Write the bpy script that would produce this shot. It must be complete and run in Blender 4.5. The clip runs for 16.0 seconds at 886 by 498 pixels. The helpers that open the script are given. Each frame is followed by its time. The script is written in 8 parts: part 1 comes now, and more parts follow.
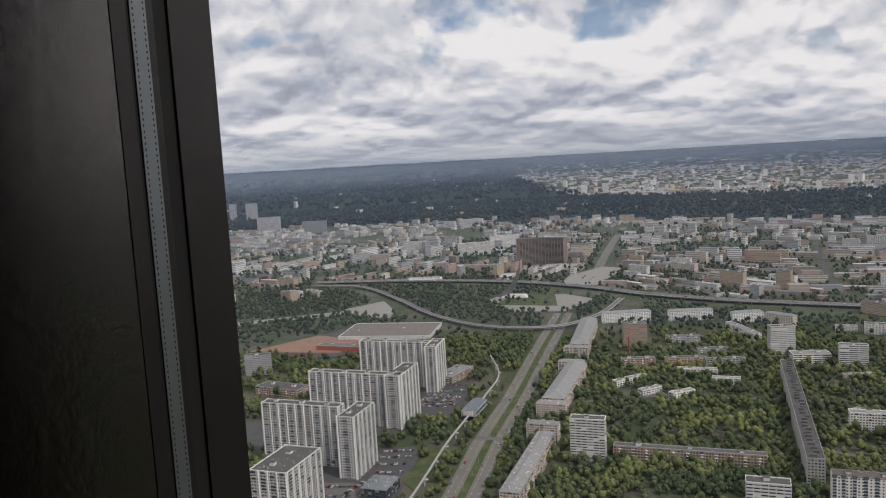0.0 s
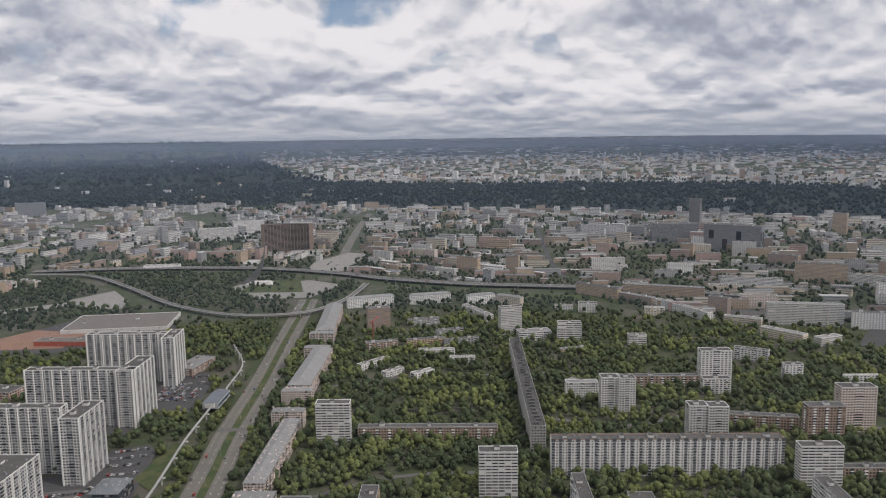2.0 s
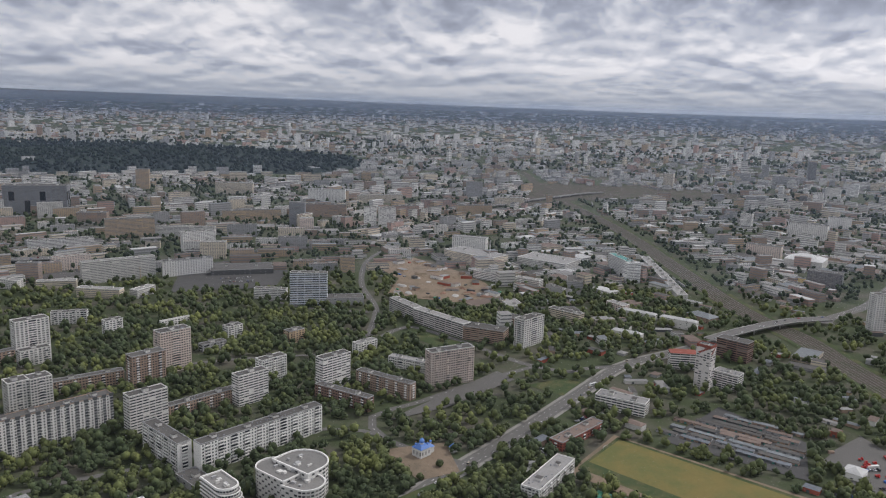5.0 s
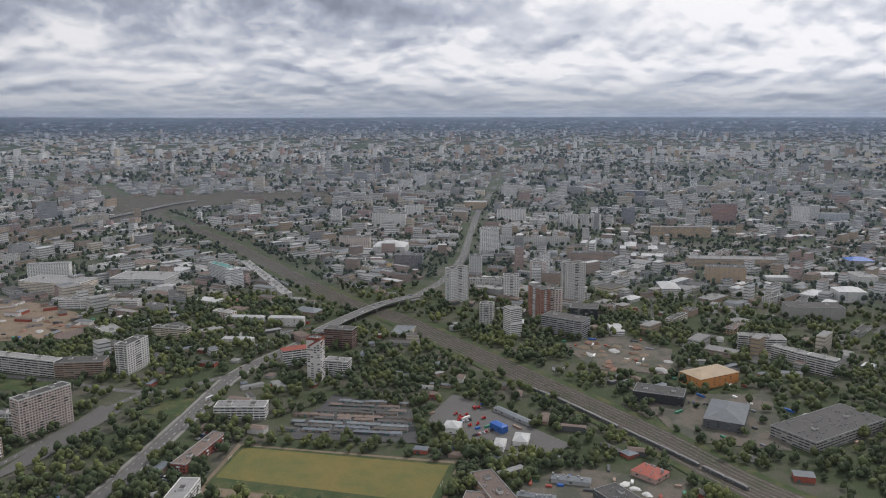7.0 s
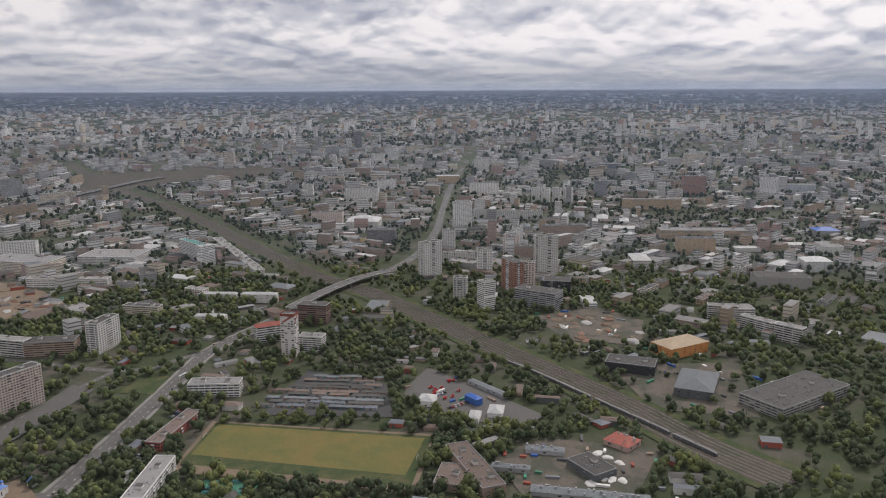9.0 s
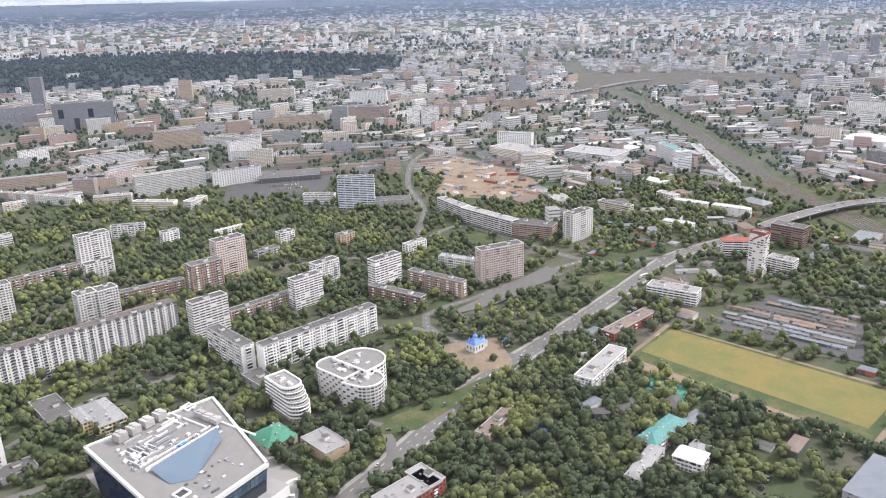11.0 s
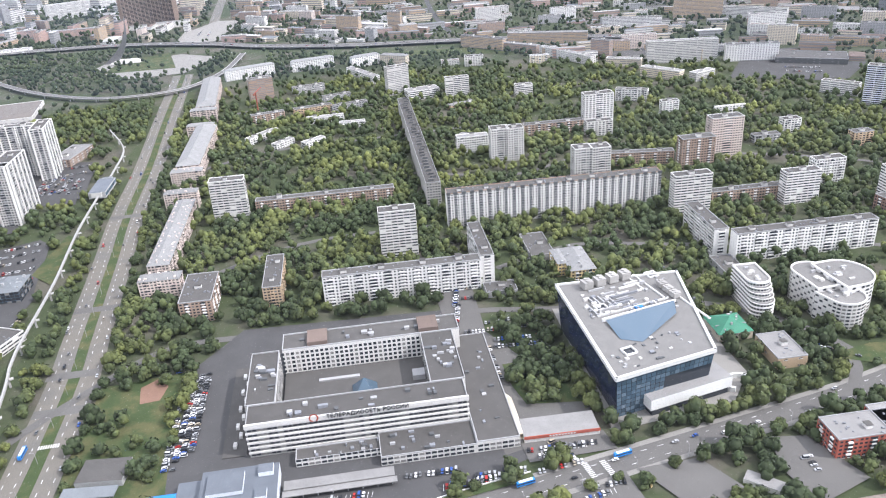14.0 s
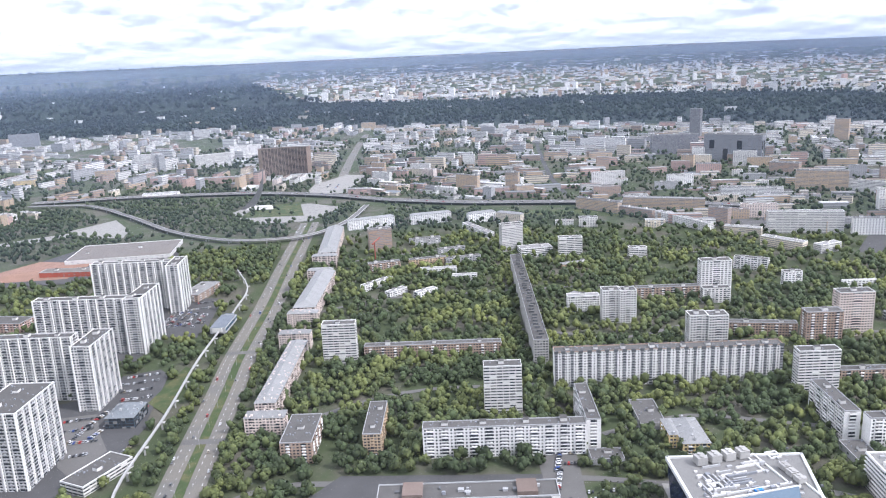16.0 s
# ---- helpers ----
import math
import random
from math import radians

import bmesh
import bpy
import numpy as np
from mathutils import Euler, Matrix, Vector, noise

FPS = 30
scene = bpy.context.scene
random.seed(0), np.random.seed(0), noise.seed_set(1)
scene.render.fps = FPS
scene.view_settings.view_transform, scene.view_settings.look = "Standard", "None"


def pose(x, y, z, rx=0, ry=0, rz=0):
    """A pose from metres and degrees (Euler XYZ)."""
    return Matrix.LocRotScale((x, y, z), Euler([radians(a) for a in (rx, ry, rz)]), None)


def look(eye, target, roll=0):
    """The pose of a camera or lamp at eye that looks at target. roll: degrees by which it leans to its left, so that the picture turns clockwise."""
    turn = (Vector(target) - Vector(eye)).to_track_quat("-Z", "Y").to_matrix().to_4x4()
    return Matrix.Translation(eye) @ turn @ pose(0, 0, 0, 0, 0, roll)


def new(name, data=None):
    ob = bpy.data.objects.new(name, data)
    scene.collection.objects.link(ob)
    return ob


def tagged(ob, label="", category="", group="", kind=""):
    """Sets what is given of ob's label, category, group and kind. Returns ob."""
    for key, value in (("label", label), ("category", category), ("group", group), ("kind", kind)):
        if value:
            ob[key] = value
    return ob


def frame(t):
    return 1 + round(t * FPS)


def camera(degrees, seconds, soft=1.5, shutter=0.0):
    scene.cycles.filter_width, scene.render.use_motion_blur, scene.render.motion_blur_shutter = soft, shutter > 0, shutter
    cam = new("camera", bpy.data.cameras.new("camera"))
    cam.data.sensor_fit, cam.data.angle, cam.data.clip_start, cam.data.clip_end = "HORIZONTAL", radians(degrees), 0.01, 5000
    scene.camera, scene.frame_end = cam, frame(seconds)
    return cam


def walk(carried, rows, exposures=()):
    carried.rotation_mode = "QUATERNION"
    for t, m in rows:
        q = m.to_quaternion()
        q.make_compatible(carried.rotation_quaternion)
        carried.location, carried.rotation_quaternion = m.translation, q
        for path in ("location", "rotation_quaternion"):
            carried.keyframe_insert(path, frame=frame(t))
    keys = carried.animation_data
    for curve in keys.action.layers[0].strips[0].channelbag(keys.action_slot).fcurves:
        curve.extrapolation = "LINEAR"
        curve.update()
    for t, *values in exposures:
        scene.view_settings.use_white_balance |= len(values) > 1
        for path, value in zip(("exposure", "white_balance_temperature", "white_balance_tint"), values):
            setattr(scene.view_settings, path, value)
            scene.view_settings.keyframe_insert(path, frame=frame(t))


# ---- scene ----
# ---- camera and its walk ----
EYE_Z = 337.0
cam = camera(59.3, 16.0, soft=1.1)
# the window faces along (0.848, 0.530); the eye leans a few centimetres to and from the pane
FACE = Vector((0.848, 0.530, 0.0))
PATH = [
    (0.0, 0, -0.38, -6.44, 3.23),
    (0.5, 0.005, -2.99, -6.83, 3.24),
    (1.0, 0.02, -8.02, -7.59, 3.21),
    (1.5, 0.028, -12.64, -8.63, 3.19),
    (2.0, 0.026, -18.77, -8.10, 0.77),
    (2.5, 0.026, -24.26, -8.88, 2.08),
    (3.0, 0.026, -33.93, -9.07, 2.07),
    (3.5, 0.026, -44.48, -9.65, 1.83),
    (3.7, 0.026, -48.53, -10.47, 1.73),
    (6.0, 0.026, -76.42, -10.33, -0.52),
    (6.5, 0.026, -83.51, -11.63, 1.55),
    (7.0, 0.026, -96.42, -10.03, 0.10),
    (7.5, 0.026, -100.09, -9.34, 1.46),
    (8.0, 0.026, -102.05, -6.76, 0.90),
    (8.5, 0.016, -102.86, -7.76, 0.53),
    (9.0, 0.026, -98.47, -11.93, 0.33),
    (9.5, 0.026, -87.65, -15.59, 1.43),
    (11.8, 0.026, -55.53, -18.89, 2.60),
    (12.0, 0.026, -52.95, -18.98, 3.31),
    (12.5, 0.026, -41.70, -18.69, 3.84),
    (13.0, 0.026, -32.75, -18.37, 5.07),
    (13.5, 0.026, -28.85, -20.09, 4.98),
    (14.0, 0.026, -27.83, -25.83, 3.36),
    (14.5, 0.026, -25.59, -28.88, 3.08),
    (15.0, 0.026, -24.11, -26.47, 2.35),
    (15.5, 0.026, -21.84, -19.21, 1.82),
    (16.0, 0.026, -19.10, -14.06, 2.56),
]
rows = []
for t, lean, yaw, pitch, roll in PATH:
    rows.append((t, pose(FACE.x * lean, FACE.y * lean, EYE_Z, 90 + pitch, roll, yaw)))
walk(cam, rows, exposures=[
    (0.0, -0.96, 6450, 14), (2.0, -0.98, 6400, 15), (3.5, -0.98, 6300, 15), (6.0, -1.00, 6250, 14), (7.5, -1.08, 6250, 13), (8.5, -1.26, 6300, 14), (9.0, -1.04, 6500, 16), (9.7, -0.46, 6600, 16),
    (11.8, 0.42, 6100, 18), (12.5, 0.43, 6100, 18), (13.5, 0.38, 6000, 17), (14.5, 0.32, 5900, 16), (15.3, 0.42, 5800, 18), (16.0, 0.22, 5750, 17)])

# ---- sky, sun ----
SUN_YAW, SUN_ELEV = -133.0, 47.0
sun_dir = Vector((-math.sin(radians(SUN_YAW)) * math.cos(radians(SUN_ELEV)),
                  math.cos(radians(SUN_YAW)) * math.cos(radians(SUN_ELEV)), math.sin(radians(SUN_ELEV))))
sun_data = bpy.data.lights.new("sun", "SUN")
sun_data.energy, sun_data.angle, sun_data.color = 3.3, radians(1.0), (1.0, 0.94, 0.84)
sun = new("sun", sun_data)
sun.matrix_world = look((0, 0, 3000), Vector((0, 0, 3000)) - sun_dir)


def node(tree, kind, **inputs):
    n = tree.nodes.new("ShaderNode" + kind)
    for key, value in inputs.items():
        if key.startswith("p_"):
            continue
        n.inputs[key].default_value = value
    return n


def math_node(tree, op, a, b=None, clamp=False):
    n = tree.nodes.new("ShaderNodeMath")
    n.operation, n.use_clamp = op, clamp
    for i, v in enumerate((a, b)):
        if v is None:
            continue
        if isinstance(v, (int, float)):
            n.inputs[i].default_value = v
        else:
            tree.links.new(v, n.inputs[i])
    return n.outputs[0]


def ramp(tree, fac, stops):
    n = tree.nodes.new("ShaderNodeValToRGB")
    while len(n.color_ramp.elements) < len(stops):
        n.color_ramp.elements.new(0.5)
    for e, (pos, col) in zip(n.color_ramp.elements, stops):
        e.position, e.color = pos, (*col, 1)
    tree.links.new(fac, n.inputs[0])
    return n.outputs[0]


def mix_rgb(tree, fac, a, b, mode="MIX"):
    n = tree.nodes.new("ShaderNodeMix")
    n.data_type, n.blend_type = "RGBA", mode
    for sock, v in ((n.inputs[0], fac), (n.inputs[6], a), (n.inputs[7], b)):
        if isinstance(v, (int, float)):
            sock.default_value = v
        elif isinstance(v, tuple):
            sock.default_value = (*v, 1)
        else:
            tree.links.new(v, sock)
    return n.outputs[2]


def make_world():
    world = bpy.data.worlds.new("sky")
    scene.world = world
    world.use_nodes = True
    tr = world.node_tree
    tr.nodes.clear()
    coord = tr.nodes.new("ShaderNodeTexCoord")
    sep = tr.nodes.new("ShaderNodeSeparateXYZ")
    tr.links.new(coord.outputs["Generated"], sep.inputs[0])
    # one broken layer of heaped clouds: they crowd together and flatten towards the horizon
    up = math_node(tr, "MAXIMUM", sep.outputs[2], 0.0)
    flat = math_node(tr, "SQRT", math_node(tr, "ADD", math_node(tr, "MULTIPLY", sep.outputs[0], sep.outputs[0]), math_node(tr, "MULTIPLY", sep.outputs[1], sep.outputs[1])))

    def cloud(size, power, lift, detail, rough, shift):
        """Cloud density on the layer; lift looks a little higher up, to tell tops from bases."""
        reach = math_node(tr, "MULTIPLY", math_node(tr, "POWER", math_node(tr, "MULTIPLY", math_node(tr, "ADD", up, 0.035), lift), power), size)
        comb = tr.nodes.new("ShaderNodeCombineXYZ")
        for k in (0, 1):
            tr.links.new(math_node(tr, "MULTIPLY", math_node(tr, "DIVIDE", sep.outputs[k], flat), reach), comb.inputs[k])
        mp = tr.nodes.new("ShaderNodeMapping")
        mp.inputs["Location"].default_value = shift
        tr.links.new(comb.outputs[0], mp.inputs[0])
        n = node(tr, "TexNoise", Scale=1.0, Detail=detail, Roughness=rough, Distortion=0.15)
        tr.links.new(mp.outputs[0], n.inputs["Vector"])
        return n.outputs[0]

    broad = cloud(2.2, -0.35, 1.0, 2.0, 0.5, (3.1, 7.7, 0.4))
    heap = cloud(6.8, -0.24, 1.0, 6.0, 0.52, (5.3, 1.9, 3.0))
    heap_above = cloud(6.8, -0.24, 1.17, 6.0, 0.52, (5.3, 1.9, 3.0))
    fine = cloud(19.0, -0.25, 1.0, 4.0, 0.55, (1.0, 4.0, 8.0))
    fine_above = cloud(19.0, -0.25, 1.09, 4.0, 0.55, (1.0, 4.0, 8.0))
    puffs = ramp(tr, heap, [(0.40, (0, 0, 0)), (0.49, (0.6, 0.6, 0.6)), (0.62, (1, 1, 1))])
    above = ramp(tr, heap_above, [(0.40, (0, 0, 0)), (0.49, (0.6, 0.6, 0.6)), (0.62, (1, 1, 1))])
    body = math_node(tr, "ADD", math_node(tr, "MULTIPLY", heap, 0.75), math_node(tr, "MULTIPLY", broad, 0.25))
    # open blue gaps in the north, a closed cover elsewhere
    north = math_node(tr, "MULTIPLY", math_node(tr, "SUBTRACT", math_node(tr, "DIVIDE", sep.outputs[1], flat), 0.80), 6.0, clamp=True)
    north = math_node(tr, "MULTIPLY", north, math_node(tr, "MULTIPLY", math_node(tr, "SUBTRACT", up, 0.07), 14.0, clamp=True))
    cover = ramp(tr, math_node(tr, "SUBTRACT", math_node(tr, "ADD", body, 0.035), math_node(tr, "MULTIPLY", north, 0.045)), [(0.350, (0.15, 0.15, 0.15)), (0.440, (1, 1, 1))])
    cover = math_node(tr, "MAXIMUM", cover, math_node(tr, "SUBTRACT", 1.0, north))
    top = math_node(tr, "ADD", math_node(tr, "MULTIPLY", math_node(tr, "SUBTRACT", puffs, above), 0.24), math_node(tr, "MULTIPLY", math_node(tr, "SUBTRACT", fine, fine_above), 0.45))
    thick = math_node(tr, "ADD", math_node(tr, "MULTIPLY", math_node(tr, "SUBTRACT", 0.5, broad), 0.75), 0.60)
    light = math_node(tr, "ADD", thick, top, clamp=True)
    # a heavy grey bank of cloud stands over the south-east
    bank = tr.nodes.new("ShaderNodeVectorMath")
    bank.operation = "DOT_PRODUCT"
    tr.links.new(coord.outputs["Generated"], bank.inputs[0])
    bank.inputs[1].default_value = (0.975, 0.22, 0.0)
    side = math_node(tr, "MULTIPLY", math_node(tr, "SUBTRACT", bank.outputs["Value"], 0.89), 11.0, clamp=True)
    edge = math_node(tr, "ADD", up, math_node(tr, "MULTIPLY", math_node(tr, "SUBTRACT", puffs, 0.5), 0.10))
    high = math_node(tr, "MULTIPLY", math_node(tr, "SUBTRACT", edge, 0.095), 14.0, clamp=True)
    heavy = math_node(tr, "MULTIPLY", math_node(tr, "MULTIPLY", side, high), 0.42)
    light = math_node(tr, "SUBTRACT", light, heavy, clamp=True)
    colour = ramp(tr, light, [(0.12, (0.31, 0.34, 0.41)), (0.40, (0.51, 0.55, 0.63)), (0.58, (0.77, 0.80, 0.84)), (0.76, (1.10, 1.09, 1.07))])
    # glow of the clouds round the hidden sun
    dot = tr.nodes.new("ShaderNodeVectorMath")
    dot.operation = "DOT_PRODUCT"
    tr.links.new(coord.outputs["Generated"], dot.inputs[0])
    dot.inputs[1].default_value = sun_dir
    glow = math_node(tr, "POWER", math_node(tr, "MAXIMUM", dot.outputs["Value"], 0.0), 3.0)
    sky = tr.nodes.new("ShaderNodeTexSky")
    sky.sky_type, sky.sun_disc = "NISHITA", False
    sky.sun_elevation, sky.sun_rotation = radians(SUN_ELEV), radians(-SUN_YAW)
    sky.air_density, sky.dust_density, sky.ozone_density = 1.0, 0.3, 4.0
    sky_bg = node(tr, "Background", Strength=0.15)
    tr.links.new(sky.outputs[0], sky_bg.inputs[0])
    cl_bg = node(tr, "Background")
    tr.links.new(colour, cl_bg.inputs[0])
    tr.links.new(math_node(tr, "ADD", math_node(tr, "MULTIPLY", glow, 0.8), 1.46), cl_bg.inputs[1])
    # the clouds thin out into pale air at the horizon
    air = ramp(tr, sep.outputs[2], [(0.0, (1, 1, 1)), (0.045, (0, 0, 0))])
    air_bg = node(tr, "Background", Color=(0.62, 0.69, 0.78, 1), Strength=0.95)
    m1, m2 = tr.nodes.new("ShaderNodeMixShader"), tr.nodes.new("ShaderNodeMixShader")
    tr.links.new(cover, m1.inputs[0])
    tr.links.new(sky_bg.outputs[0], m1.inputs[1])
    tr.links.new(cl_bg.outputs[0], m1.inputs[2])
    tr.links.new(math_node(tr, "MULTIPLY", air, 0.75), m2.inputs[0])
    tr.links.new(m1.outputs[0], m2.inputs[1])
    tr.links.new(air_bg.outputs[0], m2.inputs[2])
    out = tr.nodes.new("ShaderNodeOutputWorld")
    tr.links.new(m2.outputs[0], out.inputs[0])


make_world()

# ---- materials ----
MATS = {}


def mat(name, col, rough=0.85, var=0.18, scale=0.06, fine=0.9, bump=0.25, metal=0.0, rand=0.12, island=0.0, streak=0.0, second=None, edge=(0.45, 0.62)):
    """A weathered surface: broad stains, fine grain, rain streaks, and a shade of its own for each object or piece."""
    m = bpy.data.materials.new(name)
    m.use_nodes = True
    tr = m.node_tree
    bsdf = tr.nodes["Principled BSDF"]
    geo = tr.nodes.new("ShaderNodeNewGeometry")
    n1 = node(tr, "TexNoise", Scale=scale, Detail=5.0, Roughness=0.6)
    n2 = node(tr, "TexNoise", Scale=fine, Detail=4.0, Roughness=0.65)
    for n in (n1, n2):
        tr.links.new(geo.outputs["Position"], n.inputs["Vector"])
    base = col
    if second:
        base = mix_rgb(tr, ramp(tr, n1.outputs[0], [(edge[0], (0, 0, 0)), (edge[1], (1, 1, 1))]), col, second)
    k = math_node(tr, "ADD", math_node(tr, "MULTIPLY", n1.outputs[0], var * 2.4), math_node(tr, "MULTIPLY", n2.outputs[0], var * 2.0))
    k = math_node(tr, "ADD", k, 1.0 - var * 2.2)
    if streak:
        mp = tr.nodes.new("ShaderNodeMapping")
        mp.inputs["Scale"].default_value = (0.8, 0.8, 0.05)
        tr.links.new(geo.outputs["Position"], mp.inputs[0])
        n3 = node(tr, "TexNoise", Scale=1.0, Detail=3.0)
        tr.links.new(mp.outputs[0], n3.inputs["Vector"])
        k = math_node(tr, "ADD", k, math_node(tr, "MULTIPLY", math_node(tr, "SUBTRACT", n3.outputs[0], 0.5), streak * 2))
    if rand:
        info = tr.nodes.new("ShaderNodeObjectInfo")
        k = math_node(tr, "MULTIPLY", k, math_node(tr, "ADD", math_node(tr, "MULTIPLY", info.outputs["Random"], 2 * rand), 1.0 - rand))
    if island:
        k = math_node(tr, "MULTIPLY", k, math_node(tr, "ADD", math_node(tr, "MULTIPLY", geo.outputs["Random Per Island"], 2 * island), 1.0 - island))
    comb = tr.nodes.new("ShaderNodeCombineXYZ")
    for i in range(3):
        tr.links.new(k, comb.inputs[i])
    tr.links.new(mix_rgb(tr, 1.0, base, comb.outputs[0], "MULTIPLY"), bsdf.inputs["Base Color"])
    bsdf.inputs["Roughness"].default_value, bsdf.inputs["Metallic"].default_value = rough, metal
    bsdf.inputs["Specular IOR Level"].default_value = 0.3
    if bump:
        b = node(tr, "Bump", Strength=bump, Distance=0.3)
        tr.links.new(n2.outputs[0], b.inputs["Height"])
        tr.links.new(b.outputs[0], bsdf.inputs["Normal"])
    MATS[name] = m
    return m


def glass_mat(name, dark, pale, share=0.75, rough=0.12):
    """Window panes seen from outside: a glossy dark front, here and there a drawn curtain."""
    m = bpy.data.materials.new(name)
    m.use_nodes = True
    tr = m.node_tree
    bsdf = tr.nodes["Principled BSDF"]
    geo = tr.nodes.new("ShaderNodeNewGeometry")
    c = ramp(tr, geo.outputs["Random Per Island"], [(0.0, dark), (share, tuple(1.6 * v for v in dark)), (1.0, pale)])
    tr.links.new(c, bsdf.inputs["Base Color"])
    bsdf.inputs["Roughness"].default_value = rough
    bsdf.inputs["Specular IOR Level"].default_value = 0.5
    MATS[name] = m
    return m


WALLS = {
    "white": (0.77, 0.755, 0.725), "palegrey": (0.62, 0.605, 0.575), "grey": (0.38, 0.38, 0.38), "midgrey": (0.24, 0.25, 0.27),
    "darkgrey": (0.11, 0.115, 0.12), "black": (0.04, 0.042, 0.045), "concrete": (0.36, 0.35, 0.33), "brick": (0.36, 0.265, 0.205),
    "darkbrick": (0.24, 0.15, 0.12), "red": (0.36, 0.10, 0.07), "tan": (0.49, 0.37, 0.25), "cream": (0.66, 0.58, 0.46),
    "yellow": (0.62, 0.48, 0.24), "pink": (0.48, 0.33, 0.28), "pinkwhite": (0.66, 0.56, 0.50), "orange": (0.60, 0.26, 0.09),
    "blue": (0.05, 0.14, 0.42), "bluewhite": (0.64, 0.68, 0.73), "whitered": (0.74, 0.70, 0.67), "terracotta": (0.42, 0.22, 0.16),
}
for key, value in WALLS.items():
    mat("wall_" + key, value, 0.85, 0.12, 0.05, 0.6, 0.12, 0.0, 0.10, 0.0, 0.10)
ROOFS = {
    "bitumen": ((0.092, 0.088, 0.083), 0.9), "brown": ((0.17, 0.13, 0.11), 0.9), "greytan": ((0.15, 0.135, 0.12), 0.9), "pale": ((0.245, 0.24, 0.232), 0.85), "metal": ((0.235, 0.235, 0.23), 0.7),
    "steel": ((0.16, 0.175, 0.185), 0.65), "green": ((0.06, 0.24, 0.15), 0.6), "teal": ((0.07, 0.22, 0.20), 0.6), "slate": ((0.13, 0.145, 0.165), 0.6), "white": ((0.46, 0.46, 0.45), 0.6),
    "blue": ((0.05, 0.14, 0.45), 0.55), "redroof": ((0.30, 0.09, 0.065), 0.7), "orangeroof": ((0.36, 0.28, 0.19), 0.7),
}
for key, (value, r) in ROOFS.items():
    mat("roof_" + key, value, r, 0.22, 0.09, 1.2, 0.2, 0.0, 0.14, 0.10)
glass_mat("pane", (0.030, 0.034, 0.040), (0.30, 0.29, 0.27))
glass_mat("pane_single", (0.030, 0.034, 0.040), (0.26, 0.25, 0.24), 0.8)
# paler panes for far facades: contrast lost with distance is put into the colour
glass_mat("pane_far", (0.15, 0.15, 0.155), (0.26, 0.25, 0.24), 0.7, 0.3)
glass_mat("darkglass", (0.020, 0.024, 0.030), (0.05, 0.055, 0.06), 0.6, 0.06)
glass_mat("bluedark", (0.012, 0.018, 0.040), (0.03, 0.04, 0.09), 0.6, 0.05)
glass_mat("blueglass", (0.05, 0.08, 0.11), (0.14, 0.19, 0.24), 0.5, 0.05)
# back walls of balcony recesses: their shade is put into this grey
mat("loggia_shade", (0.34, 0.335, 0.325), 0.7, 0.25, 0.3, 2.0, 0.1, 0.0, 0.15, 0.5)
mat("frame_white", (0.68, 0.68, 0.66), 0.6, 0.08)
mat("highway", (0.145, 0.14, 0.135), 0.9, 0.2, 0.05, 1.2, 0.08, 0.0, 0.0)
mat("asphalt", (0.074, 0.073, 0.073), 0.9, 0.22, 0.05, 1.5, 0.1, 0.0, 0.0)
mat("road", (0.125, 0.12, 0.113), 0.85, 0.16, 0.04, 1.2, 0.08, 0.0, 0.05)
mat("boulevard", (0.165, 0.152, 0.130), 0.85, 0.20, 0.03, 0.9, 0.08, 0.0, 0.0, 0.0, 0.0, (0.130, 0.124, 0.112))
mat("paving", (0.25, 0.24, 0.22), 0.85, 0.16, 0.06, 1.0, 0.1, 0.0, 0.05)
mat("marking", (0.72, 0.72, 0.70), 0.7, 0.10)
mat("lawn", (0.050, 0.074, 0.027), 0.95, 0.30, 0.05, 0.7, 0.4, 0.0, 0.0, 0.0, 0.0, (0.088, 0.088, 0.038))
mat("pitch", (0.185, 0.15, 0.05), 0.95, 0.22, 0.02, 0.35, 0.2, 0.0, 0.0, 0.0, 0.0, (0.115, 0.12, 0.04), (0.42, 0.62))
mat("sand", (0.23, 0.175, 0.125), 0.95, 0.3, 0.035, 0.4, 0.4, 0.0, 0.05, 0.0, 0.0, (0.15, 0.12, 0.085))
mat("red_earth", (0.24, 0.145, 0.105), 0.95, 0.22, 0.05, 0.5, 0.4)
mat("ballast", (0.092, 0.077, 0.063), 0.95, 0.28, 0.04, 0.8, 0.3, 0.0, 0.0, 0.0, 0.0, (0.055, 0.058, 0.034))
mat("dirt", (0.150, 0.128, 0.105), 0.95, 0.3, 0.03, 0.5, 0.3, 0.0, 0.0, 0.0, 0.0, (0.075, 0.078, 0.058), (0.44, 0.58))
mat("rail_steel", (0.20, 0.18, 0.165), 0.5, 0.2, 0.2, 1.0, 0.0, 0.6)
mat("concrete", (0.42, 0.41, 0.39), 0.85, 0.15, 0.1, 1.0, 0.15, 0.0, 0.05, 0.0, 0.08)
mat("monorail_white", (0.47, 0.46, 0.44), 0.7, 0.10)
mat("bark", (0.085, 0.065, 0.050), 0.95, 0.3, 0.5, 4.0, 0.5)
# leaf and grove: sunlit patches between cloud shadows put into the second green
mat("leaf", (0.050, 0.070, 0.030), 0.75, 0.26, 0.016, 0.5, 0.0, 0.0, 0.15, 0.36, 0.0, (0.130, 0.145, 0.043), (0.45, 0.67))
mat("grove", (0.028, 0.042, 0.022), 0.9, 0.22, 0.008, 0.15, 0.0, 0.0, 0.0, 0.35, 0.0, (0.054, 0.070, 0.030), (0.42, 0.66))
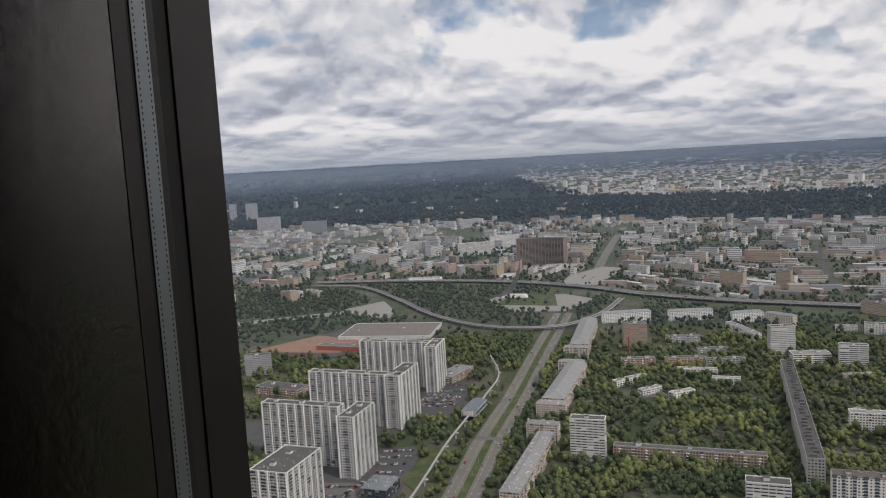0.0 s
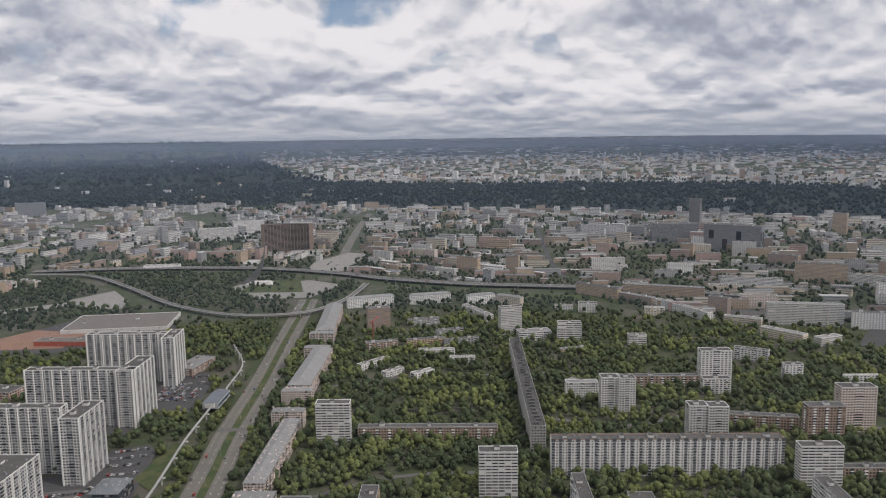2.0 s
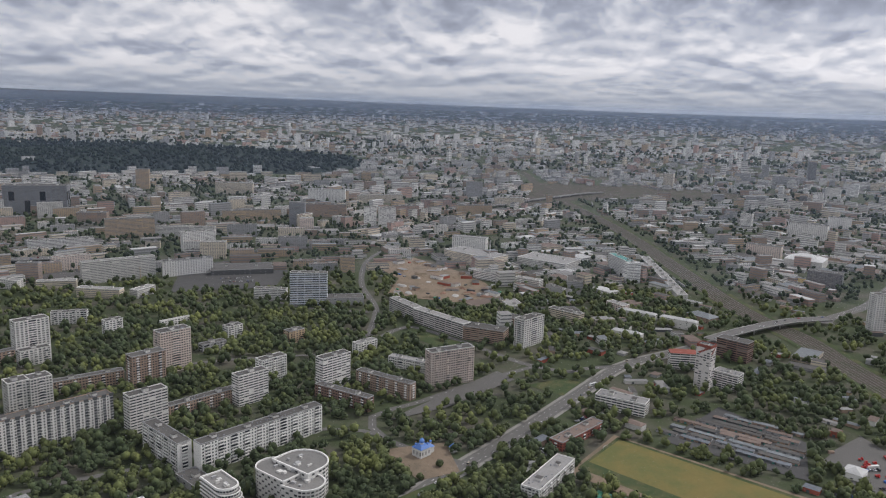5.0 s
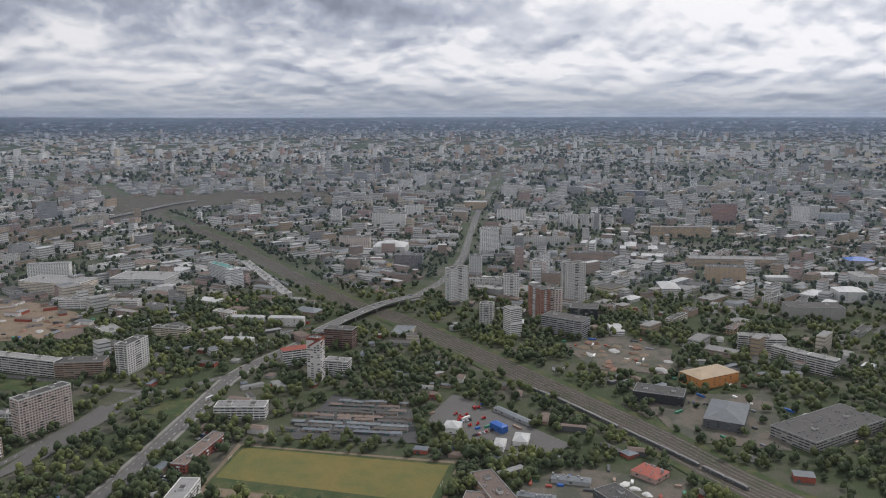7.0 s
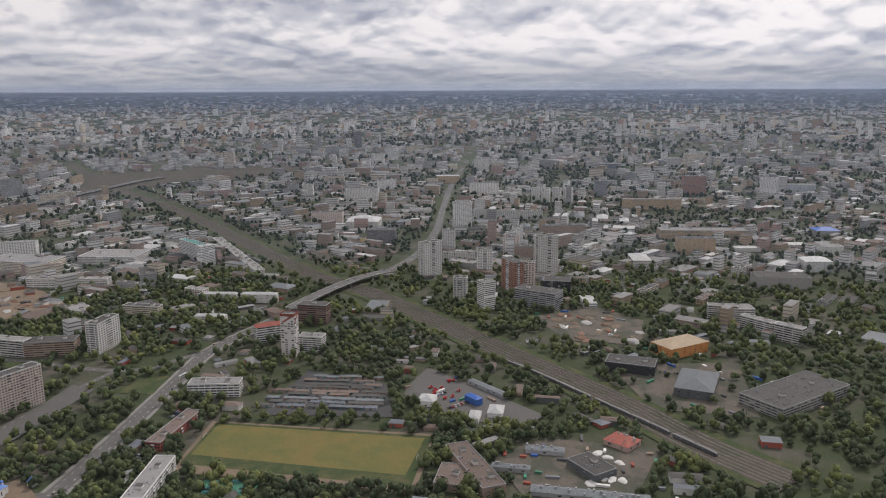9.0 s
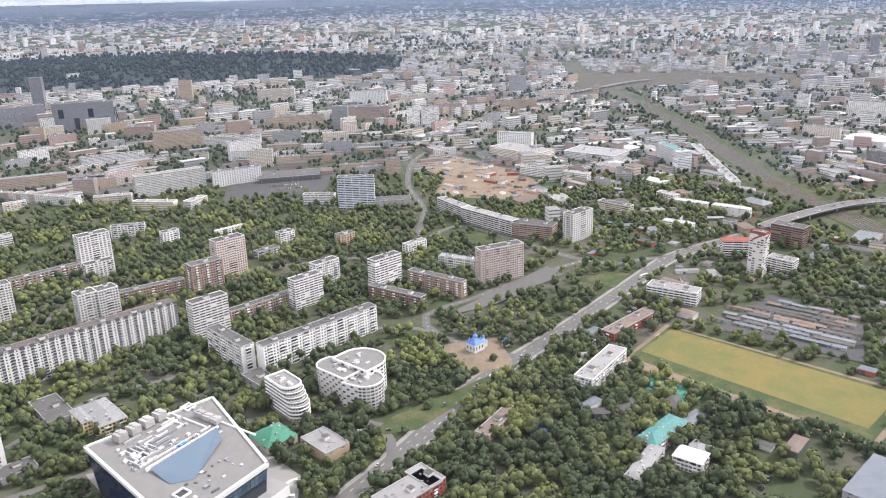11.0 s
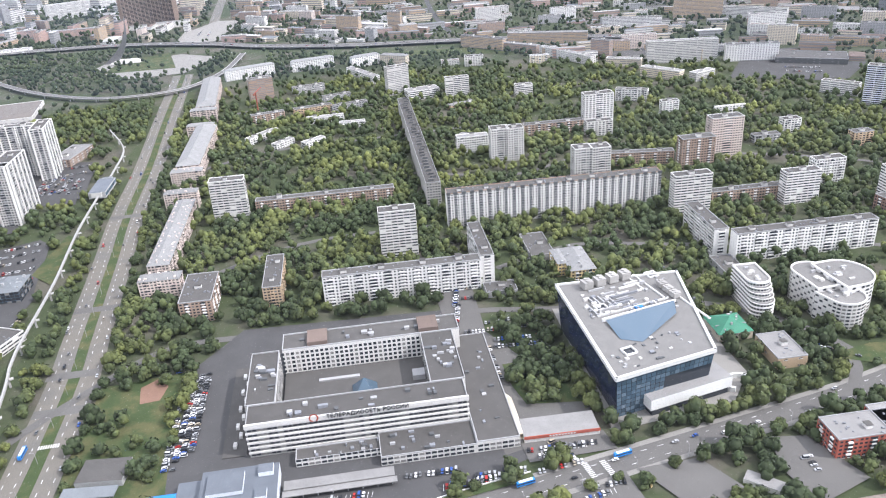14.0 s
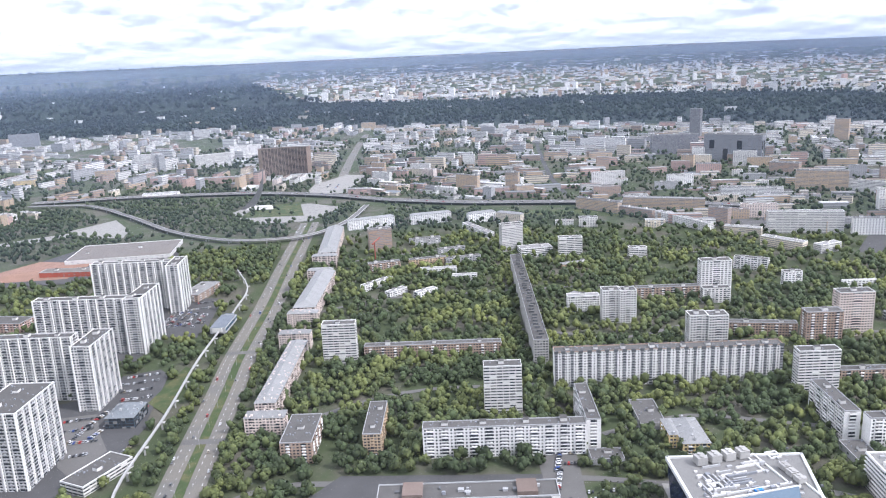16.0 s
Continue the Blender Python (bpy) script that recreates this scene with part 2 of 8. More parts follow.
# cloud shade over the forest is put into this very dark base
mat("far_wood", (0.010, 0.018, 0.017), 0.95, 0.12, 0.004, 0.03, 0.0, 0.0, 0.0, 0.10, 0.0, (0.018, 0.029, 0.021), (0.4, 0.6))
mat("ground", (0.052, 0.068, 0.030), 0.95, 0.25, 0.012, 0.25, 0.2, 0.0, 0.0, 0.0, 0.0, (0.092, 0.086, 0.066), (0.46, 0.62))
mat("roof_deck", (0.20, 0.195, 0.185), 0.8, 0.18, 0.15, 1.5, 0.1)
# kept dark: the monument's shaded side is put into the metal colour
mat("titanium", (0.26, 0.26, 0.265), 0.45, 0.12, 0.1, 1.0, 0.0, 0.7)
mat("plinth", (0.48, 0.46, 0.43), 0.8, 0.1)
mat("bronze_glass", (0.29, 0.225, 0.185), 0.3, 0.18, 0.05, 0.4, 0.0, 0.3)
mat("church_blue", (0.10, 0.22, 0.55), 0.45, 0.12)
mat("gold", (0.75, 0.52, 0.15), 0.3, 0.1, 0.1, 1.0, 0.0, 0.9)
mat("rubber", (0.03, 0.03, 0.03), 0.8, 0.1)
for key, value in {"white": (0.72, 0.72, 0.72), "silver": (0.40, 0.41, 0.42), "black": (0.025, 0.025, 0.028), "grey": (0.14, 0.145, 0.15),
                   "red": (0.42, 0.03, 0.025), "blue": (0.035, 0.09, 0.32), "beige": (0.42, 0.36, 0.27), "sky": (0.03, 0.22, 0.62)}.items():
    mat("paint_" + key, value, 0.3, 0.05, 0.3, 2.0, 0.0, 0.0, 0.08)
mat("brushed_steel", (0.125, 0.115, 0.105), 0.22, 0.08, 0.8, 60.0, 0.02, 1.0, 0.0)
mat("dark_metal", (0.05, 0.047, 0.044), 0.32, 0.10, 3.0, 40.0, 0.02, 0.8, 0.0)
mat("black_rubber", (0.012, 0.012, 0.012), 0.7, 0.10, 3.0, 40.0, 0.0, 0.0, 0.0)
mat("perforated", (0.20, 0.215, 0.22), 0.35, 0.08, 3.0, 60.0, 0.0, 0.8, 0.0)


def veil_mat(name, colour, amount, low, high, smudge=0.0, foot=None):
    """Thin scattering film: haze in the air that fades out with height, or the dust on a pane."""
    m = bpy.data.materials.new(name)
    m.use_nodes = True
    tr = m.node_tree
    tr.nodes.clear()
    geo = tr.nodes.new("ShaderNodeNewGeometry")
    sep = tr.nodes.new("ShaderNodeSeparateXYZ")
    tr.links.new(geo.outputs["Position"], sep.inputs[0])
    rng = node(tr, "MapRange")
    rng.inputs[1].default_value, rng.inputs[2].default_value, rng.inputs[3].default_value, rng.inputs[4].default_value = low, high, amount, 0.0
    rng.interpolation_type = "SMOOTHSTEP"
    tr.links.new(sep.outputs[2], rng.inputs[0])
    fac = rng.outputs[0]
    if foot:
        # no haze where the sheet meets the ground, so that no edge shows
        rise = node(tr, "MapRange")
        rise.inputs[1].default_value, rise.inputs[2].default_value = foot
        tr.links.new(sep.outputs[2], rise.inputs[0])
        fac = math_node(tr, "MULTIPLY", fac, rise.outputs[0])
    if smudge:
        n = node(tr, "TexNoise", Scale=9.0, Detail=2.0)
        tr.links.new(geo.outputs["Position"], n.inputs["Vector"])
        fac = math_node(tr, "MULTIPLY", fac, math_node(tr, "ADD", math_node(tr, "MULTIPLY", n.outputs[0], smudge * 2), 1.0 - smudge))
    a, b = node(tr, "BsdfDiffuse", Color=(*colour, 1)), node(tr, "BsdfTranslucent", Color=(*colour, 1))
    half, mixed, clear = tr.nodes.new("ShaderNodeMixShader"), tr.nodes.new("ShaderNodeMixShader"), tr.nodes.new("ShaderNodeBsdfTransparent")
    half.inputs[0].default_value = 0.5
    tr.links.new(a.outputs[0], half.inputs[1])
    tr.links.new(b.outputs[0], half.inputs[2])
    tr.links.new(fac, mixed.inputs[0])
    tr.links.new(clear.outputs[0], mixed.inputs[1])
    tr.links.new(half.outputs[0], mixed.inputs[2])
    out = tr.nodes.new("ShaderNodeOutputMaterial")
    tr.links.new(mixed.outputs[0], out.inputs[0])
    MATS[name] = m


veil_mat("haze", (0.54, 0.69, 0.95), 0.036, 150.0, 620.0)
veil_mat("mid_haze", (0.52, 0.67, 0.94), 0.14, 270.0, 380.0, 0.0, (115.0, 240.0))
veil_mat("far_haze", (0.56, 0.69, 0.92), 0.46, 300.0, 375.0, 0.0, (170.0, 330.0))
veil_mat("pane_dust", (0.82, 0.88, 0.95), 0.026, 400.0, 500.0, 0.5)
mat("room_dark", (0.03, 0.029, 0.027), 0.7, 0.12, 1.0, 8.0, 0.05, 0.0, 0.0)

# ---- building tools ----
FLAT_R, RIM_R = 2400.0, 4880.0


def hills(x, y, r):
    """Low far hills that lift the northern skyline."""
    t = min(max((r - 9000.0) / 22000.0, 0.0), 1.0)
    b = math.degrees(math.atan2(-x, y))
    return t * t * (3 - 2 * t) * 34.0 * min(max((b + 80.0) / 45.0, 0.0), 1.0)


def land(x, y):
    """Place on the ground sheet: level near the tower, and drawn together and rising gently towards the rim, where the horizon lies."""
    r = math.hypot(x, y)
    if r <= FLAT_R:
        return x, y, 0.0, 1.0
    k = RIM_R - FLAT_R
    s = (FLAT_R + k * (1 - math.exp(-(r - FLAT_R) / k))) / r
    return x * s, y * s, EYE_Z * (1 - s) + hills(x, y, r), s


class Geo:
    """Faces gathered for one mesh."""

    def __init__(self):
        self.v, self.f, self.m = [], [], []

    def face(self, pts, m=0):
        n = len(self.v)
        self.v.extend(pts)
        self.f.append(tuple(range(n, n + len(pts))))
        self.m.append(m)

    def box(self, x, y, z, sx, sy, sz, m=0, taper=1.0, bottom=False, top_m=None):
        """A box that stands on z, with its middle over x, y."""
        n, a, b = len(self.v), sx / 2, sy / 2
        c, d = a * taper, b * taper
        self.v.extend([(x - a, y - b, z), (x + a, y - b, z), (x + a, y + b, z), (x - a, y + b, z),
                       (x - c, y - d, z + sz), (x + c, y - d, z + sz), (x + c, y + d, z + sz), (x - c, y + d, z + sz)])
        fs = [(0, 1, 5, 4), (1, 2, 6, 5), (2, 3, 7, 6), (3, 0, 4, 7), (4, 5, 6, 7)]
        if bottom:
            fs.append((3, 2, 1, 0))
        for i, f in enumerate(fs):
            self.f.append(tuple(n + q for q in f))
            self.m.append(top_m if i == 4 and top_m is not None else m)

    def prism(self, pts, z0, z1, m=0, top_m=None):
        n, k = len(self.v), len(pts)
        self.v.extend([(p[0], p[1], z0) for p in pts] + [(p[0], p[1], z1) for p in pts])
        for i in range(k):
            j = (i + 1) % k
            self.f.append((n + i, n + j, n + k + j, n + k + i))
            self.m.append(m)
        self.f.append(tuple(n + k + i for i in range(k)))
        self.m.append(m if top_m is None else top_m)

    def tube(self, p, q, r0, r1, sides=8, m=0):
        p, q = Vector(p), Vector(q)
        turn = (q - p).to_track_quat("Z", "Y")
        n = len(self.v)
        for c, r in ((p, r0), (q, r1)):
            for i in range(sides):
                a = 2 * math.pi * i / sides
                self.v.append(tuple(c + turn @ Vector((r * math.cos(a), r * math.sin(a), 0))))
        for i in range(sides):
            j = (i + 1) % sides
            self.f.append((n + i, n + j, n + sides + j, n + sides + i))
            self.m.append(m)
        self.f.append(tuple(n + sides + i for i in range(sides)))
        self.m.append(m)

    def mesh(self, name, mats, smooth=False):
        me = bpy.data.meshes.new(name)
        me.from_pydata(self.v, [], self.f)
        for q in mats:
            me.materials.append(MATS[q])
        if any(self.m):
            me.polygons.foreach_set("material_index", self.m)
        if smooth:
            me.shade_smooth()
        me.update()
        return me


def part(name, geo, material, parent, label="", smooth=False, kind=""):
    mats = [material] if isinstance(material, str) else list(material)
    ob = new(name, geo if isinstance(geo, bpy.types.Mesh) else geo.mesh(name, mats, smooth))
    ob.parent = parent
    return tagged(ob, label, "", "", kind)


def thing(name, m, label, category, group="", kind=""):
    ob = new(name)
    ob.empty_display_size = 2.0
    ob.matrix_world = m
    return tagged(ob, label, category, group, kind)


def sheet(name, geo, material, label, kind="structure", category="", smooth=False):
    mats = [material] if isinstance(material, str) else list(material)
    return tagged(new(name, geo.mesh(name, mats, smooth)), label, category, "", kind)


# what already stands on the ground, in cells of 4 m, so that trees keep clear of it
CELL, X0, Y0, NX, NY = 4.0, -1300.0, -1500.0, 1150, 1150
taken = np.zeros((NX, NY), dtype=np.uint8)


def claim(pts, value=1, grow=0.0):
    p = np.array(pts, float)
    if grow:
        mid = p.mean(0)
        d = p - mid
        p = mid + d * (1 + grow / np.maximum(np.linalg.norm(d, axis=1, keepdims=True), 1.0))
    lo = np.floor((p.min(0) - (X0, Y0)) / CELL).astype(int).clip(0, (NX - 1, NY - 1))
    hi = np.ceil((p.max(0) - (X0, Y0)) / CELL).astype(int).clip(1, (NX, NY))
    gx, gy = np.meshgrid(X0 + (np.arange(lo[0], hi[0]) + 0.5) * CELL, Y0 + (np.arange(lo[1], hi[1]) + 0.5) * CELL, indexing="ij")
    inside = np.zeros(gx.shape, bool)
    for i in range(len(p)):
        (ax, ay), (bx, by) = p[i], p[i - 1]
        if ay == by:
            continue
        inside ^= ((ay > gy) != (by > gy)) & (gx < (bx - ax) * (gy - ay) / (by - ay) + ax)
    taken[lo[0]:hi[0], lo[1]:hi[1]][inside] = value


def free(x, y):
    i, j = int((x - X0) / CELL), int((y - Y0) / CELL)
    return not (0 <= i < NX and 0 <= j < NY) or taken[i, j] == 0


def rect(x, y, ang, length, width):
    c, s = math.cos(radians(ang)), math.sin(radians(ang))
    return [(x + c * a * length / 2 - s * b * width / 2, y + s * a * length / 2 + c * b * width / 2) for a, b in ((-1, -1), (1, -1), (1, 1), (-1, 1))]


# ---- the ground sheet ----
def make_ground():
    rings = [0, 60, 200, 400, 700, 1000, 1400, 1900, 2400] + [2400 + 100 * 1.17 ** i * i for i in range(1, 15)] + [16000, 24000, 45000]
    seg, g = 120, Geo()
    for r in rings:
        for i in range(seg):
            a = 2 * math.pi * i / seg
            x, y, z, _ = land(r * math.cos(a), r * math.sin(a))
            g.v.append((x, y, z))
    for k in range(len(rings) - 1):
        for i in range(seg):
            j = (i + 1) % seg
            g.f.append((k * seg + i, (k + 1) * seg + i, (k + 1) * seg + j, k * seg + j))
            g.m.append(0)
    return sheet("ground", g, "ground", "open ground of worn grass and grey dirt between the buildings", smooth=True)


make_ground()


# ---- roads and open places ----
LEVEL = [0.06]


def next_level():
    LEVEL[0] += 0.012
    return LEVEL[0]


def smooth_line(pts, step=25.0):
    """Points along a smooth curve through pts."""
    p = [Vector((*q, 0)) for q in pts]
    p = [p[0] * 2 - p[1]] + p + [p[-1] * 2 - p[-2]]
    out = []
    for i in range(1, len(p) - 2):
        n = max(2, int((p[i + 1] - p[i]).length / step))
        for k in range(n):
            t = k / n
            out.append(0.5 * ((2 * p[i]) + (p[i + 1] - p[i - 1]) * t + (2 * p[i - 1] - 5 * p[i] + 4 * p[i + 1] - p[i + 2]) * t * t
                              + (3 * p[i] - p[i - 1] - 3 * p[i + 1] + p[i + 2]) * t ** 3))
    out.append(p[-2])
    return out


def offset_line(line, d):
    out = []
    for i, p in enumerate(line):
        u = (line[min(i + 1, len(line) - 1)] - line[max(i - 1, 0)]).normalized()
        out.append(p + Vector((u.y, -u.x, 0)) * d)
    return out


def strip(g, line, width, z, thick=0.0, m=0):
    left, right = offset_line(line, -width / 2), offset_line(line, width / 2)
    for i in range(len(line) - 1):
        if (line[i].length + line[i + 1].length) / 2 < 5200:
            quad = []
            for p in (left[i], right[i], right[i + 1], left[i + 1]):
                x, y, zz, s = land(p.x, p.y)
                quad.append((x, y, zz + z * s))
            g.face(quad, m)
            if thick:
                for a, b in ((0, 3), (1, 2)):
                    pa, pb = quad[a], quad[b]
                    g.face([pa, pb, (pb[0], pb[1], pb[2] - thick), (pa[0], pa[1], pa[2] - thick)], m)


def dashes(g, line, z, length=4.0, gap=8.0, width=0.3):
    run = 0.0
    for a, b in zip(line, line[1:]):
        u = b - a
        d = u.length
        u.normalize()
        n = Vector((u.y, -u.x, 0)) * width / 2
        s = -run % (length + gap)
        while s < d:
            p, q = a + u * s, a + u * min(s + length, d)
            g.face([tuple((p - n).xy) + (z,), tuple((p + n).xy) + (z,), tuple((q + n).xy) + (z,), tuple((q - n).xy) + (z,)])
            s += length + gap
        run += d


def road(name, pts, width, material="road", label="", lanes=0, clear=3.0, pave=0.0):
    line = smooth_line(pts)
    if pave:
        g = Geo()
        strip(g, line, width + pave * 2, next_level())
        sheet("pavement", g, "paving", "pale paved walk along the road")
    z, g = next_level(), Geo()
    strip(g, line, width, z)
    ob = sheet(name, g, material, label or "grey asphalt street")
    if lanes:
        gm, zz = Geo(), next_level()
        for k in range(1, lanes, 1 if lanes > 4 else 2):
            dashes(gm, offset_line(line, width * (k / lanes - 0.5)), zz)
        mk = sheet("road_marking", gm, "marking", "worn white lane dashes on the road")
    for a, b in zip(line, line[1:]):
        u = (b - a).normalized()
        n = Vector((u.y, -u.x, 0)) * (width / 2 + (clear if a.length < 1400 else max(clear, 10)))
        claim([(a - n).xy, (a + n).xy, (b + n).xy, (b - n).xy], 2)
    return line


def plot(name, pts, material, label, value=2, grow=0.0):
    g, z = Geo(), next_level()
    quad = []
    for p in pts:
        x, y, zz, _ = land(*p)
        quad.append((x, y, zz + z))
    g.face(quad)
    claim(pts, value, grow)
    return sheet(name, g, material, label)


plot("pavement", [(-170, 300), (-50, 280), (-40, 360), (-150, 400)], "road", "grey crossing of boulevard and street")
BOULEVARD = [(-180, 190), (-130, 330), (-91, 425), (-62, 508), (-38, 585), (-31, 615), (19, 808), (45, 912), (95, 1077), (155, 1300), (224, 1545), (250, 1640)]
bl = smooth_line(BOULEVARD)


def carriage(line, d):
    return [tuple(p.xy) for p in offset_line(line, d)][::3] + [tuple(offset_line(line, d)[-1].xy)]


LANES = []
plot_line = Geo()
strip(plot_line, bl, 9.0, next_level())
sheet("lawn", plot_line, "lawn", "mown green strip between the two carriageways")
for a, b in zip(bl, bl[1:]):
    u = (b - a).normalized()
    n = Vector((u.y, -u.x, 0)) * 9
    claim([(a - n).xy, (a + n).xy, (b + n).xy, (b - n).xy], 2)
LANES.append((road("road", carriage(bl, -12.2), 15.5, "boulevard", lanes=4, label="wide grey carriageway of the boulevard"), 16.0, 1))
LANES.append((road("road", carriage(bl, 12.2), 15.5, "boulevard", lanes=4, label="wide grey carriageway of the boulevard"), 16.0, -1))
# gravel crossings of the median
for p in ((-50, 545), (-38, 592), (-10, 695), (45, 912)):
    plot("pavement", rect(p[0], p[1], 72, 10, 40), "road", "grey crossing of the boulevard")
KOROLEV = [(-70, 340), (54, 321), (121, 312), (225, 297), (324, 282), (436, 266), (500, 262), (584, 255), (641, 240), (743, 215), (885, 185), (995, 160), (1089, 106), (1187, 43)]
LANES.append((road("road", KOROLEV, 17, lanes=4, label="grey asphalt street with tram lines along the park", pave=4), 17, 1))
road("road", [(1000, 158), (960, 205), (942, 218), (945, 279), (995, 388), (1024, 486), (938, 504), (1088, 574), (1231, 680), (1409, 768), (1527, 794)], 11, lanes=2, label="curving grey side street")
road("road", [(1055, 776), (1041, 675), (1068, 575)], 9)
road("road", [(641, 240), (655, 330), (700, 372), (760, 345), (850, 310), (942, 262)], 9, lanes=2)
road("road", [(1367, -104), (1404, -107), (1536, -174), (1775, -245), (2097, -310), (2699, -435), (3357, -598), (4236, -790)], 19, lanes=6, label="long straight avenue running off into the city")
road("road", [(373, 1971), (468, 2312), (583, 2711), (720, 3159), (846, 3556)], 27, "boulevard", lanes=4, label="pale avenue running towards the woods")
# darker surface than the other avenues: tree shade put into the road colour
road("road", [(856, 1620), (951, 1895), (1115, 2288), (1260, 2624)], 13, "asphalt", label="avenue between rows of trees, their shade put into its dark colour")
road("road", [(-170, 470), (-30, 560), (40, 588), (120, 560), (260, 510), (330, 470)], 8, label="grey yard lane behind the broadcasting house")
road("road", [(330, 470), (430, 420), (470, 360), (480, 300), (441, 268)], 8)
road("road", [(330, 560), (420, 560), (500, 505), (650, 400), (660, 330)], 7, label="narrow grey yard lane under trees")
road("road", [(380, 840), (480, 760), (600, 760), (760, 640), (860, 520)], 7, label="narrow grey yard lane under trees")
road("road", [(40, 685), (190, 720), (330, 680)], 7, label="narrow grey yard lane under trees")
road("road", [(110, 1010), (250, 1040), (380, 1010), (560, 960)], 8, label="narrow grey yard lane under trees")
road("road", [(230, 1270), (420, 1270), (620, 1220), (760, 1180)], 8, label="narrow grey yard lane under trees")

# raised highway and ramps
def flyover(pts, width, z, label):
    line, g = smooth_line(pts, 18), Geo()
    root = thing("flyover", pose(0, 0, 0), label, "flyover")
    strip(g, line, width, z, 1.6)
    part("deck", g, "highway", root)
    g = Geo()
    for d in (-width / 2, width / 2):
        strip(g, offset_line(line, d), 0.5, z + 1.0, 1.2)
    part("parapet", g, "concrete", root, "pale concrete parapet")
    run = 0.0
    for a, b in zip(line, line[1:]):
        run += (b - a).length
        if run > 60 and math.hypot(a.x, a.y) < 3000:
            run, x, y, zz, s = 0.0, *land(a.x, a.y)
            u = (b - a).normalized()
            for d in (-width * 0.3, width * 0.3):
                g = Geo()
                g.box(x + u.y * d, y - u.x * d, zz, 1.8, 1.8, z - 1.5)
                part("pier", g, "concrete", root)
    for a, b in zip(line, line[1:]):
        u = (b - a).normalized()
        n = Vector((u.y, -u.x, 0))
        near_side = 55 if a.length > 1400 and n.dot(a) < 0 else 12
        far_side = 55 if a.length > 1400 and n.dot(a) > 0 else 12
        p, q = n * (width / 2 + far_side), n * (width / 2 + near_side)
        claim([(a - p).xy, (a + q).xy, (b + q).xy, (b - p).xy], 2)
    return line


HIGHWAY = flyover([(-375, 2254), (-130, 2200), (113, 2105), (242, 2027), (368, 1908), (451, 1796), (523, 1726), (619, 1645), (715, 1588), (860, 1499), (1000, 1400), (1130, 1270)], 26, 6.0, "long raised highway busy with traffic")
flyover([(-375, 2200), (-229, 2120), (-124, 1908), (-37, 1687), (45, 1556), (120, 1498), (207, 1485), (268, 1522), (330, 1600), (400, 1740)], 11, 6.5, "curving pale access ramp of the highway")
BRIDGE = flyover([(1150, 62), (1187, 43), (1263, -3), (1327, -52), (1367, -104)], 20, 9.0, "concrete road bridge over the railway")
LANES += [(HIGHWAY, 26, 1), (BRIDGE, 20, 1)]

# yards, lawns, squares
plot("pavement", [(5, 436), (51, 550), (96, 583), (250, 520), (262, 470), (215, 325), (60, 320), (-20, 345)], "asphalt", "dark asphalt yard round the broadcasting house")
plot("pavement", [(200, 335), (260, 330), (275, 345), (265, 470), (300, 560), (262, 560), (235, 470)], "road", "grey car park beside the studio wing")
plot("pavement", [(272, 318), (360, 298), (395, 320), (425, 410), (405, 425), (330, 470), (300, 390)], "paving", "pale paved forecourt of the glass theatre")
plot("lawn", [(-75, 395), (-10, 372), (8, 440), (40, 545), (-20, 560), (-50, 480)], "lawn", "rough green waste plot beside the boulevard", 3)
plot("bare_earth", [(2, 522), (16, 519), (25, 534), (20, 548), (6, 543)], "red_earth", "bare orange earth heaped on the waste plot")
plot("lawn", [(458, 303), (498, 298), (560, 268), (640, 232), (560, 250), (486, 270)], "lawn", "open green meadow between trees")
plot("lawn", [(869, 252), (913, 217), (911, 194), (856, 202)], "lawn", "green traffic island at the crossing")
plot("lawn", [(905, 330), (990, 380), (1010, 470), (990, 480), (950, 400), (880, 350)], "lawn", "green verge along the side street", 3)
plot("churchyard", [(633, 326), (676, 277), (625, 240), (592, 266)], "sand", "sandy yard round the small church")
plot("running_track", [(668, 150), (772, 126), (704, -98), (597, -62)], "sand", "pale sandy strip round the sports field")
plot("lawn", [(682, 143), (768, 122), (701, -92), (606, -60)], "lawn", "greener grass round the dry sports field")
plot("sports_field", [(699, 136), (763, 119), (698, -84), (628, -58)], "pitch", "dry yellow-green sports field")
plot("lawn", [(691, 133), (653, 38), (628, -48), (622, -50), (645, 40), (683, 137)], "lawn", "dark green band along the edge of the field")
plot("pavement", [(800, -70), (841, -85), (890, -112), (730, -215), (706, -180), (745, -110)], "road", "grey asphalt depot yard with parked machines")
plot("pavement", [(780, 78), (905, 32), (845, -58), (752, -58)], "asphalt", "dark yard between rows of garages")
plot("bare_earth", [(1176, 601), (1305, 640), (1420, 560), (1352, 480), (1258, 416), (1194, 468)], "sand", "sandy building site with rubble heaps", 4)
plot("bare_earth", [(1305, 640), (1400, 760), (1500, 700), (1420, 560)], "sand", "sandy building site with rubble heaps", 4)
plot("pavement", [(890, -330), (860, -346), (846, -480), (920, -520), (690, -430), (727, -330)], "dirt", "dusty brown yard round the orange warehouse", 3)
plot("bare_earth", [(1075, -290), (1110, -400), (1028, -445), (925, -400), (960, -310)], "dirt", "brown storage yard with heaps")
plot("pavement", [(585, -150), (650, -140), (680, -200), (640, -300), (540, -230), (520, -170)], "dirt", "dusty brown works yard with sheds")
plot("pavement", [(-61, 1170), (20, 1117), (-5, 990), (-59, 1020)], "asphalt", "dark car park below the monorail station")
plot("pavement", [(-160, 840), (-96, 850), (-56, 859), (-60, 749), (-110, 640), (-200, 620), (-260, 700)], "asphalt", "dark car park among the towers")
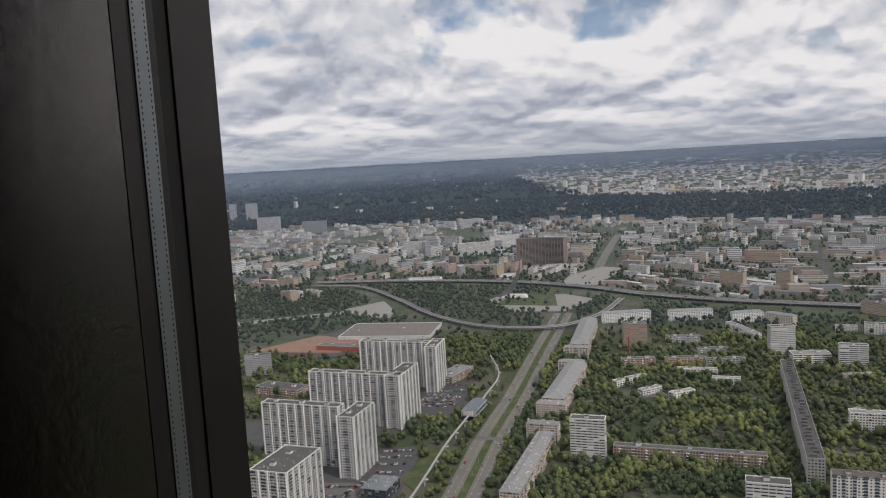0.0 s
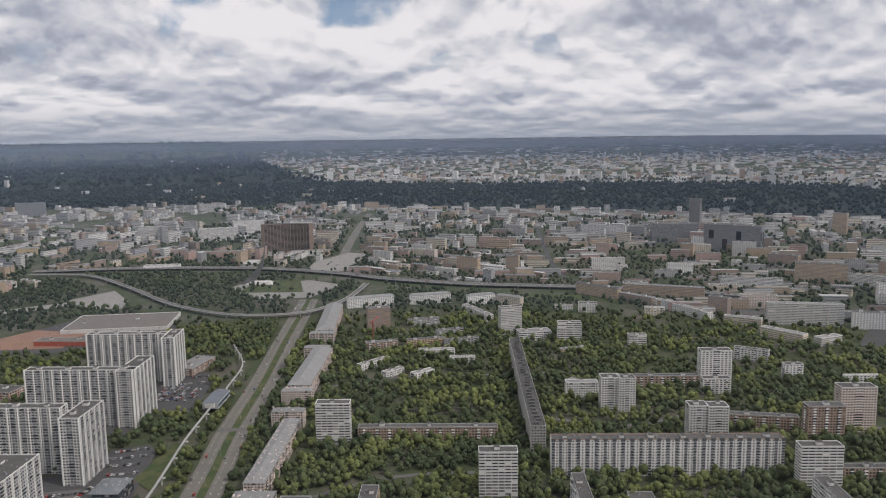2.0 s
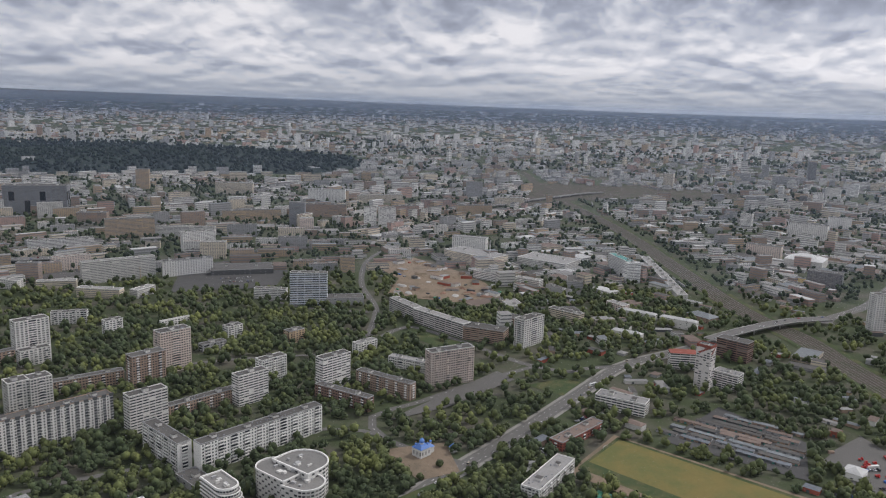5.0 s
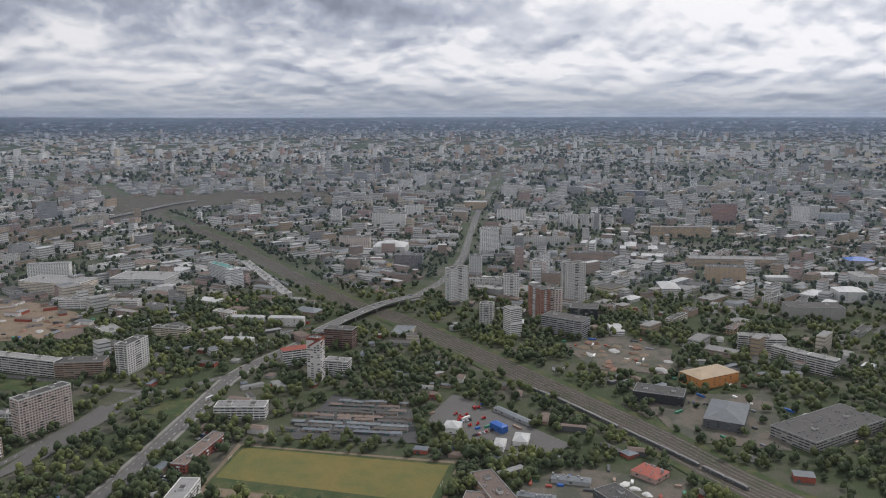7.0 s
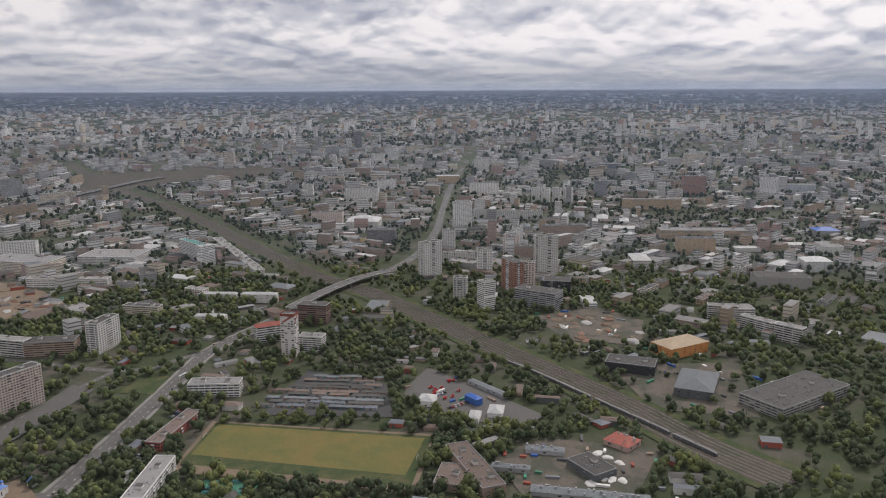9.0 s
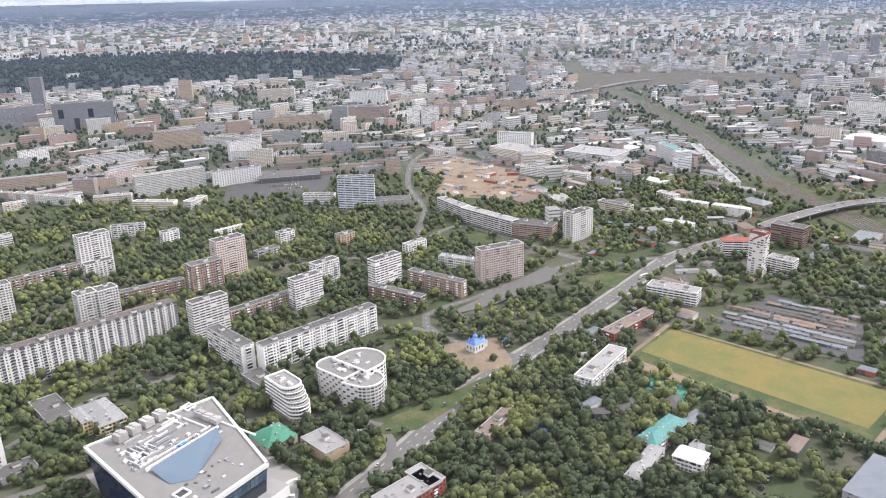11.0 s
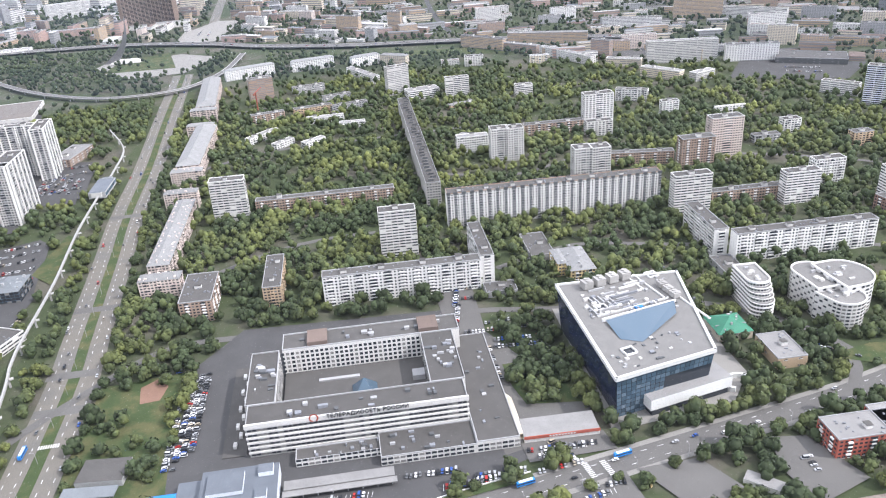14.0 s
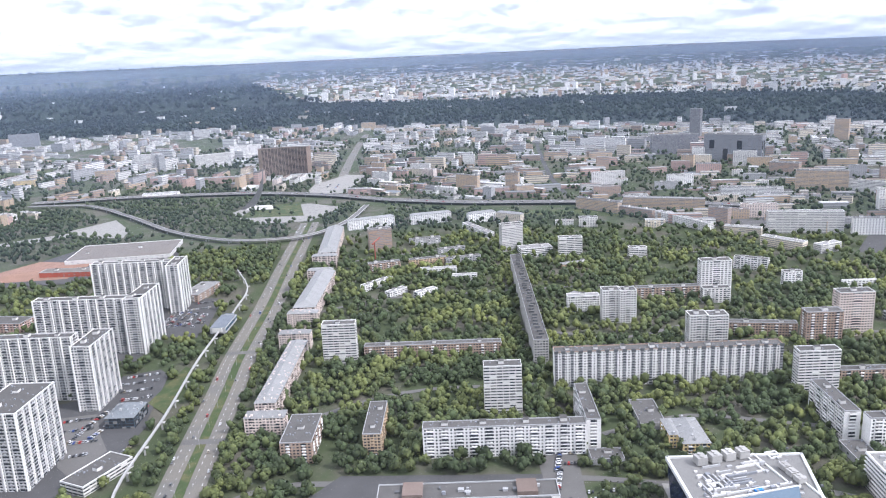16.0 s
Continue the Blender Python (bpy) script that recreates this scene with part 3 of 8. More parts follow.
plot("pavement", [(-330, 1000), (-200, 1060), (-60, 1060), (-70, 940), (-230, 920), (-320, 900)], "asphalt", "dark yard among the white towers")
plot("pavement", [(-310, 1390), (-170, 1350), (-20, 1420), (-20, 1600), (-200, 1620), (-300, 1500)], "asphalt", "grey yard of the shopping centre")
plot("bare_earth", [(-380, 1437), (-261, 1550), (-168, 1489), (-200, 1393)], "red_earth", "bare reddish building ground")
plot("pavement", [(-241, 1826), (-152, 1905), (-117, 1761), (-126, 1690), (-200, 1720)], "paving", "pale paved exhibition square")
plot("pavement", [(-480, 1690), (-300, 1735), (-230, 1760), (-240, 1800), (-480, 1735)], "paving", "pale paved exhibition drive")
plot("pavement", [(94, 1825), (132, 1888), (198, 1861), (289, 1864), (347, 1778), (255, 1652), (140, 1682)], "paving", "pale paved monument square")
plot("lawn", [(110, 1770), (160, 1880), (270, 1900), (250, 1720)], "lawn", "green lawn of the monument square", 3)
plot("lawn", [(560, 1600), (700, 1520), (850, 1430), (900, 1330), (820, 1370), (640, 1500)], "lawn", "green verge below the highway", 3)
plot("pavement", [(400, 1960), (300, 2010), (350, 2150), (470, 2280), (520, 2240)], "paving", "pale car park beside the avenue")
plot("lawn", [(-620, 2900), (-380, 2960), (-330, 3060), (-600, 3050)], "lawn", "bright green lawn among pavilions", 3)
plot("pavement", [(-44, 1161), (2, 1174), (38, 1150), (5, 1006), (-45, 1031)], "asphalt", "dark car park packed with cars beside the monorail")
plot("pavement", [(-90, 895), (-48, 898), (-39, 876), (-59, 768), (-88, 745), (-94, 814)], "asphalt", "dark car park packed with cars below the towers")
plot("pavement", [(-142, 805), (-108, 800), (-102, 751), (-93, 712), (-119, 670), (-133, 697)], "road", "grey yard lane with parked cars round the glass showroom")
plot("lawn", [(-60, 806), (-20, 894), (-8, 871), (-44, 771)], "lawn", "worn yellow-green slope under the monorail", 3)
plot("lawn", [(251, 422), (275, 415), (284, 388), (280, 351), (240, 372), (243, 396)], "lawn", "overgrown green garden beside the studio wing", 0)
plot("pavement", [(215, 343), (267, 322), (264, 303), (209, 321)], "road", "grey forecourt with painted bays before the shop")
plot("pavement", [(730, 345), (900, 300), (880, 270), (760, 310), (700, 350)], "road", "grey car park beside the street")
plot("pavement", [(1200, 930), (1120, 1010), (1010, 930), (1130, 800), (1260, 860)], "asphalt", "grey market yard full of stalls")

# ---- buildings ----
def side_frames(length, width):
    """The four faces of a block: origin, direction along, outward normal, run."""
    a, b = length / 2, width / 2
    return [((-a, -b), (1, 0), (0, -1), length), ((a, -b), (0, 1), (1, 0), width), ((a, b), (-1, 0), (0, 1), length), ((-a, b), (0, -1), (-1, 0), width)]


def wall_quad(g, fr, s0, s1, z0, z1, out, m=0):
    """An upright pane on a face, out metres in front of the wall, with edges that reach back to it."""
    (ox, oy), (dx, dy), (nx, ny), _ = fr
    p = [(ox + dx * s, oy + dy * s) for s in (s0, s1)]
    f = [(x + nx * out, y + ny * out) for x, y in p]
    g.face([(*f[0], z0), (*f[1], z0), (*f[1], z1), (*f[0], z1)], m)
    if out > 0.1:
        g.face([(*p[0], z1), (*f[0], z1), (*f[1], z1), (*p[1], z1)], m)
        g.face([(*p[0], z0), (*f[0], z0), (*f[0], z1), (*p[0], z1)], m)
        g.face([(*f[1], z0), (*p[1], z0), (*p[1], z1), (*f[1], z1)], m)


def flat_roof(g, length, width, h, m=0, rim_m=1):
    g.box(0, 0, h, length, width, 0.25, m)
    for x, y, sx, sy in ((0, -width / 2 + 0.2, length, 0.4), (0, width / 2 - 0.2, length, 0.4), (-length / 2 + 0.2, 0, 0.4, width - 0.8), (length / 2 - 0.2, 0, 0.4, width - 0.8)):
        g.box(x, y, h + 0.25, sx, sy, 0.8, rim_m)


def hip_roof(g, length, width, h, rise, m=0):
    a, b, o = length / 2 + 0.5, width / 2 + 0.5, min(length, width) / 2
    if length >= width:
        r = [(-a + o, 0), (a - o, 0)]
    else:
        r = [(0, -b + o), (0, b - o)]
    e = [(-a, -b, h), (a, -b, h), (a, b, h), (-a, b, h)]
    p, q = (*r[0], h + rise), (*r[1], h + rise)
    if length >= width:
        for f in ([e[0], e[1], q, p], [e[1], e[2], q], [e[2], e[3], p, q], [e[3], e[0], p]):
            g.face(f, m)
    else:
        for f in ([e[0], e[1], p], [e[1], e[2], q, p], [e[2], e[3], q], [e[3], e[0], p, q]):
            g.face(f, m)


def balcony_profile(g, fr, s0, s1, fh, storeys, deep, rnd, first):
    """One folded sheet up the wall: parapet, recess or glazing, parapet, storey by storey."""
    (ox, oy), (dx, dy), (nx, ny), _ = fr
    prof, kinds = [(0.05, first * fh + 0.1)], []

    def step(out, z, m):
        prof.append((out, z))
        kinds.append(m)
    for k in range(first, storeys):
        z, glazed = k * fh, rnd.random() < 0.4
        step(deep, z + 0.1, 1)
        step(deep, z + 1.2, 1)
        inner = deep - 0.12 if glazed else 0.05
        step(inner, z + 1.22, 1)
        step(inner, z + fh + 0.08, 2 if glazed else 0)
    n = len(g.v)
    for out, z in prof:
        for s in (s0, s1):
            g.v.append((ox + dx * s + nx * out, oy + dy * s + ny * out, z))
    for k, m in enumerate(kinds):
        a = n + 2 * k
        g.f.append((a, a + 1, a + 3, a + 2))
        g.m.append(m)
    # cheeks of each parapet
    for k in range(storeys - first):
        for e in (0, 1):
            a = n + 8 * k + e
            g.f.append((a, a + 2, a + 4, a + 6))
            g.m.append(1)


GLASS_WALLS = {"darkglass", "bluedark", "blueglass"}
PITCHED = {"metal", "slate", "teal", "green", "steel", "redroof", "white", "blue", "orangeroof"}
WORDS = {"white": "white", "palegrey": "pale grey", "grey": "grey", "midgrey": "mid-grey", "darkgrey": "dark grey", "black": "black", "concrete": "bare concrete",
         "brick": "brown brick", "darkbrick": "dark brown brick", "red": "red brick", "tan": "tan", "cream": "cream", "yellow": "yellow", "pink": "dull pink",
         "pinkwhite": "pale pink", "orange": "orange", "blue": "blue", "bluewhite": "bluish white", "whitered": "white and red", "darkglass": "dark glass",
         "bluedark": "dark blue glass", "terracotta": "brownish red", "blueglass": "blue glass"}
STYLE_WORDS = {"panel": "with balconies", "bigpanel": "with dark loggias", "strip": "with ribbon windows", "brick": "with small windows", "tower": "with loggias",
               "bigtower": "with ribbed front", "office": "with ribbon windows", "plain": "with few windows", "glass": "with glass front",
               "blank": "with blank side", "holed": "with square openings", "spotted": "with scattered windows"}
ROOF_WORDS = {"greytan": "grey-tan flat roof", "slate": "dark blue-grey metal roof", "bitumen": "flat dark roof", "brown": "flat brown roof", "pale": "pale flat roof", "metal": "pale sheet-metal roof", "steel": "grey steel roof", "green": "green roof",
              "teal": "teal roof", "white": "white roof", "blue": "blue roof", "redroof": "red roof", "orangeroof": "tan roof"}


PANES = {}


def block(kind, x, y, ang, length, width, h, style, wall, roof, seed=0):
    """One building: walls, roof, huts on it, and its windows, loggias and balconies storey by storey."""
    rnd = random.Random(seed)
    lx, ly, lz, s = land(x, y)
    r = math.hypot(x, y)
    near = r < 1000
    single = [27] if r < 660 and kind != "low_annex" else [0]
    label = "%s %s %s, %s" % (WORDS[wall], kind.replace("_", " "), STYLE_WORDS[style], ROOF_WORDS[roof])
    root = thing(kind, Matrix.LocRotScale((lx, ly, lz - 0.3), Euler((0, 0, radians(ang))), (s, s, s)), label, kind.replace("_", " ").split()[-1] if kind != "storage_tent" else "tent")
    claim(rect(x, y, ang, length, width), 1, 2.0)
    g = Geo()
    g.box(0, 0, 0, length, width, h)
    wm = wall if wall in GLASS_WALLS else "wall_" + ("white" if style == "bigpanel" else wall)
    part("wall", g, wm, root)
    g = Geo()
    pitched = roof in PITCHED and h < 24
    if pitched:
        hip_roof(g, length, width, h, min(length, width) * (0.05 if kind == "sports_hall" else 0.16 if kind in ("sports_hall", "shed", "carport", "warehouse", "station_hall") else 0.24))
        top_part = part("roof", g, "roof_" + roof, root)
    else:
        flat_roof(g, length, width, h)
        rim = "wall_brick" if style == "bigpanel" else "wall_grey" if style == "panel" else "wall_white" if wall in ("white", "palegrey", "bluewhite", "cream", "pinkwhite") else "wall_grey"
        top_part = part("roof", g, ["roof_" + roof, rim], root)
    frames = side_frames(length, width)
    storeys = max(1, round(h / 3.0))
    fh = h / storeys
    # huts, shafts and vents on the roof
    if not pitched and r < 2600 and min(length, width) > 8:
        n = 1 if length < 45 else max(2, int(length / (28 if style in ("panel", "bigpanel", "bigtower", "blank") else 45)))
        along = length >= width
        if style == "blank":
            n = int(max(length, width) / 11)
        elif not along:
            n = max(1, int(width / 28))
        run, deep = (length, width) if along else (width, length)
        for i in range(n):
            u = (i + 0.5) / n * run - run / 2 + rnd.uniform(-2, 2)
            if h < 8 and i % 2:
                continue
            g = Geo()
            hx, hy, hh = rnd.uniform(4, 6), min(deep * 0.5, rnd.uniform(4, 6)), rnd.uniform(2.2, 3.4)
            if style == "blank":
                hx, hy, hh = 3.2, 6.0, 2.4
            v = rnd.uniform(-0.1, 0.2) * deep
            if not along:
                u, v, hx, hy = v, u, hy, hx
            g.box(u, v, h + 0.25, hx, hy, hh, 0, top_m=1)
            g.box(u, v, h + 0.25 + hh, hx + 0.5, hy + 0.5, 0.25, 1)
            part("roof_hut", g, ["wall_palegrey" if style != "blank" else "wall_darkgrey", "roof_bitumen"], top_part)
        if near:
            g = Geo()
            for _ in range(int(length * width / 70)):
                g.box(rnd.uniform(-0.45, 0.45) * length, rnd.uniform(-0.42, 0.42) * width, h + 0.25, rnd.uniform(0.5, 1.6), rnd.uniform(0.5, 1.6), rnd.uniform(0.4, 1.3))
            if g.f:
                part("roof_clutter", g, "wall_midgrey", top_part, "small grey vent shafts", kind="stuff")
    if pitched and near and max(length, width) > 26 and kind not in ("sports_hall", "warehouse", "storage_tent", "carport"):
        g = Geo()
        long_x = length >= width
        run, deep = (length, width) if long_x else (width, length)
        for k in range(int(run / 4.5)):
            u, v = (k + rnd.uniform(0.1, 0.9)) * 4.5 - run / 2, rnd.uniform(-0.38, 0.38) * deep
            z = h + 0.4 * (0.5 - abs(v) / deep) * deep * 0.9
            sx, sy = rnd.choice(((0.8, 1.6), (1.6, 2.2), (0.7, 0.7), (2.4, 1.4)))
            g.box(*((u, v) if long_x else (v, u)), h, sx, sy, z - h + rnd.uniform(0.8, 1.8))
        for k in range(int(run / 11)):
            u = (k + 0.5) * 11 - run / 2 + rnd.uniform(-2, 2)
            g.box(*((u, 0) if long_x else (0, u)), h, *((0.35, deep * 0.9) if long_x else (deep * 0.9, 0.35)), deep * 0.24 * 0.35)
        part("roof_clutter", g, "wall_pinkwhite" if wall == "pinkwhite" else "wall_grey", top_part, "chimneys, dormers and fire walls", kind="stuff")
    if style == "plain" and h < 7:
        storeys = 1
        fh = h
    rows_joined = Geo()

    def window(g, fr, s0, s1, z0, z1, out):
        """A window of its own where the camera passes near and the face looks towards the tower, else a pane in the joined rest."""
        (ox, oy), (dx, dy), (nx, ny), _ = fr
        ca, sa = math.cos(radians(ang)), math.sin(radians(ang))
        if single[0] > 0 and (nx * ca - ny * sa) * x + (nx * sa + ny * ca) * y < 0:
            single[0] -= 1
            key = (round(s1 - s0, 2), round(z1 - z0, 2))
            if key not in PANES:
                q = Geo()
                w, t = key[0] / 2, key[1]
                q.box(0, 0, 0, 2 * w, out * 2, t, 0, bottom=True)
                q.box(0, -out, -0.12, 2 * w + 0.2, 0.3, 0.12, 1, bottom=True)
                q.box(0, -out - 0.01, 0, 0.1, 0.04, t, 1)
                PANES[key] = q.mesh("window", ["pane_single", "frame_white"])
            ob = part("window", PANES[key], "", root)
            m = (s0 + s1) / 2
            ob.matrix_local = Matrix.LocRotScale((ox + dx * m, oy + dy * m, z0), Euler((0, 0, math.atan2(dy, dx))), None)
        else:
            wall_quad(g, fr, s0, s1, z0, z1, out)

    for k in range(storeys):
        g = rows_joined
        z = k * fh
        for i, fr in enumerate(frames):
            run = fr[3]
            if style == "blank" and run > 60:
                continue
            if run < 6 or style in ("panel", "bigpanel") and run < 20 and run < max(length, width) - 1:
                continue
            if style in ("strip", "office"):
                lo, hi = (0.30, 0.80) if style == "office" else (0.36, 0.78)
                bays = max(1, int(run / (6.0 if near else 12.0)))
                for c in range(bays):
                    if style == "strip" and rnd.random() < 0.06:
                        continue
                    window(g, fr, run * c / bays + 0.35, run * (c + 1) / bays - 0.35, z + fh * lo, z + fh * hi, 0.06)
            elif style == "glass":
                bays = max(1, int(run / 4.0))
                for c in range(bays):
                    window(g, fr, run * c / bays + 0.12, run * (c + 1) / bays - 0.12, z + 0.15, z + fh - 0.15, 0.08)
            elif style == "plain":
                bays = max(1, int(run / 9.0))
                for c in range(bays):
                    if rnd.random() < 0.6:
                        m = run * (c + 0.5) / bays
                        window(g, fr, m - 1.4, m + 1.4, z + fh * 0.45, z + fh * 0.75, 0.06)
            else:
                pitch = {"holed": 9.0, "spotted": 4.0, "bigtower": 3.3}.get(style, 3.2)
                if not near:
                    pitch *= 1.5
                bays = max(1, round((run - 1.0) / pitch))
                for c in range(bays):
                    if style == "spotted" and rnd.random() < 0.45:
                        continue
                    if style in ("panel", "bigpanel") and i % 2 == 1 and run < 20 and c not in (0,):
                        continue
                    m = 0.5 + (run - 1.0) * (c + 0.5) / bays
                    half = pitch * (0.42 if style == "spotted" else 0.24 if style == "panel" else 0.22 if style == "bigpanel" else 0.30)
                    window(g, fr, m - half, m + half, z + fh * 0.30, z + fh * 0.78, 0.06)
    if rows_joined.f:
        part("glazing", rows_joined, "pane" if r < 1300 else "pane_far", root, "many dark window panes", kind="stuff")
    # balconies, loggias, ribs
    if style in ("panel", "bigpanel", "tower", "bigtower", "brick") and r < 1500:
        for i, fr in enumerate(frames):
            run = fr[3]
            if run < 11:
                continue
            if style == "bigpanel":
                period, wide, deep = 8.6, 3.2, 0.4
            elif style == "panel":
                period, wide, deep = 13.0, 5.6, 0.9
            elif style == "tower":
                period, wide, deep = run, run * 0.22, 0.5
            elif style == "bigtower":
                period, wide, deep = (11.0, 4.2, 0.9) if run > 30 else (run, run * 0.3, 0.6)
            else:
                period, wide, deep = 14.0, 3.2, 1.0
            n = max(1, round(run / period))
            if style in ("panel", "bigpanel") and i % 2 == 1 and run < 20:
                continue
            for c in range(n):
                m = run * (c + 0.5) / n
                if style == "bigpanel":
                    m = max(wide / 2, run * c / max(n - 1, 1) if n > 1 else m)
                    m = min(m, run - wide / 2)
                g = Geo()
                if style == "brick":
                    balcony_profile(g, fr, m - wide / 2, m + wide / 2, fh, storeys, deep, rnd, 1)
                else:
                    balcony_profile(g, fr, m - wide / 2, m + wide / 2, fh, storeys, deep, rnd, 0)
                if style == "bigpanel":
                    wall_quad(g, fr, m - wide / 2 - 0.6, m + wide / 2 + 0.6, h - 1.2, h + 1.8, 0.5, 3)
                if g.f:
                    # recess backs darker than the facade, except brick: shade put into the colour
                    part("balcony_stack" if style != "bigpanel" else "loggia_stack", g, [wm if style == "brick" else "wall_darkgrey" if style == "bigpanel" else "loggia_shade", "wall_grey" if style == "bigpanel" else "wall_grey" if style == "bigtower" else "wall_" + ("white" if wall not in ("palegrey", "tan", "pinkwhite") else wall), "pane", "wall_darkgrey"], root, "stacked balconies, some glazed in")
            if style == "bigtower" and near or style == "bigtower":
                g = Geo()
                for c in range(n + 1):
                    m = min(max(run * c / n, 0.4), run - 0.4)
                    wall_quad(g, fr, m - 0.4, m + 0.4, 0, h + 1.2, 1.1)
                part("rib", g, "wall_white", root, "upright white ribs")
    if style == "holed":
        for i, fr in enumerate(frames):
            for c in range(4):
                m = fr[3] * (0.14 + 0.24 * c)
                g = Geo()
                wall_quad(g, fr, m - 7, m + 7, h * (0.1 if c % 2 else 0.5), h * (0.5 if c % 2 else 0.8), 0.12)
                part("opening", g, "pane" if c % 2 else "darkglass", root, "large square opening")
    if kind == "unfinished_tower":
        g = Geo()
        for i, fr in enumerate(frames):
            for k in range(7):
                wall_quad(g, fr, fr[3] * (0.1 + 0.1 * k), fr[3] * (0.32 + 0.1 * k), h - 9 + 1.2 * k, h - 7.8 + 1.2 * k, 0.15)
            wall_quad(g, fr, 0, fr[3], h - 1, h + 2.5, 0.2)
        part("red_sheeting", g, "roof_redroof", root, "stepped red sheeting near the top")
    return root


block("apartment_block", 236.4, 565.5, -20.0, 139.6, 13.0, 28, "panel", "white", "bitumen", 0)
block("apartment_block", 321.9, 575.0, -20.0, 12.5, 74.3, 28, "panel", "white", "bitumen", 1)
block("low_annex", 310.1, 520.6, -20.0, 27.7, 18.8, 5, "plain", "grey", "bitumen", 2)
block("apartment_tower", 268.6, 642.5, -20.0, 36.3, 15.0, 48, "strip", "palegrey", "bitumen", 3)
block("apartment_tower", 148.9, 830.2, -20.0, 38.0, 15.0, 48, "strip", "palegrey", "bitumen", 4)
block("apartment_block", 250.6, 804.0, -20.0, 157.0, 11.0, 16, "brick", "brick", "bitumen", 5)
block("apartment_block", 416.3, 905.6, -20.0, 16.8, 374.5, 28, "blank", "concrete", "bitumen", 6)
block("apartment_block", 447.9, 635.2, -20.0, 230.5, 15.0, 38, "bigpanel", "white", "bitumen", 7)
block("apartment_tower", 563.8, 555.7, -20.0, 39.9, 14.0, 44, "strip", "palegrey", "bitumen", 8)
block("apartment_block", 526.0, 495.5, -20.0, 13.9, 67.0, 28, "panel", "white", "bitumen", 9)
block("apartment_block", 583.0, 430.2, -20.0, 136.4, 13.0, 28, "panel", "white", "bitumen", 10)
block("low_annex", 501.2, 441.6, -110.0, 33.5, 20.0, 6, "plain", "grey", "bitumen", 11)
block("apartment_tower", 493.3, 820.2, -20.0, 23.6, 18.0, 42, "tower", "palegrey", "bitumen", 12)
block("apartment_tower", 510.9, 811.0, -20.0, 20.8, 18.0, 42, "tower", "palegrey", "bitumen", 13)
block("apartment_tower", 530.0, 696.6, -20.0, 21.0, 18.0, 42, "tower", "palegrey", "bitumen", 14)
block("apartment_tower", 548.8, 687.2, -20.0, 22.2, 18.0, 42, "tower", "palegrey", "bitumen", 15)
block("apartment_tower", 677.1, 855.8, -20.0, 41.5, 18.0, 48, "tower", "white", "bitumen", 16)
block("apartment_block", 655.5, 824.9, -20.0, 36.5, 14.0, 20, "brick", "palegrey", "bitumen", 17)
block("apartment_block", 610.6, 868.5, -20.0, 84.6, 11.0, 16, "brick", "brick", "bitumen", 18)
block("apartment_block", 624.5, 700.4, -29.2, 76.1, 11.0, 16, "brick", "brick", "bitumen", 19)
block("apartment_tower", 662.2, 649.9, -20.0, 40.5, 16.0, 40, "brick", "brick", "bitumen", 20)
block("apartment_tower", 717.9, 660.6, -20.0, 40.1, 18.0, 52, "tower", "pinkwhite", "bitumen", 21)
block("apartment_block", 634.4, 544.5, -20.0, 81.9, 11.0, 16, "brick", "brick", "bitumen", 22)
block("apartment_block", 495.2, 885.6, -63.7, 49.7, 14.0, 14, "panel", "white", "pale", 23)
block("apartment_tower", 677.1, 514.0, -20.0, 38.2, 14.0, 35, "strip", "white", "bitumen", 24)
block("apartment_tower", 746.5, 535.5, -20.0, 35.5, 14.0, 28, "brick", "white", "bitumen", 25)
block("apartment_tower", 758.2, 455.9, -20.0, 41.1, 14.0, 40, "strip", "white", "bitumen", 26)
block("apartment_block", 719.2, 418.5, -98.8, 75.7, 11.0, 16, "brick", "darkbrick", "bitumen", 27)
block("apartment_block", 770.7, 393.0, -100.2, 79.5, 11.0, 20, "brick", "brick", "bitumen", 28)
block("apartment_block", 882.6, 481.8, -20.0, 34.1, 12.0, 18, "brick", "white", "pale", 29)
block("school_building", 858.1, 401.2, -92.8, 60.4, 13.0, 13, "panel", "white", "pale", 30)
block("apartment_tower", 834.0, 338.4, -37.8, 59.1, 16.0, 44, "brick", "pinkwhite", "bitumen", 31)
block("apartment_tower", 1031.4, 298.6, -20.0, 46.4, 18.0, 40, "tower", "white", "bitumen", 32)
block("apartment_block", 785.2, 828.7, -20.0, 24.8, 12.0, 24, "brick", "white", "bitumen", 33)
block("apartment_block", 859.6, 680.8, -20.0, 24.1, 14.0, 18, "brick", "white", "bitumen", 34)
block("apartment_block", 881.8, 593.2, -20.0, 25.6, 14.0, 18, "brick", "tan", "bitumen", 35)
block("apartment_block", 803.3, 670.2, -20.0, 35.1, 12.0, 10, "brick", "grey", "bitumen", 36)
block("flat_roofed_house", 383.9, 572.7, -20.0, 23.4, 50.6, 6, "plain", "grey", "bitumen", 37)
block("house", 388.4, 515.4, -20.0, 23.1, 47.4, 13, "brick", "yellow", "metal", 38)
block("house", 378.1, 527.6, -20.0, 10.2, 30.3, 13, "brick", "yellow", "metal", 39)
block("low_house", 424.3, 366.9, -110.0, 27.7, 27.3, 7, "plain", "cream", "green", 40)
block("low_house", 431.1, 322.3, -110.0, 33.6, 22.7, 9, "plain", "tan", "pale", 41)
block("brick_building", 394.4, 228.8, -110.0, 22.4, 46.5, 15, "brick", "red", "pale", 42)
block("brick_building", 413.8, 225.4, -20.0, 15.8, 26.0, 15, "brick", "red", "pale", 43)
block("apartment_block", 635.5, 158.8, -99.7, 18.0, 74.3, 14, "brick", "white", "pale", 44)
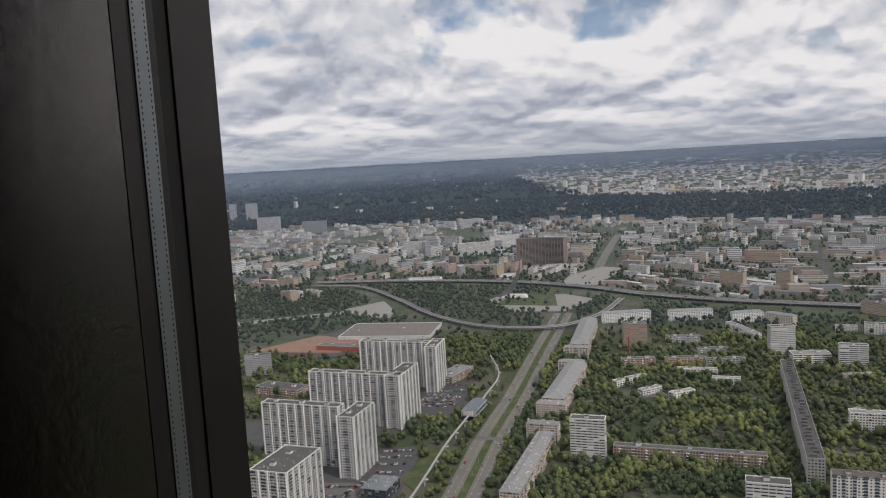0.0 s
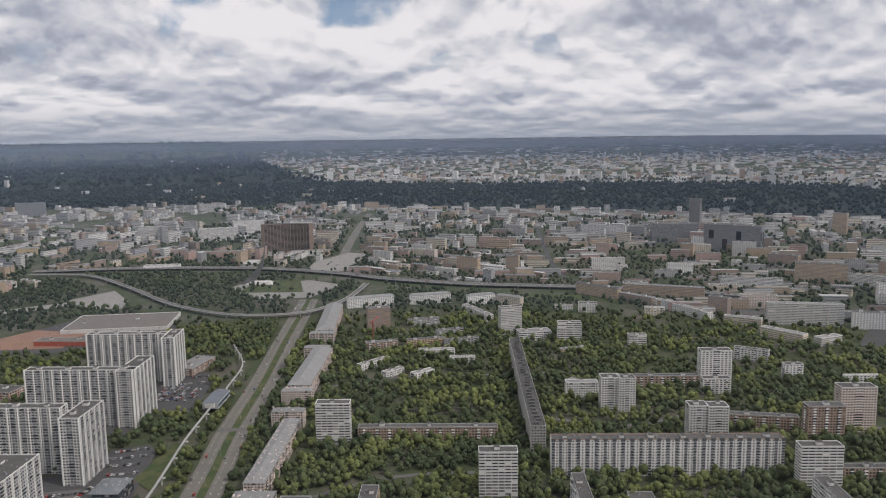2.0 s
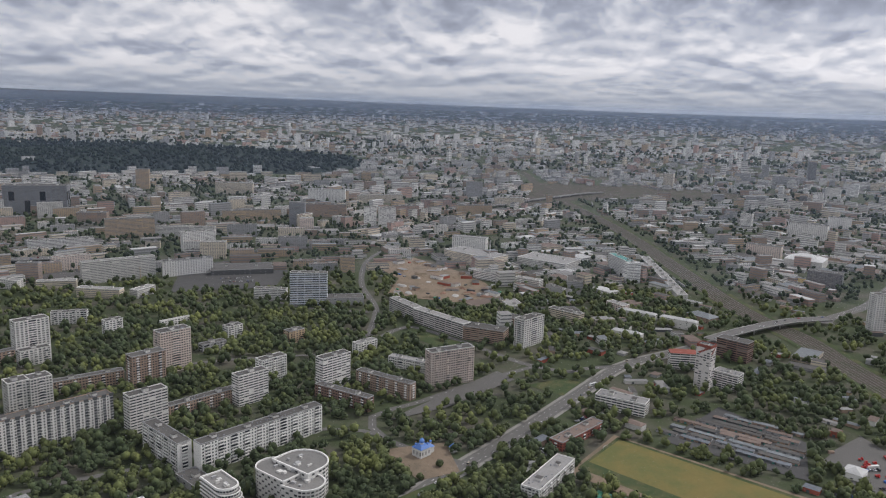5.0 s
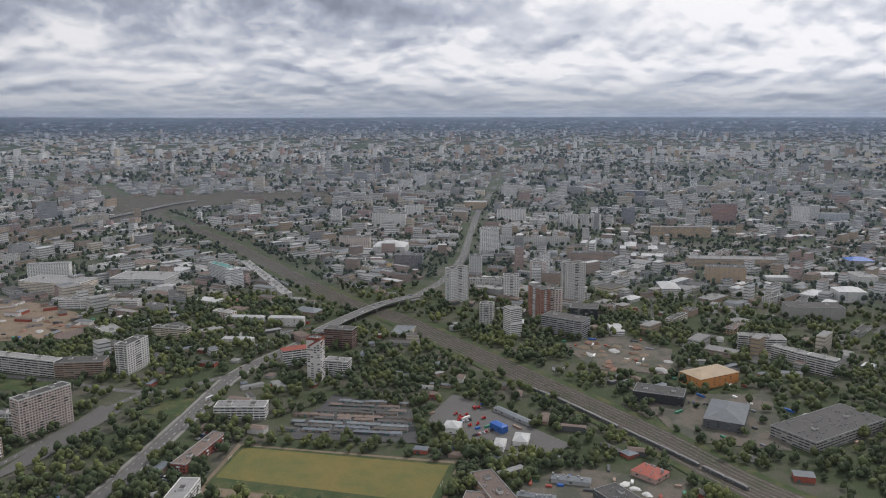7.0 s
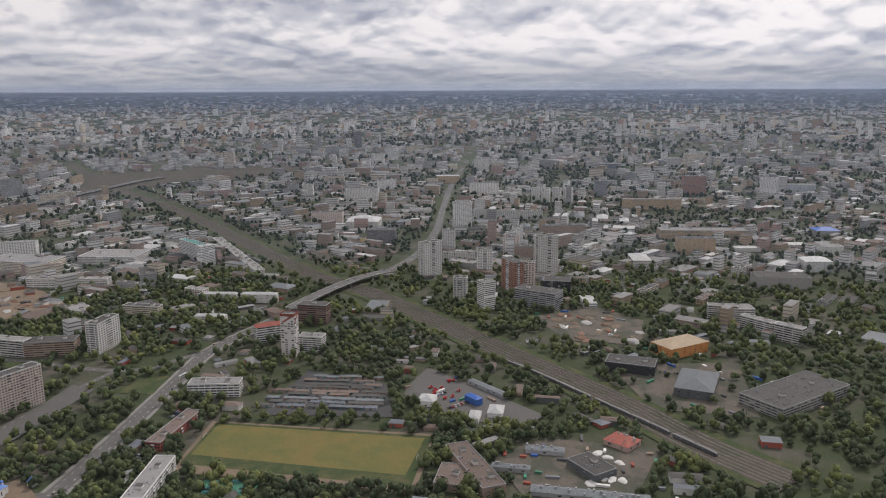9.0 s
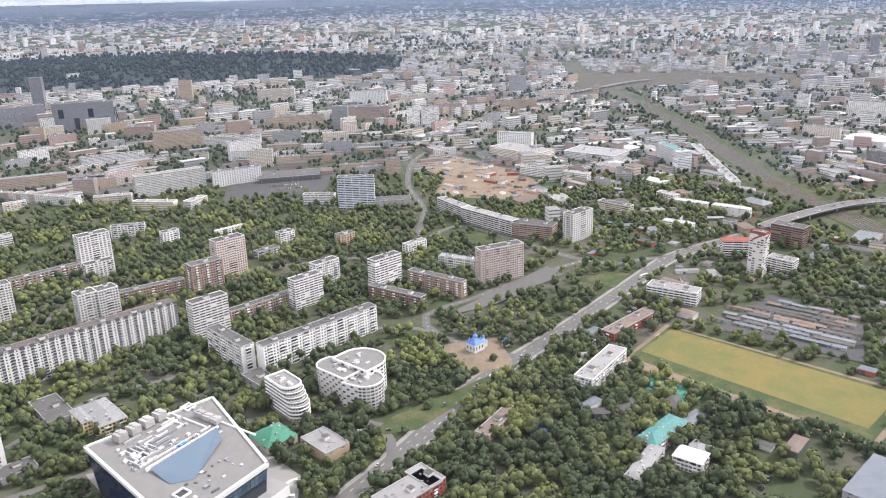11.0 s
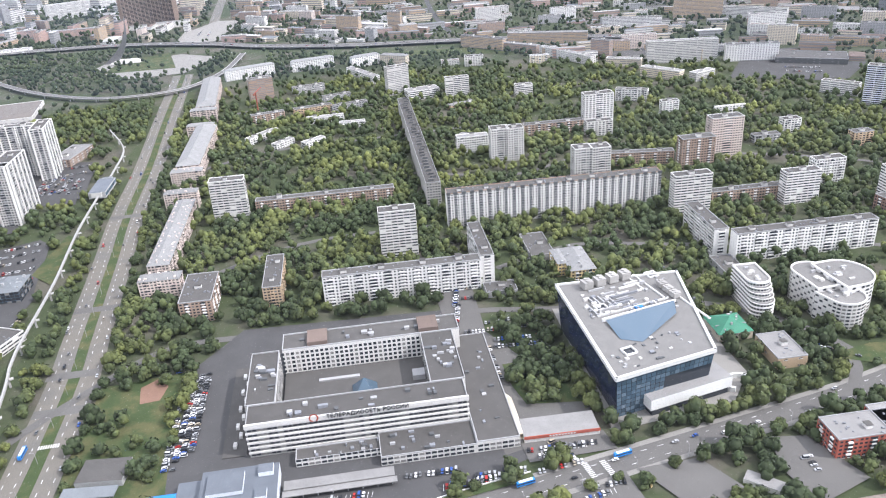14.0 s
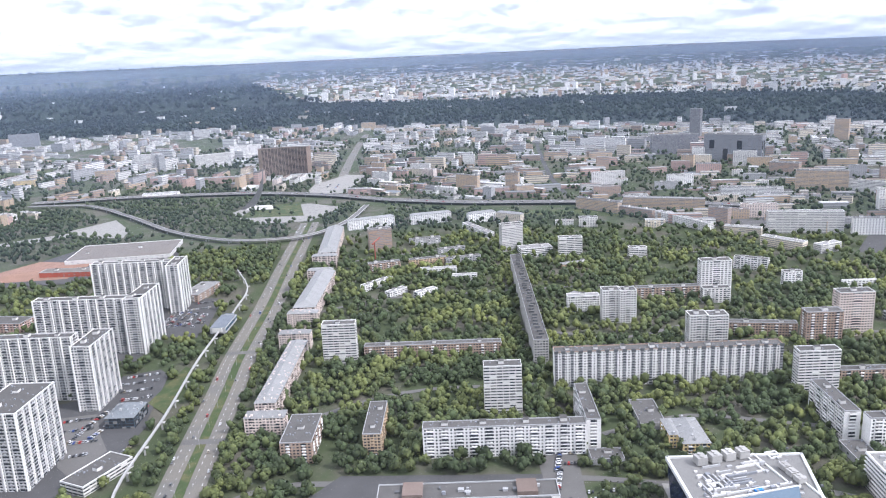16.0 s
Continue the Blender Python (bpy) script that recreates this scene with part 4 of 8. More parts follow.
block("brick_building", 748.4, 159.3, -20.0, 76.9, 15.9, 9, "brick", "red", "brown", 45)
block("office_building", 847.4, 132.4, -96.4, 56.9, 20.0, 15, "office", "white", "pale", 46)
block("house", 548.6, 86.5, -110.0, 17.4, 47.8, 10, "brick", "white", "teal", 47)
block("house", 501.5, 90.1, -99.7, 11.5, 48.8, 9, "brick", "white", "metal", 48)
block("house", 535.2, 57.6, -110.0, 15.9, 19.6, 8, "brick", "white", "metal", 49)
block("old_house", 517.2, 212.5, -97.3, 12.9, 50.9, 6, "plain", "tan", "brown", 50)
block("sports_hall", 532.2, -79.8, -110.0, 66.2, 59.7, 12, "plain", "grey", "slate", 51)
block("warehouse", 623.5, -118.8, -77.8, 21.9, 86.7, 9, "plain", "brick", "brown", 52)
block("warehouse", 612.0, -96.4, -110.0, 24.4, 37.4, 7, "plain", "brick", "brown", 53)
block("shed", 565.6, -205.4, -110.0, 97.2, 12.0, 5, "plain", "grey", "steel", 54)
block("shed", 650.3, -191.1, -110.0, 35.4, 10.0, 5, "plain", "grey", "steel", 55)
block("shed", 622.2, -151.8, -110.0, 33.8, 8.0, 5, "plain", "grey", "steel", 56)
block("shed", 610.6, -222.3, -157.2, 37.3, 25.3, 7, "plain", "darkgrey", "bitumen", 57)
block("warehouse", 516.5, -184.1, -143.5, 27.3, 18.5, 9, "brick", "tan", "bitumen", 58)
block("storage_tent", 775.5, -146.9, -148.9, 19.4, 8.9, 8, "plain", "blue", "blue", 59)
block("storage_tent", 782.4, -97.8, -110.0, 17.3, 19.2, 7, "plain", "white", "white", 60)
block("storage_tent", 733.3, -140.0, -110.0, 11.0, 21.0, 6, "plain", "white", "white", 61)
block("storage_tent", 743.4, -164.6, -110.0, 15.0, 22.4, 6, "plain", "white", "white", 62)
block("carport", 807.6, -169.1, -148.2, 58.1, 8.0, 5, "plain", "grey", "steel", 63)
block("shed", 654.6, -268.0, -53.2, 23.3, 26.8, 6, "plain", "pink", "redroof", 64)
block("warehouse", 895.0, -437.6, -69.7, 64.6, 35.8, 14, "plain", "orange", "orangeroof", 65)
block("warehouse", 843.3, -352.2, -119.2, 57.7, 30.0, 12, "plain", "black", "bitumen", 66)
block("warehouse", 774.5, -402.3, -122.8, 41.1, 65.4, 11, "plain", "darkgrey", "steel", 67)
block("factory_hall", 729.3, -492.8, -65.7, 120.2, 52.3, 12, "strip", "concrete", "bitumen", 68)
block("office_building", 1010.5, -556.0, -110.0, 40.9, 14.0, 24, "office", "palegrey", "pale", 69)
block("office_building", 958.2, -582.7, -151.7, 49.4, 14.0, 18, "office", "palegrey", "pale", 70)
block("office_building", 909.7, -599.4, -145.5, 37.3, 14.0, 22, "office", "palegrey", "pale", 71)
block("apartment_tower", 1356.0, -177.0, -57.2, 39.7, 18.0, 62, "tower", "white", "bitumen", 72)
block("apartment_tower", 1815.9, -315.2, -85.8, 42.9, 20.0, 62, "tower", "white", "bitumen", 73)
block("apartment_tower", 1360.6, -277.3, -96.9, 27.5, 18.0, 45, "tower", "white", "bitumen", 74)
block("apartment_tower", 1196.8, -205.1, -110.0, 21.6, 15.0, 35, "tower", "palegrey", "bitumen", 75)
block("apartment_tower", 1125.2, -232.3, -67.1, 20.5, 20.0, 45, "strip", "white", "pale", 76)
block("apartment_tower", 1229.2, -297.9, -166.0, 44.8, 18.0, 52, "tower", "terracotta", "bitumen", 77)
block("apartment_tower", 1223.5, -316.9, -110.0, 35.1, 16.0, 50, "tower", "pinkwhite", "bitumen", 78)
block("apartment_tower", 1324.8, -382.3, -72.6, 37.7, 22.0, 72, "tower", "palegrey", "bitumen", 79)
block("office_building", 1125.5, -315.0, -131.8, 68.2, 30.0, 28, "office", "grey", "bitumen", 80)
block("office_building", 1207.3, -369.1, -110.0, 44.4, 35.0, 22, "glass", "darkglass", "bitumen", 81)
block("apartment_block", 1453.6, -249.9, -88.5, 70.8, 13.0, 20, "brick", "palegrey", "bitumen", 82)
block("apartment_tower", 1495.7, -359.4, -134.8, 28.9, 16.0, 42, "tower", "pinkwhite", "bitumen", 83)
block("apartment_tower", 1581.8, -393.1, -57.2, 20.6, 14.0, 42, "tower", "white", "bitumen", 84)
block("apartment_block", 1669.9, -521.3, -88.7, 98.0, 14.0, 26, "strip", "brick", "bitumen", 85)
block("apartment_block", 2352.9, -477.4, -97.2, 88.5, 18.0, 40, "panel", "white", "bitumen", 86)
block("apartment_tower", 2183.1, -595.2, -119.3, 22.6, 14.0, 42, "tower", "white", "bitumen", 87)
block("apartment_tower", 2179.4, -624.9, -120.0, 24.2, 14.0, 42, "tower", "white", "bitumen", 88)
block("apartment_tower", 2175.4, -657.2, -120.8, 24.1, 14.0, 42, "tower", "white", "bitumen", 89)
block("apartment_tower", 2171.3, -690.2, -121.6, 25.6, 14.0, 42, "tower", "white", "bitumen", 90)
block("apartment_block", 2286.3, -97.2, -104.5, 99.5, 16.0, 42, "panel", "white", "bitumen", 91)
block("apartment_block", 2511.3, -187.6, -80.3, 59.9, 16.0, 38, "panel", "white", "bitumen", 92)
block("office_tower", 4298.0, -168.0, -78.2, 37.2, 25.0, 90, "glass", "darkglass", "bitumen", 93)
block("apartment_tower", 4189.0, 42.7, -98.0, 32.7, 25.0, 70, "strip", "grey", "bitumen", 94)
block("office_building", 3884.1, -50.0, -104.7, 111.1, 25.0, 40, "strip", "grey", "bitumen", 95)
block("office_building", 1102.7, 26.6, -110.0, 43.6, 20.0, 28, "office", "darkbrick", "bitumen", 96)
block("office_building", 1030.0, 85.5, -73.5, 38.2, 16.0, 22, "office", "white", "redroof", 97)
block("unfinished_tower", 962.8, 54.8, -110.0, 18.3, 15.0, 55, "spotted", "whitered", "pale", 98)
block("office_building", 980.1, 27.8, -110.0, 32.0, 18.0, 20, "office", "white", "pale", 99)
block("office_building", 1551.4, 262.7, -143.5, 94.6, 18.0, 38, "office", "white", "teal", 100)
block("office_building", 1502.9, 235.5, -46.3, 29.9, 16.0, 40, "strip", "white", "white", 101)
block("station_hall", 1580.3, 189.0, -70.3, 18.9, 357.0, 9, "plain", "palegrey", "pale", 102)
block("factory_hall", 1517.6, 564.8, -111.1, 127.7, 60.0, 24, "strip", "cream", "pale", 103)
block("factory_hall", 1637.5, 624.2, -85.9, 79.7, 20.0, 34, "panel", "white", "pale", 104)
block("factory_hall", 1576.7, 421.0, -102.7, 114.4, 70.0, 16, "strip", "palegrey", "pale", 105)
block("office_building", 1402.3, 322.6, -74.7, 27.6, 60.0, 18, "strip", "grey", "bitumen", 108)
block("apartment_block", 1172.2, 280.3, -109.5, 57.6, 15.0, 18, "strip", "cream", "bitumen", 109)
block("office_building", 1035.2, 436.3, -113.2, 108.1, 16.0, 22, "office", "palegrey", "pale", 110)
block("office_building", 1078.5, 516.8, -122.8, 72.9, 16.0, 22, "office", "palegrey", "pale", 111)
block("office_building", 1017.6, 358.5, -90.2, 61.1, 25.0, 20, "strip", "brick", "bitumen", 112)
block("brick_building", 1101.3, 338.5, -110.0, 43.9, 22.0, 16, "brick", "darkbrick", "bitumen", 113)
block("office_building", 1063.7, 686.4, -63.7, 60.4, 15.0, 54, "office", "bluewhite", "bitumen", 114)
block("office_building", 1062.8, 761.1, -70.5, 54.2, 14.0, 18, "office", "white", "bitumen", 115)
block("office_building", 1097.1, 638.6, -55.7, 62.8, 30.0, 12, "plain", "grey", "bitumen", 116)
block("apartment_block", 1304.6, 753.4, -45.7, 26.8, 14.0, 32, "strip", "tan", "bitumen", 117)
block("market_hall", 1204.9, 930.1, -50.4, 116.0, 60.0, 10, "plain", "darkgrey", "bitumen", 118)
block("apartment_block", 1328.7, 1140.2, -28.9, 72.1, 16.0, 42, "tower", "white", "bitumen", 119)
block("apartment_block", 1277.7, 1057.5, -56.4, 52.1, 16.0, 36, "tower", "cream", "bitumen", 120)
block("apartment_block", 1134.3, 1000.0, -34.1, 91.7, 14.0, 30, "panel", "white", "bitumen", 121)
block("office_building", 1050.9, 1105.5, -67.7, 114.6, 16.0, 22, "strip", "tan", "pale", 122)
block("house", 935.7, 1109.4, -50.4, 62.6, 16.0, 16, "strip", "cream", "pale", 123)
block("house", 931.6, 1006.0, -72.2, 74.3, 16.0, 16, "strip", "cream", "pale", 124)
block("house", 974.5, 956.3, 2.9, 43.6, 16.0, 14, "strip", "palegrey", "pale", 125)
block("apartment_block", 1176.7, 1374.4, -38.9, 126.9, 18.0, 26, "strip", "white", "bitumen", 126)
block("apartment_block", 1476.7, 1605.7, -56.6, 72.3, 30.0, 28, "strip", "brick", "bitumen", 127)
block("apartment_block", 1370.8, 1376.4, -41.1, 107.9, 18.0, 45, "strip", "tan", "bitumen", 128)
block("apartment_block", 1447.7, 1282.0, -62.5, 144.5, 16.0, 24, "strip", "palegrey", "bitumen", 129)
block("apartment_block", 829.9, 1432.6, -67.0, 108.9, 14.0, 24, "strip", "tan", "bitumen", 130)
block("apartment_block", 954.3, 1378.5, -39.3, 166.0, 16.0, 24, "strip", "tan", "pale", 131)
block("apartment_block", 833.4, 1448.0, -72.6, 96.0, 14.0, 16, "strip", "brick", "pale", 132)
block("apartment_block", 870.5, 1349.4, -66.8, 80.6, 14.0, 16, "strip", "brick", "pale", 133)
block("apartment_block", 896.5, 1230.4, -84.4, 146.6, 13.0, 16, "brick", "palegrey", "pale", 134)
block("apartment_tower", 948.5, 1190.5, -67.7, 39.6, 14.0, 36, "strip", "brick", "bitumen", 135)
block("apartment_block", 1325.4, 2259.7, -44.4, 148.6, 16.0, 45, "tower", "white", "bitumen", 136)
block("apartment_tower", 1313.2, 1788.0, -50.3, 32.3, 16.0, 42, "tower", "tan", "bitumen", 137)
block("apartment_tower", 1431.1, 1902.6, -38.3, 35.2, 16.0, 42, "tower", "white", "bitumen", 138)
block("office_complex", 1483.7, 2095.1, -21.3, 143.4, 30.0, 60, "glass", "bluedark", "bitumen", 139)
block("office_complex", 1502.3, 1835.5, -53.3, 159.7, 40.0, 80, "holed", "midgrey", "bitumen", 140)
block("office_tower", 1747.2, 2341.4, -50.7, 36.3, 30.0, 110, "glass", "darkgrey", "bitumen", 141)
block("apartment_tower", 2103.4, 2040.9, -59.9, 44.9, 18.0, 70, "strip", "tan", "bitumen", 142)
block("office_tower", 1705.6, 1134.9, -70.4, 40.8, 14.0, 66, "strip", "midgrey", "pale", 143)
block("apartment_block", 2153.2, 1320.7, -67.1, 119.0, 16.0, 46, "panel", "white", "pale", 144)
block("apartment_tower", 1808.7, 976.0, -59.1, 32.9, 20.0, 55, "spotted", "white", "bitumen", 145)
block("apartment_tower", 1823.2, 933.8, -50.5, 43.9, 20.0, 55, "spotted", "white", "bitumen", 146)
block("apartment_tower", 2552.1, 964.8, -69.0, 58.2, 25.0, 60, "strip", "grey", "bitumen", 147)
block("apartment_block", 2185.9, 824.1, -55.3, 106.5, 20.0, 30, "strip", "tan", "bitumen", 148)
block("apartment_block", 2452.9, 800.9, -57.9, 97.4, 18.0, 28, "strip", "cream", "bitumen", 149)
block("apartment_block", 2051.9, 989.5, -52.3, 77.9, 18.0, 30, "strip", "pink", "bitumen", 150)
block("apartment_block", 2238.3, 972.4, -52.5, 98.0, 18.0, 30, "strip", "pink", "bitumen", 151)
block("apartment_block", 2265.6, 1186.9, -48.4, 150.2, 18.0, 26, "strip", "cream", "bitumen", 152)
block("apartment_block", 2170.6, 1698.6, -66.0, 127.2, 16.0, 40, "strip", "cream", "bitumen", 153)
block("apartment_block", 1740.0, 1305.6, -44.4, 156.5, 16.0, 28, "strip", "tan", "bitumen", 154)
block("apartment_block", 1901.9, 1174.4, -67.0, 126.6, 14.0, 36, "strip", "brick", "bitumen", 155)
block("apartment_block", 801.3, 928.7, -49.2, 49.1, 12.0, 18, "brick", "white", "bitumen", 156)
block("apartment_block", 690.1, 1065.7, -20.0, 28.7, 13.0, 18, "strip", "palegrey", "bitumen", 157)
block("apartment_block", 860.5, 785.6, -20.0, 46.3, 5.0, 12, "brick", "white", "pale", 158)
block("apartment_tower", -157.4, 700.2, 70.0, 62.5, 38.5, 70, "bigtower", "palegrey", "bitumen", 159)
block("apartment_block", -171.9, 871.2, -20.0, 99.3, 14.0, 70, "bigtower", "palegrey", "bitumen", 160)
block("apartment_tower", -106.6, 836.1, 70.0, 52.3, 20.1, 70, "bigtower", "palegrey", "bitumen", 161)
block("apartment_block", -122.2, 993.2, -20.0, 133.2, 14.0, 70, "bigtower", "palegrey", "bitumen", 162)
block("apartment_tower", -63.2, 993.3, 70.0, 65.3, 19.7, 70, "bigtower", "palegrey", "bitumen", 163)
block("apartment_block", -80.4, 1160.7, -19.3, 112.8, 14.0, 70, "bigtower", "palegrey", "bitumen", 164)
block("apartment_tower", -20.3, 1133.9, 75.0, 49.2, 17.0, 70, "bigtower", "palegrey", "bitumen", 165)
block("apartment_block", -318.8, 1274.3, 2.4, 41.9, 14.0, 34, "strip", "grey", "bitumen", 166)
block("brick_building", -254.9, 1150.7, -28.0, 78.8, 30.0, 13, "brick", "pink", "bitumen", 167)
block("shopping_centre", -112.7, 1538.2, -11.5, 183.6, 120.0, 7, "plain", "palegrey", "greytan", 168)
block("shopping_centre", -197.1, 1418.0, -21.4, 94.2, 25.0, 9, "plain", "red", "greytan", 169)
block("house", 7.8, 1184.2, 58.7, 67.6, 29.6, 12, "brick", "brick", "pale", 170)
block("house", -120.5, 949.4, 12.4, 38.3, 12.0, 9, "plain", "tan", "pale", 171)
block("showroom", -78.2, 771.6, -20.0, 28.5, 34.6, 12, "glass", "blueglass", "steel", 172)
block("warehouse", -96.7, 663.3, -43.9, 26.5, 52.9, 9, "strip", "palegrey", "bitumen", 173)
block("apartment_block", 79.1, 791.4, -20.0, 20.6, 168.7, 20, "brick", "pinkwhite", "metal", 174)
block("apartment_block", 48.1, 687.1, -20.0, 37.4, 16.0, 20, "brick", "pinkwhite", "metal", 175)
block("apartment_block", 108.1, 902.1, -20.0, 38.2, 14.0, 20, "brick", "pinkwhite", "metal", 176)
block("apartment_block", 164.4, 1078.0, -20.0, 29.8, 180.9, 20, "brick", "pinkwhite", "metal", 177)
block("apartment_block", 129.2, 975.1, -20.0, 39.1, 14.0, 20, "brick", "pinkwhite", "metal", 178)
block("apartment_block", 188.7, 1174.2, -20.0, 39.5, 14.0, 20, "brick", "pinkwhite", "metal", 179)
block("apartment_block", 246.6, 1377.2, -15.6, 30.8, 207.3, 20, "brick", "pinkwhite", "metal", 180)
block("apartment_block", 211.9, 1261.2, -20.0, 41.1, 14.0, 20, "brick", "pinkwhite", "metal", 181)
block("apartment_block", 74.6, 644.4, -20.0, 27.8, 54.7, 20, "brick", "brick", "bitumen", 182)
block("apartment_block", 140.8, 638.0, -20.0, 16.3, 65.8, 20, "brick", "tan", "bitumen", 183)
block("apartment_block", 356.2, 1522.3, 0.3, 96.5, 14.0, 20, "brick", "white", "metal", 184)
block("apartment_block", 478.0, 1503.7, -5.3, 85.3, 14.0, 20, "brick", "white", "metal", 185)
block("apartment_block", 572.5, 1458.4, -0.6, 58.8, 14.0, 20, "brick", "white", "metal", 186)
block("apartment_block", 620.3, 1421.5, -54.5, 58.3, 14.0, 20, "brick", "cream", "metal", 187)
block("apartment_tower", 320.0, 1308.4, -2.4, 40.1, 15.0, 44, "strip", "brick", "bitumen", 188)
block("apartment_block", 295.5, 1191.3, -5.2, 52.0, 11.0, 14, "brick", "brick", "bitumen", 189)
block("apartment_block", 366.9, 1182.2, -6.4, 61.3, 11.0, 14, "brick", "tan", "bitumen", 190)
block("apartment_block", 423.7, 1168.4, -3.0, 59.6, 11.0, 12, "brick", "grey", "bitumen", 191)
block("school_building", 368.6, 1131.5, -18.3, 57.4, 12.0, 9, "brick", "white", "pale", 192)
block("apartment_block", 409.5, 1329.2, -5.8, 57.5, 11.0, 12, "brick", "grey", "bitumen", 193)
block("apartment_block", 427.7, 1234.5, -4.7, 49.1, 11.0, 12, "brick", "grey", "bitumen", 194)
block("apartment_tower", 531.2, 1214.6, -2.8, 38.6, 15.0, 47, "strip", "palegrey", "bitumen", 195)
block("school_building", 551.8, 1162.3, -9.4, 54.7, 25.0, 15, "office", "white", "pale", 196)
block("apartment_tower", 598.2, 1124.3, -20.0, 38.9, 14.0, 34, "strip", "palegrey", "bitumen", 197)
block("house", 576.7, 1062.3, -2.3, 51.8, 12.0, 8, "plain", "tan", "pale", 198)
block("house", 261.5, 1104.9, 28.6, 58.5, 11.0, 9, "brick", "white", "pale", 199)
block("house", 276.8, 1052.9, 26.7, 34.6, 11.0, 8, "brick", "white", "pale", 200)
block("house", 312.9, 1025.1, 19.2, 35.4, 11.0, 10, "brick", "white", "pale", 201)
block("house", 392.6, 1077.4, -20.0, 38.4, 11.0, 9, "brick", "white", "pale", 202)
block("school_building", 527.1, 1361.3, -84.6, 107.4, 14.0, 12, "brick", "white", "pale", 203)
block("office_building", 773.0, 1681.3, -10.7, 41.4, 25.0, 26, "strip", "tan", "pale", 204)
block("apartment_tower", 766.7, 1734.8, -37.8, 31.5, 20.0, 50, "strip", "tan", "bitumen", 205)
block("office_building", 707.4, 1726.3, -14.5, 84.4, 16.0, 18, "strip", "pink", "pale", 206)
block("house", 427.4, 1921.6, -26.5, 60.4, 16.0, 16, "strip", "pink", "pale", 207)
block("hotel", -93.1, 2783.8, -12.1, 86.9, 16.0, 56, "strip", "palegrey", "pale", 208)
block("hotel", -55.7, 2754.7, 15.2, 20.0, 30.0, 56, "strip", "grey", "pale", 209)
block("apartment_block", 110.7, 2747.4, 6.4, 116.1, 18.0, 44, "strip", "palegrey", "pale", 210)
block("apartment_block", 231.3, 2884.4, 9.4, 111.4, 18.0, 50, "strip", "white", "pale", 211)
block("apartment_block", -37.0, 2449.5, -13.1, 99.8, 16.0, 18, "strip", "pink", "pale", 212)
block("apartment_block", 99.6, 2350.7, -16.4, 170.0, 16.0, 18, "strip", "pink", "pale", 213)
block("apartment_tower", 33.8, 3041.2, -14.6, 44.2, 16.0, 40, "strip", "grey", "bitumen", 214)
block("pavilion", -243.2, 2734.7, -8.9, 110.8, 40.0, 22, "strip", "tan", "pale", 215)
block("pavilion", -459.0, 2662.3, -4.2, 74.2, 30.0, 20, "strip", "yellow", "pale", 216)
block("pavilion", -54.4, 2196.6, -12.6, 92.8, 25.0, 10, "plain", "white", "pale", 217)
block("pavilion", -599.1, 2715.6, -1.6, 149.9, 40.0, 14, "plain", "palegrey", "pale", 218)
block("office_tower", -1305.8, 5392.0, -0.4, 75.8, 30.0, 120, "strip", "grey", "bitumen", 219)
block("office_tower", -1457.2, 5477.6, 0.9, 45.9, 30.0, 120, "strip", "grey", "bitumen", 220)
block("office_building", -929.3, 4199.2, -1.5, 121.7, 30.0, 90, "strip", "grey", "bitumen", 221)
block("apartment_block", -671.3, 4116.5, -4.7, 129.5, 20.0, 60, "strip", "midgrey", "bitumen", 222)
block("apartment_block", 123.9, 3894.9, -15.8, 73.5, 16.0, 40, "strip", "palegrey", "bitumen", 223)

# along the far avenue and the railway
block("apartment_block", 3014.3, -601.4, -102.0, 57.5, 20.0, 47, "tower", "white", "bitumen", 300)
block("apartment_tower", 2111.1, -671.5, -102.0, 13.0, 14.0, 54, "strip", "grey", "bitumen", 301)
block("apartment_tower", 1921.9, -584.6, -102.0, 16.2, 14.0, 41, "strip", "palegrey", "bitumen", 302)
block("apartment_block", 1913.0, -449.0, -102.0, 177.2, 14.0, 23, "brick", "palegrey", "bitumen", 303)
block("office_building", 2229.8, -531.7, -102.0, 44.3, 20.0, 23, "office", "palegrey", "pale", 304)
block("apartment_tower", 1606.5, -343.6, -102.0, 19.3, 16.0, 53, "tower", "pink", "bitumen", 305)
block("apartment_tower", 1487.1, -354.0, -102.0, 17.6, 14.0, 37, "strip", "white", "bitumen", 306)
block("apartment_block", 1464.2, -382.1, -102.0, 46.9, 16.0, 25, "brick", "brick", "bitumen", 307)
block("apartment_block", 1561.8, -243.0, -102.0, 25.8, 18.0, 45, "panel", "palegrey", "bitumen", 308)
block("office_building", 2276.6, -824.4, -102.0, 36.7, 22.0, 47, "strip", "midgrey", "bitumen", 309)
block("office_building", 2951.1, -1091.0, -102.0, 73.1, 20.0, 29, "glass", "blue", "white", 310)
block("office_building", 1997.1, -870.5, -102.0, 156.6, 16.0, 29, "spotted", "tan", "pale", 311)
block("apartment_tower", 2194.1, -984.3, -102.0, 22.2, 16.0, 46, "strip", "palegrey", "pale", 312)
block("apartment_tower", 1844.0, -739.0, -102.0, 13.2, 14.0, 27, "strip", "white", "bitumen", 313)
block("office_building", 2241.4, -1111.2, -102.0, 69.7, 24.0, 59, "strip", "terracotta", "bitumen", 314)
block("apartment_tower", 2176.2, -1320.1, -102.0, 47.1, 18.0, 56, "tower", "white", "bitumen", 315)
block("apartment_tower", 2250.5, -1409.8, -102.0, 24.9, 18.0, 49, "strip", "palegrey", "white", 316)
block("office_building", 2208.3, -1448.0, -102.0, 82.9, 18.0, 29, "office", "bluewhite", "pale", 317)
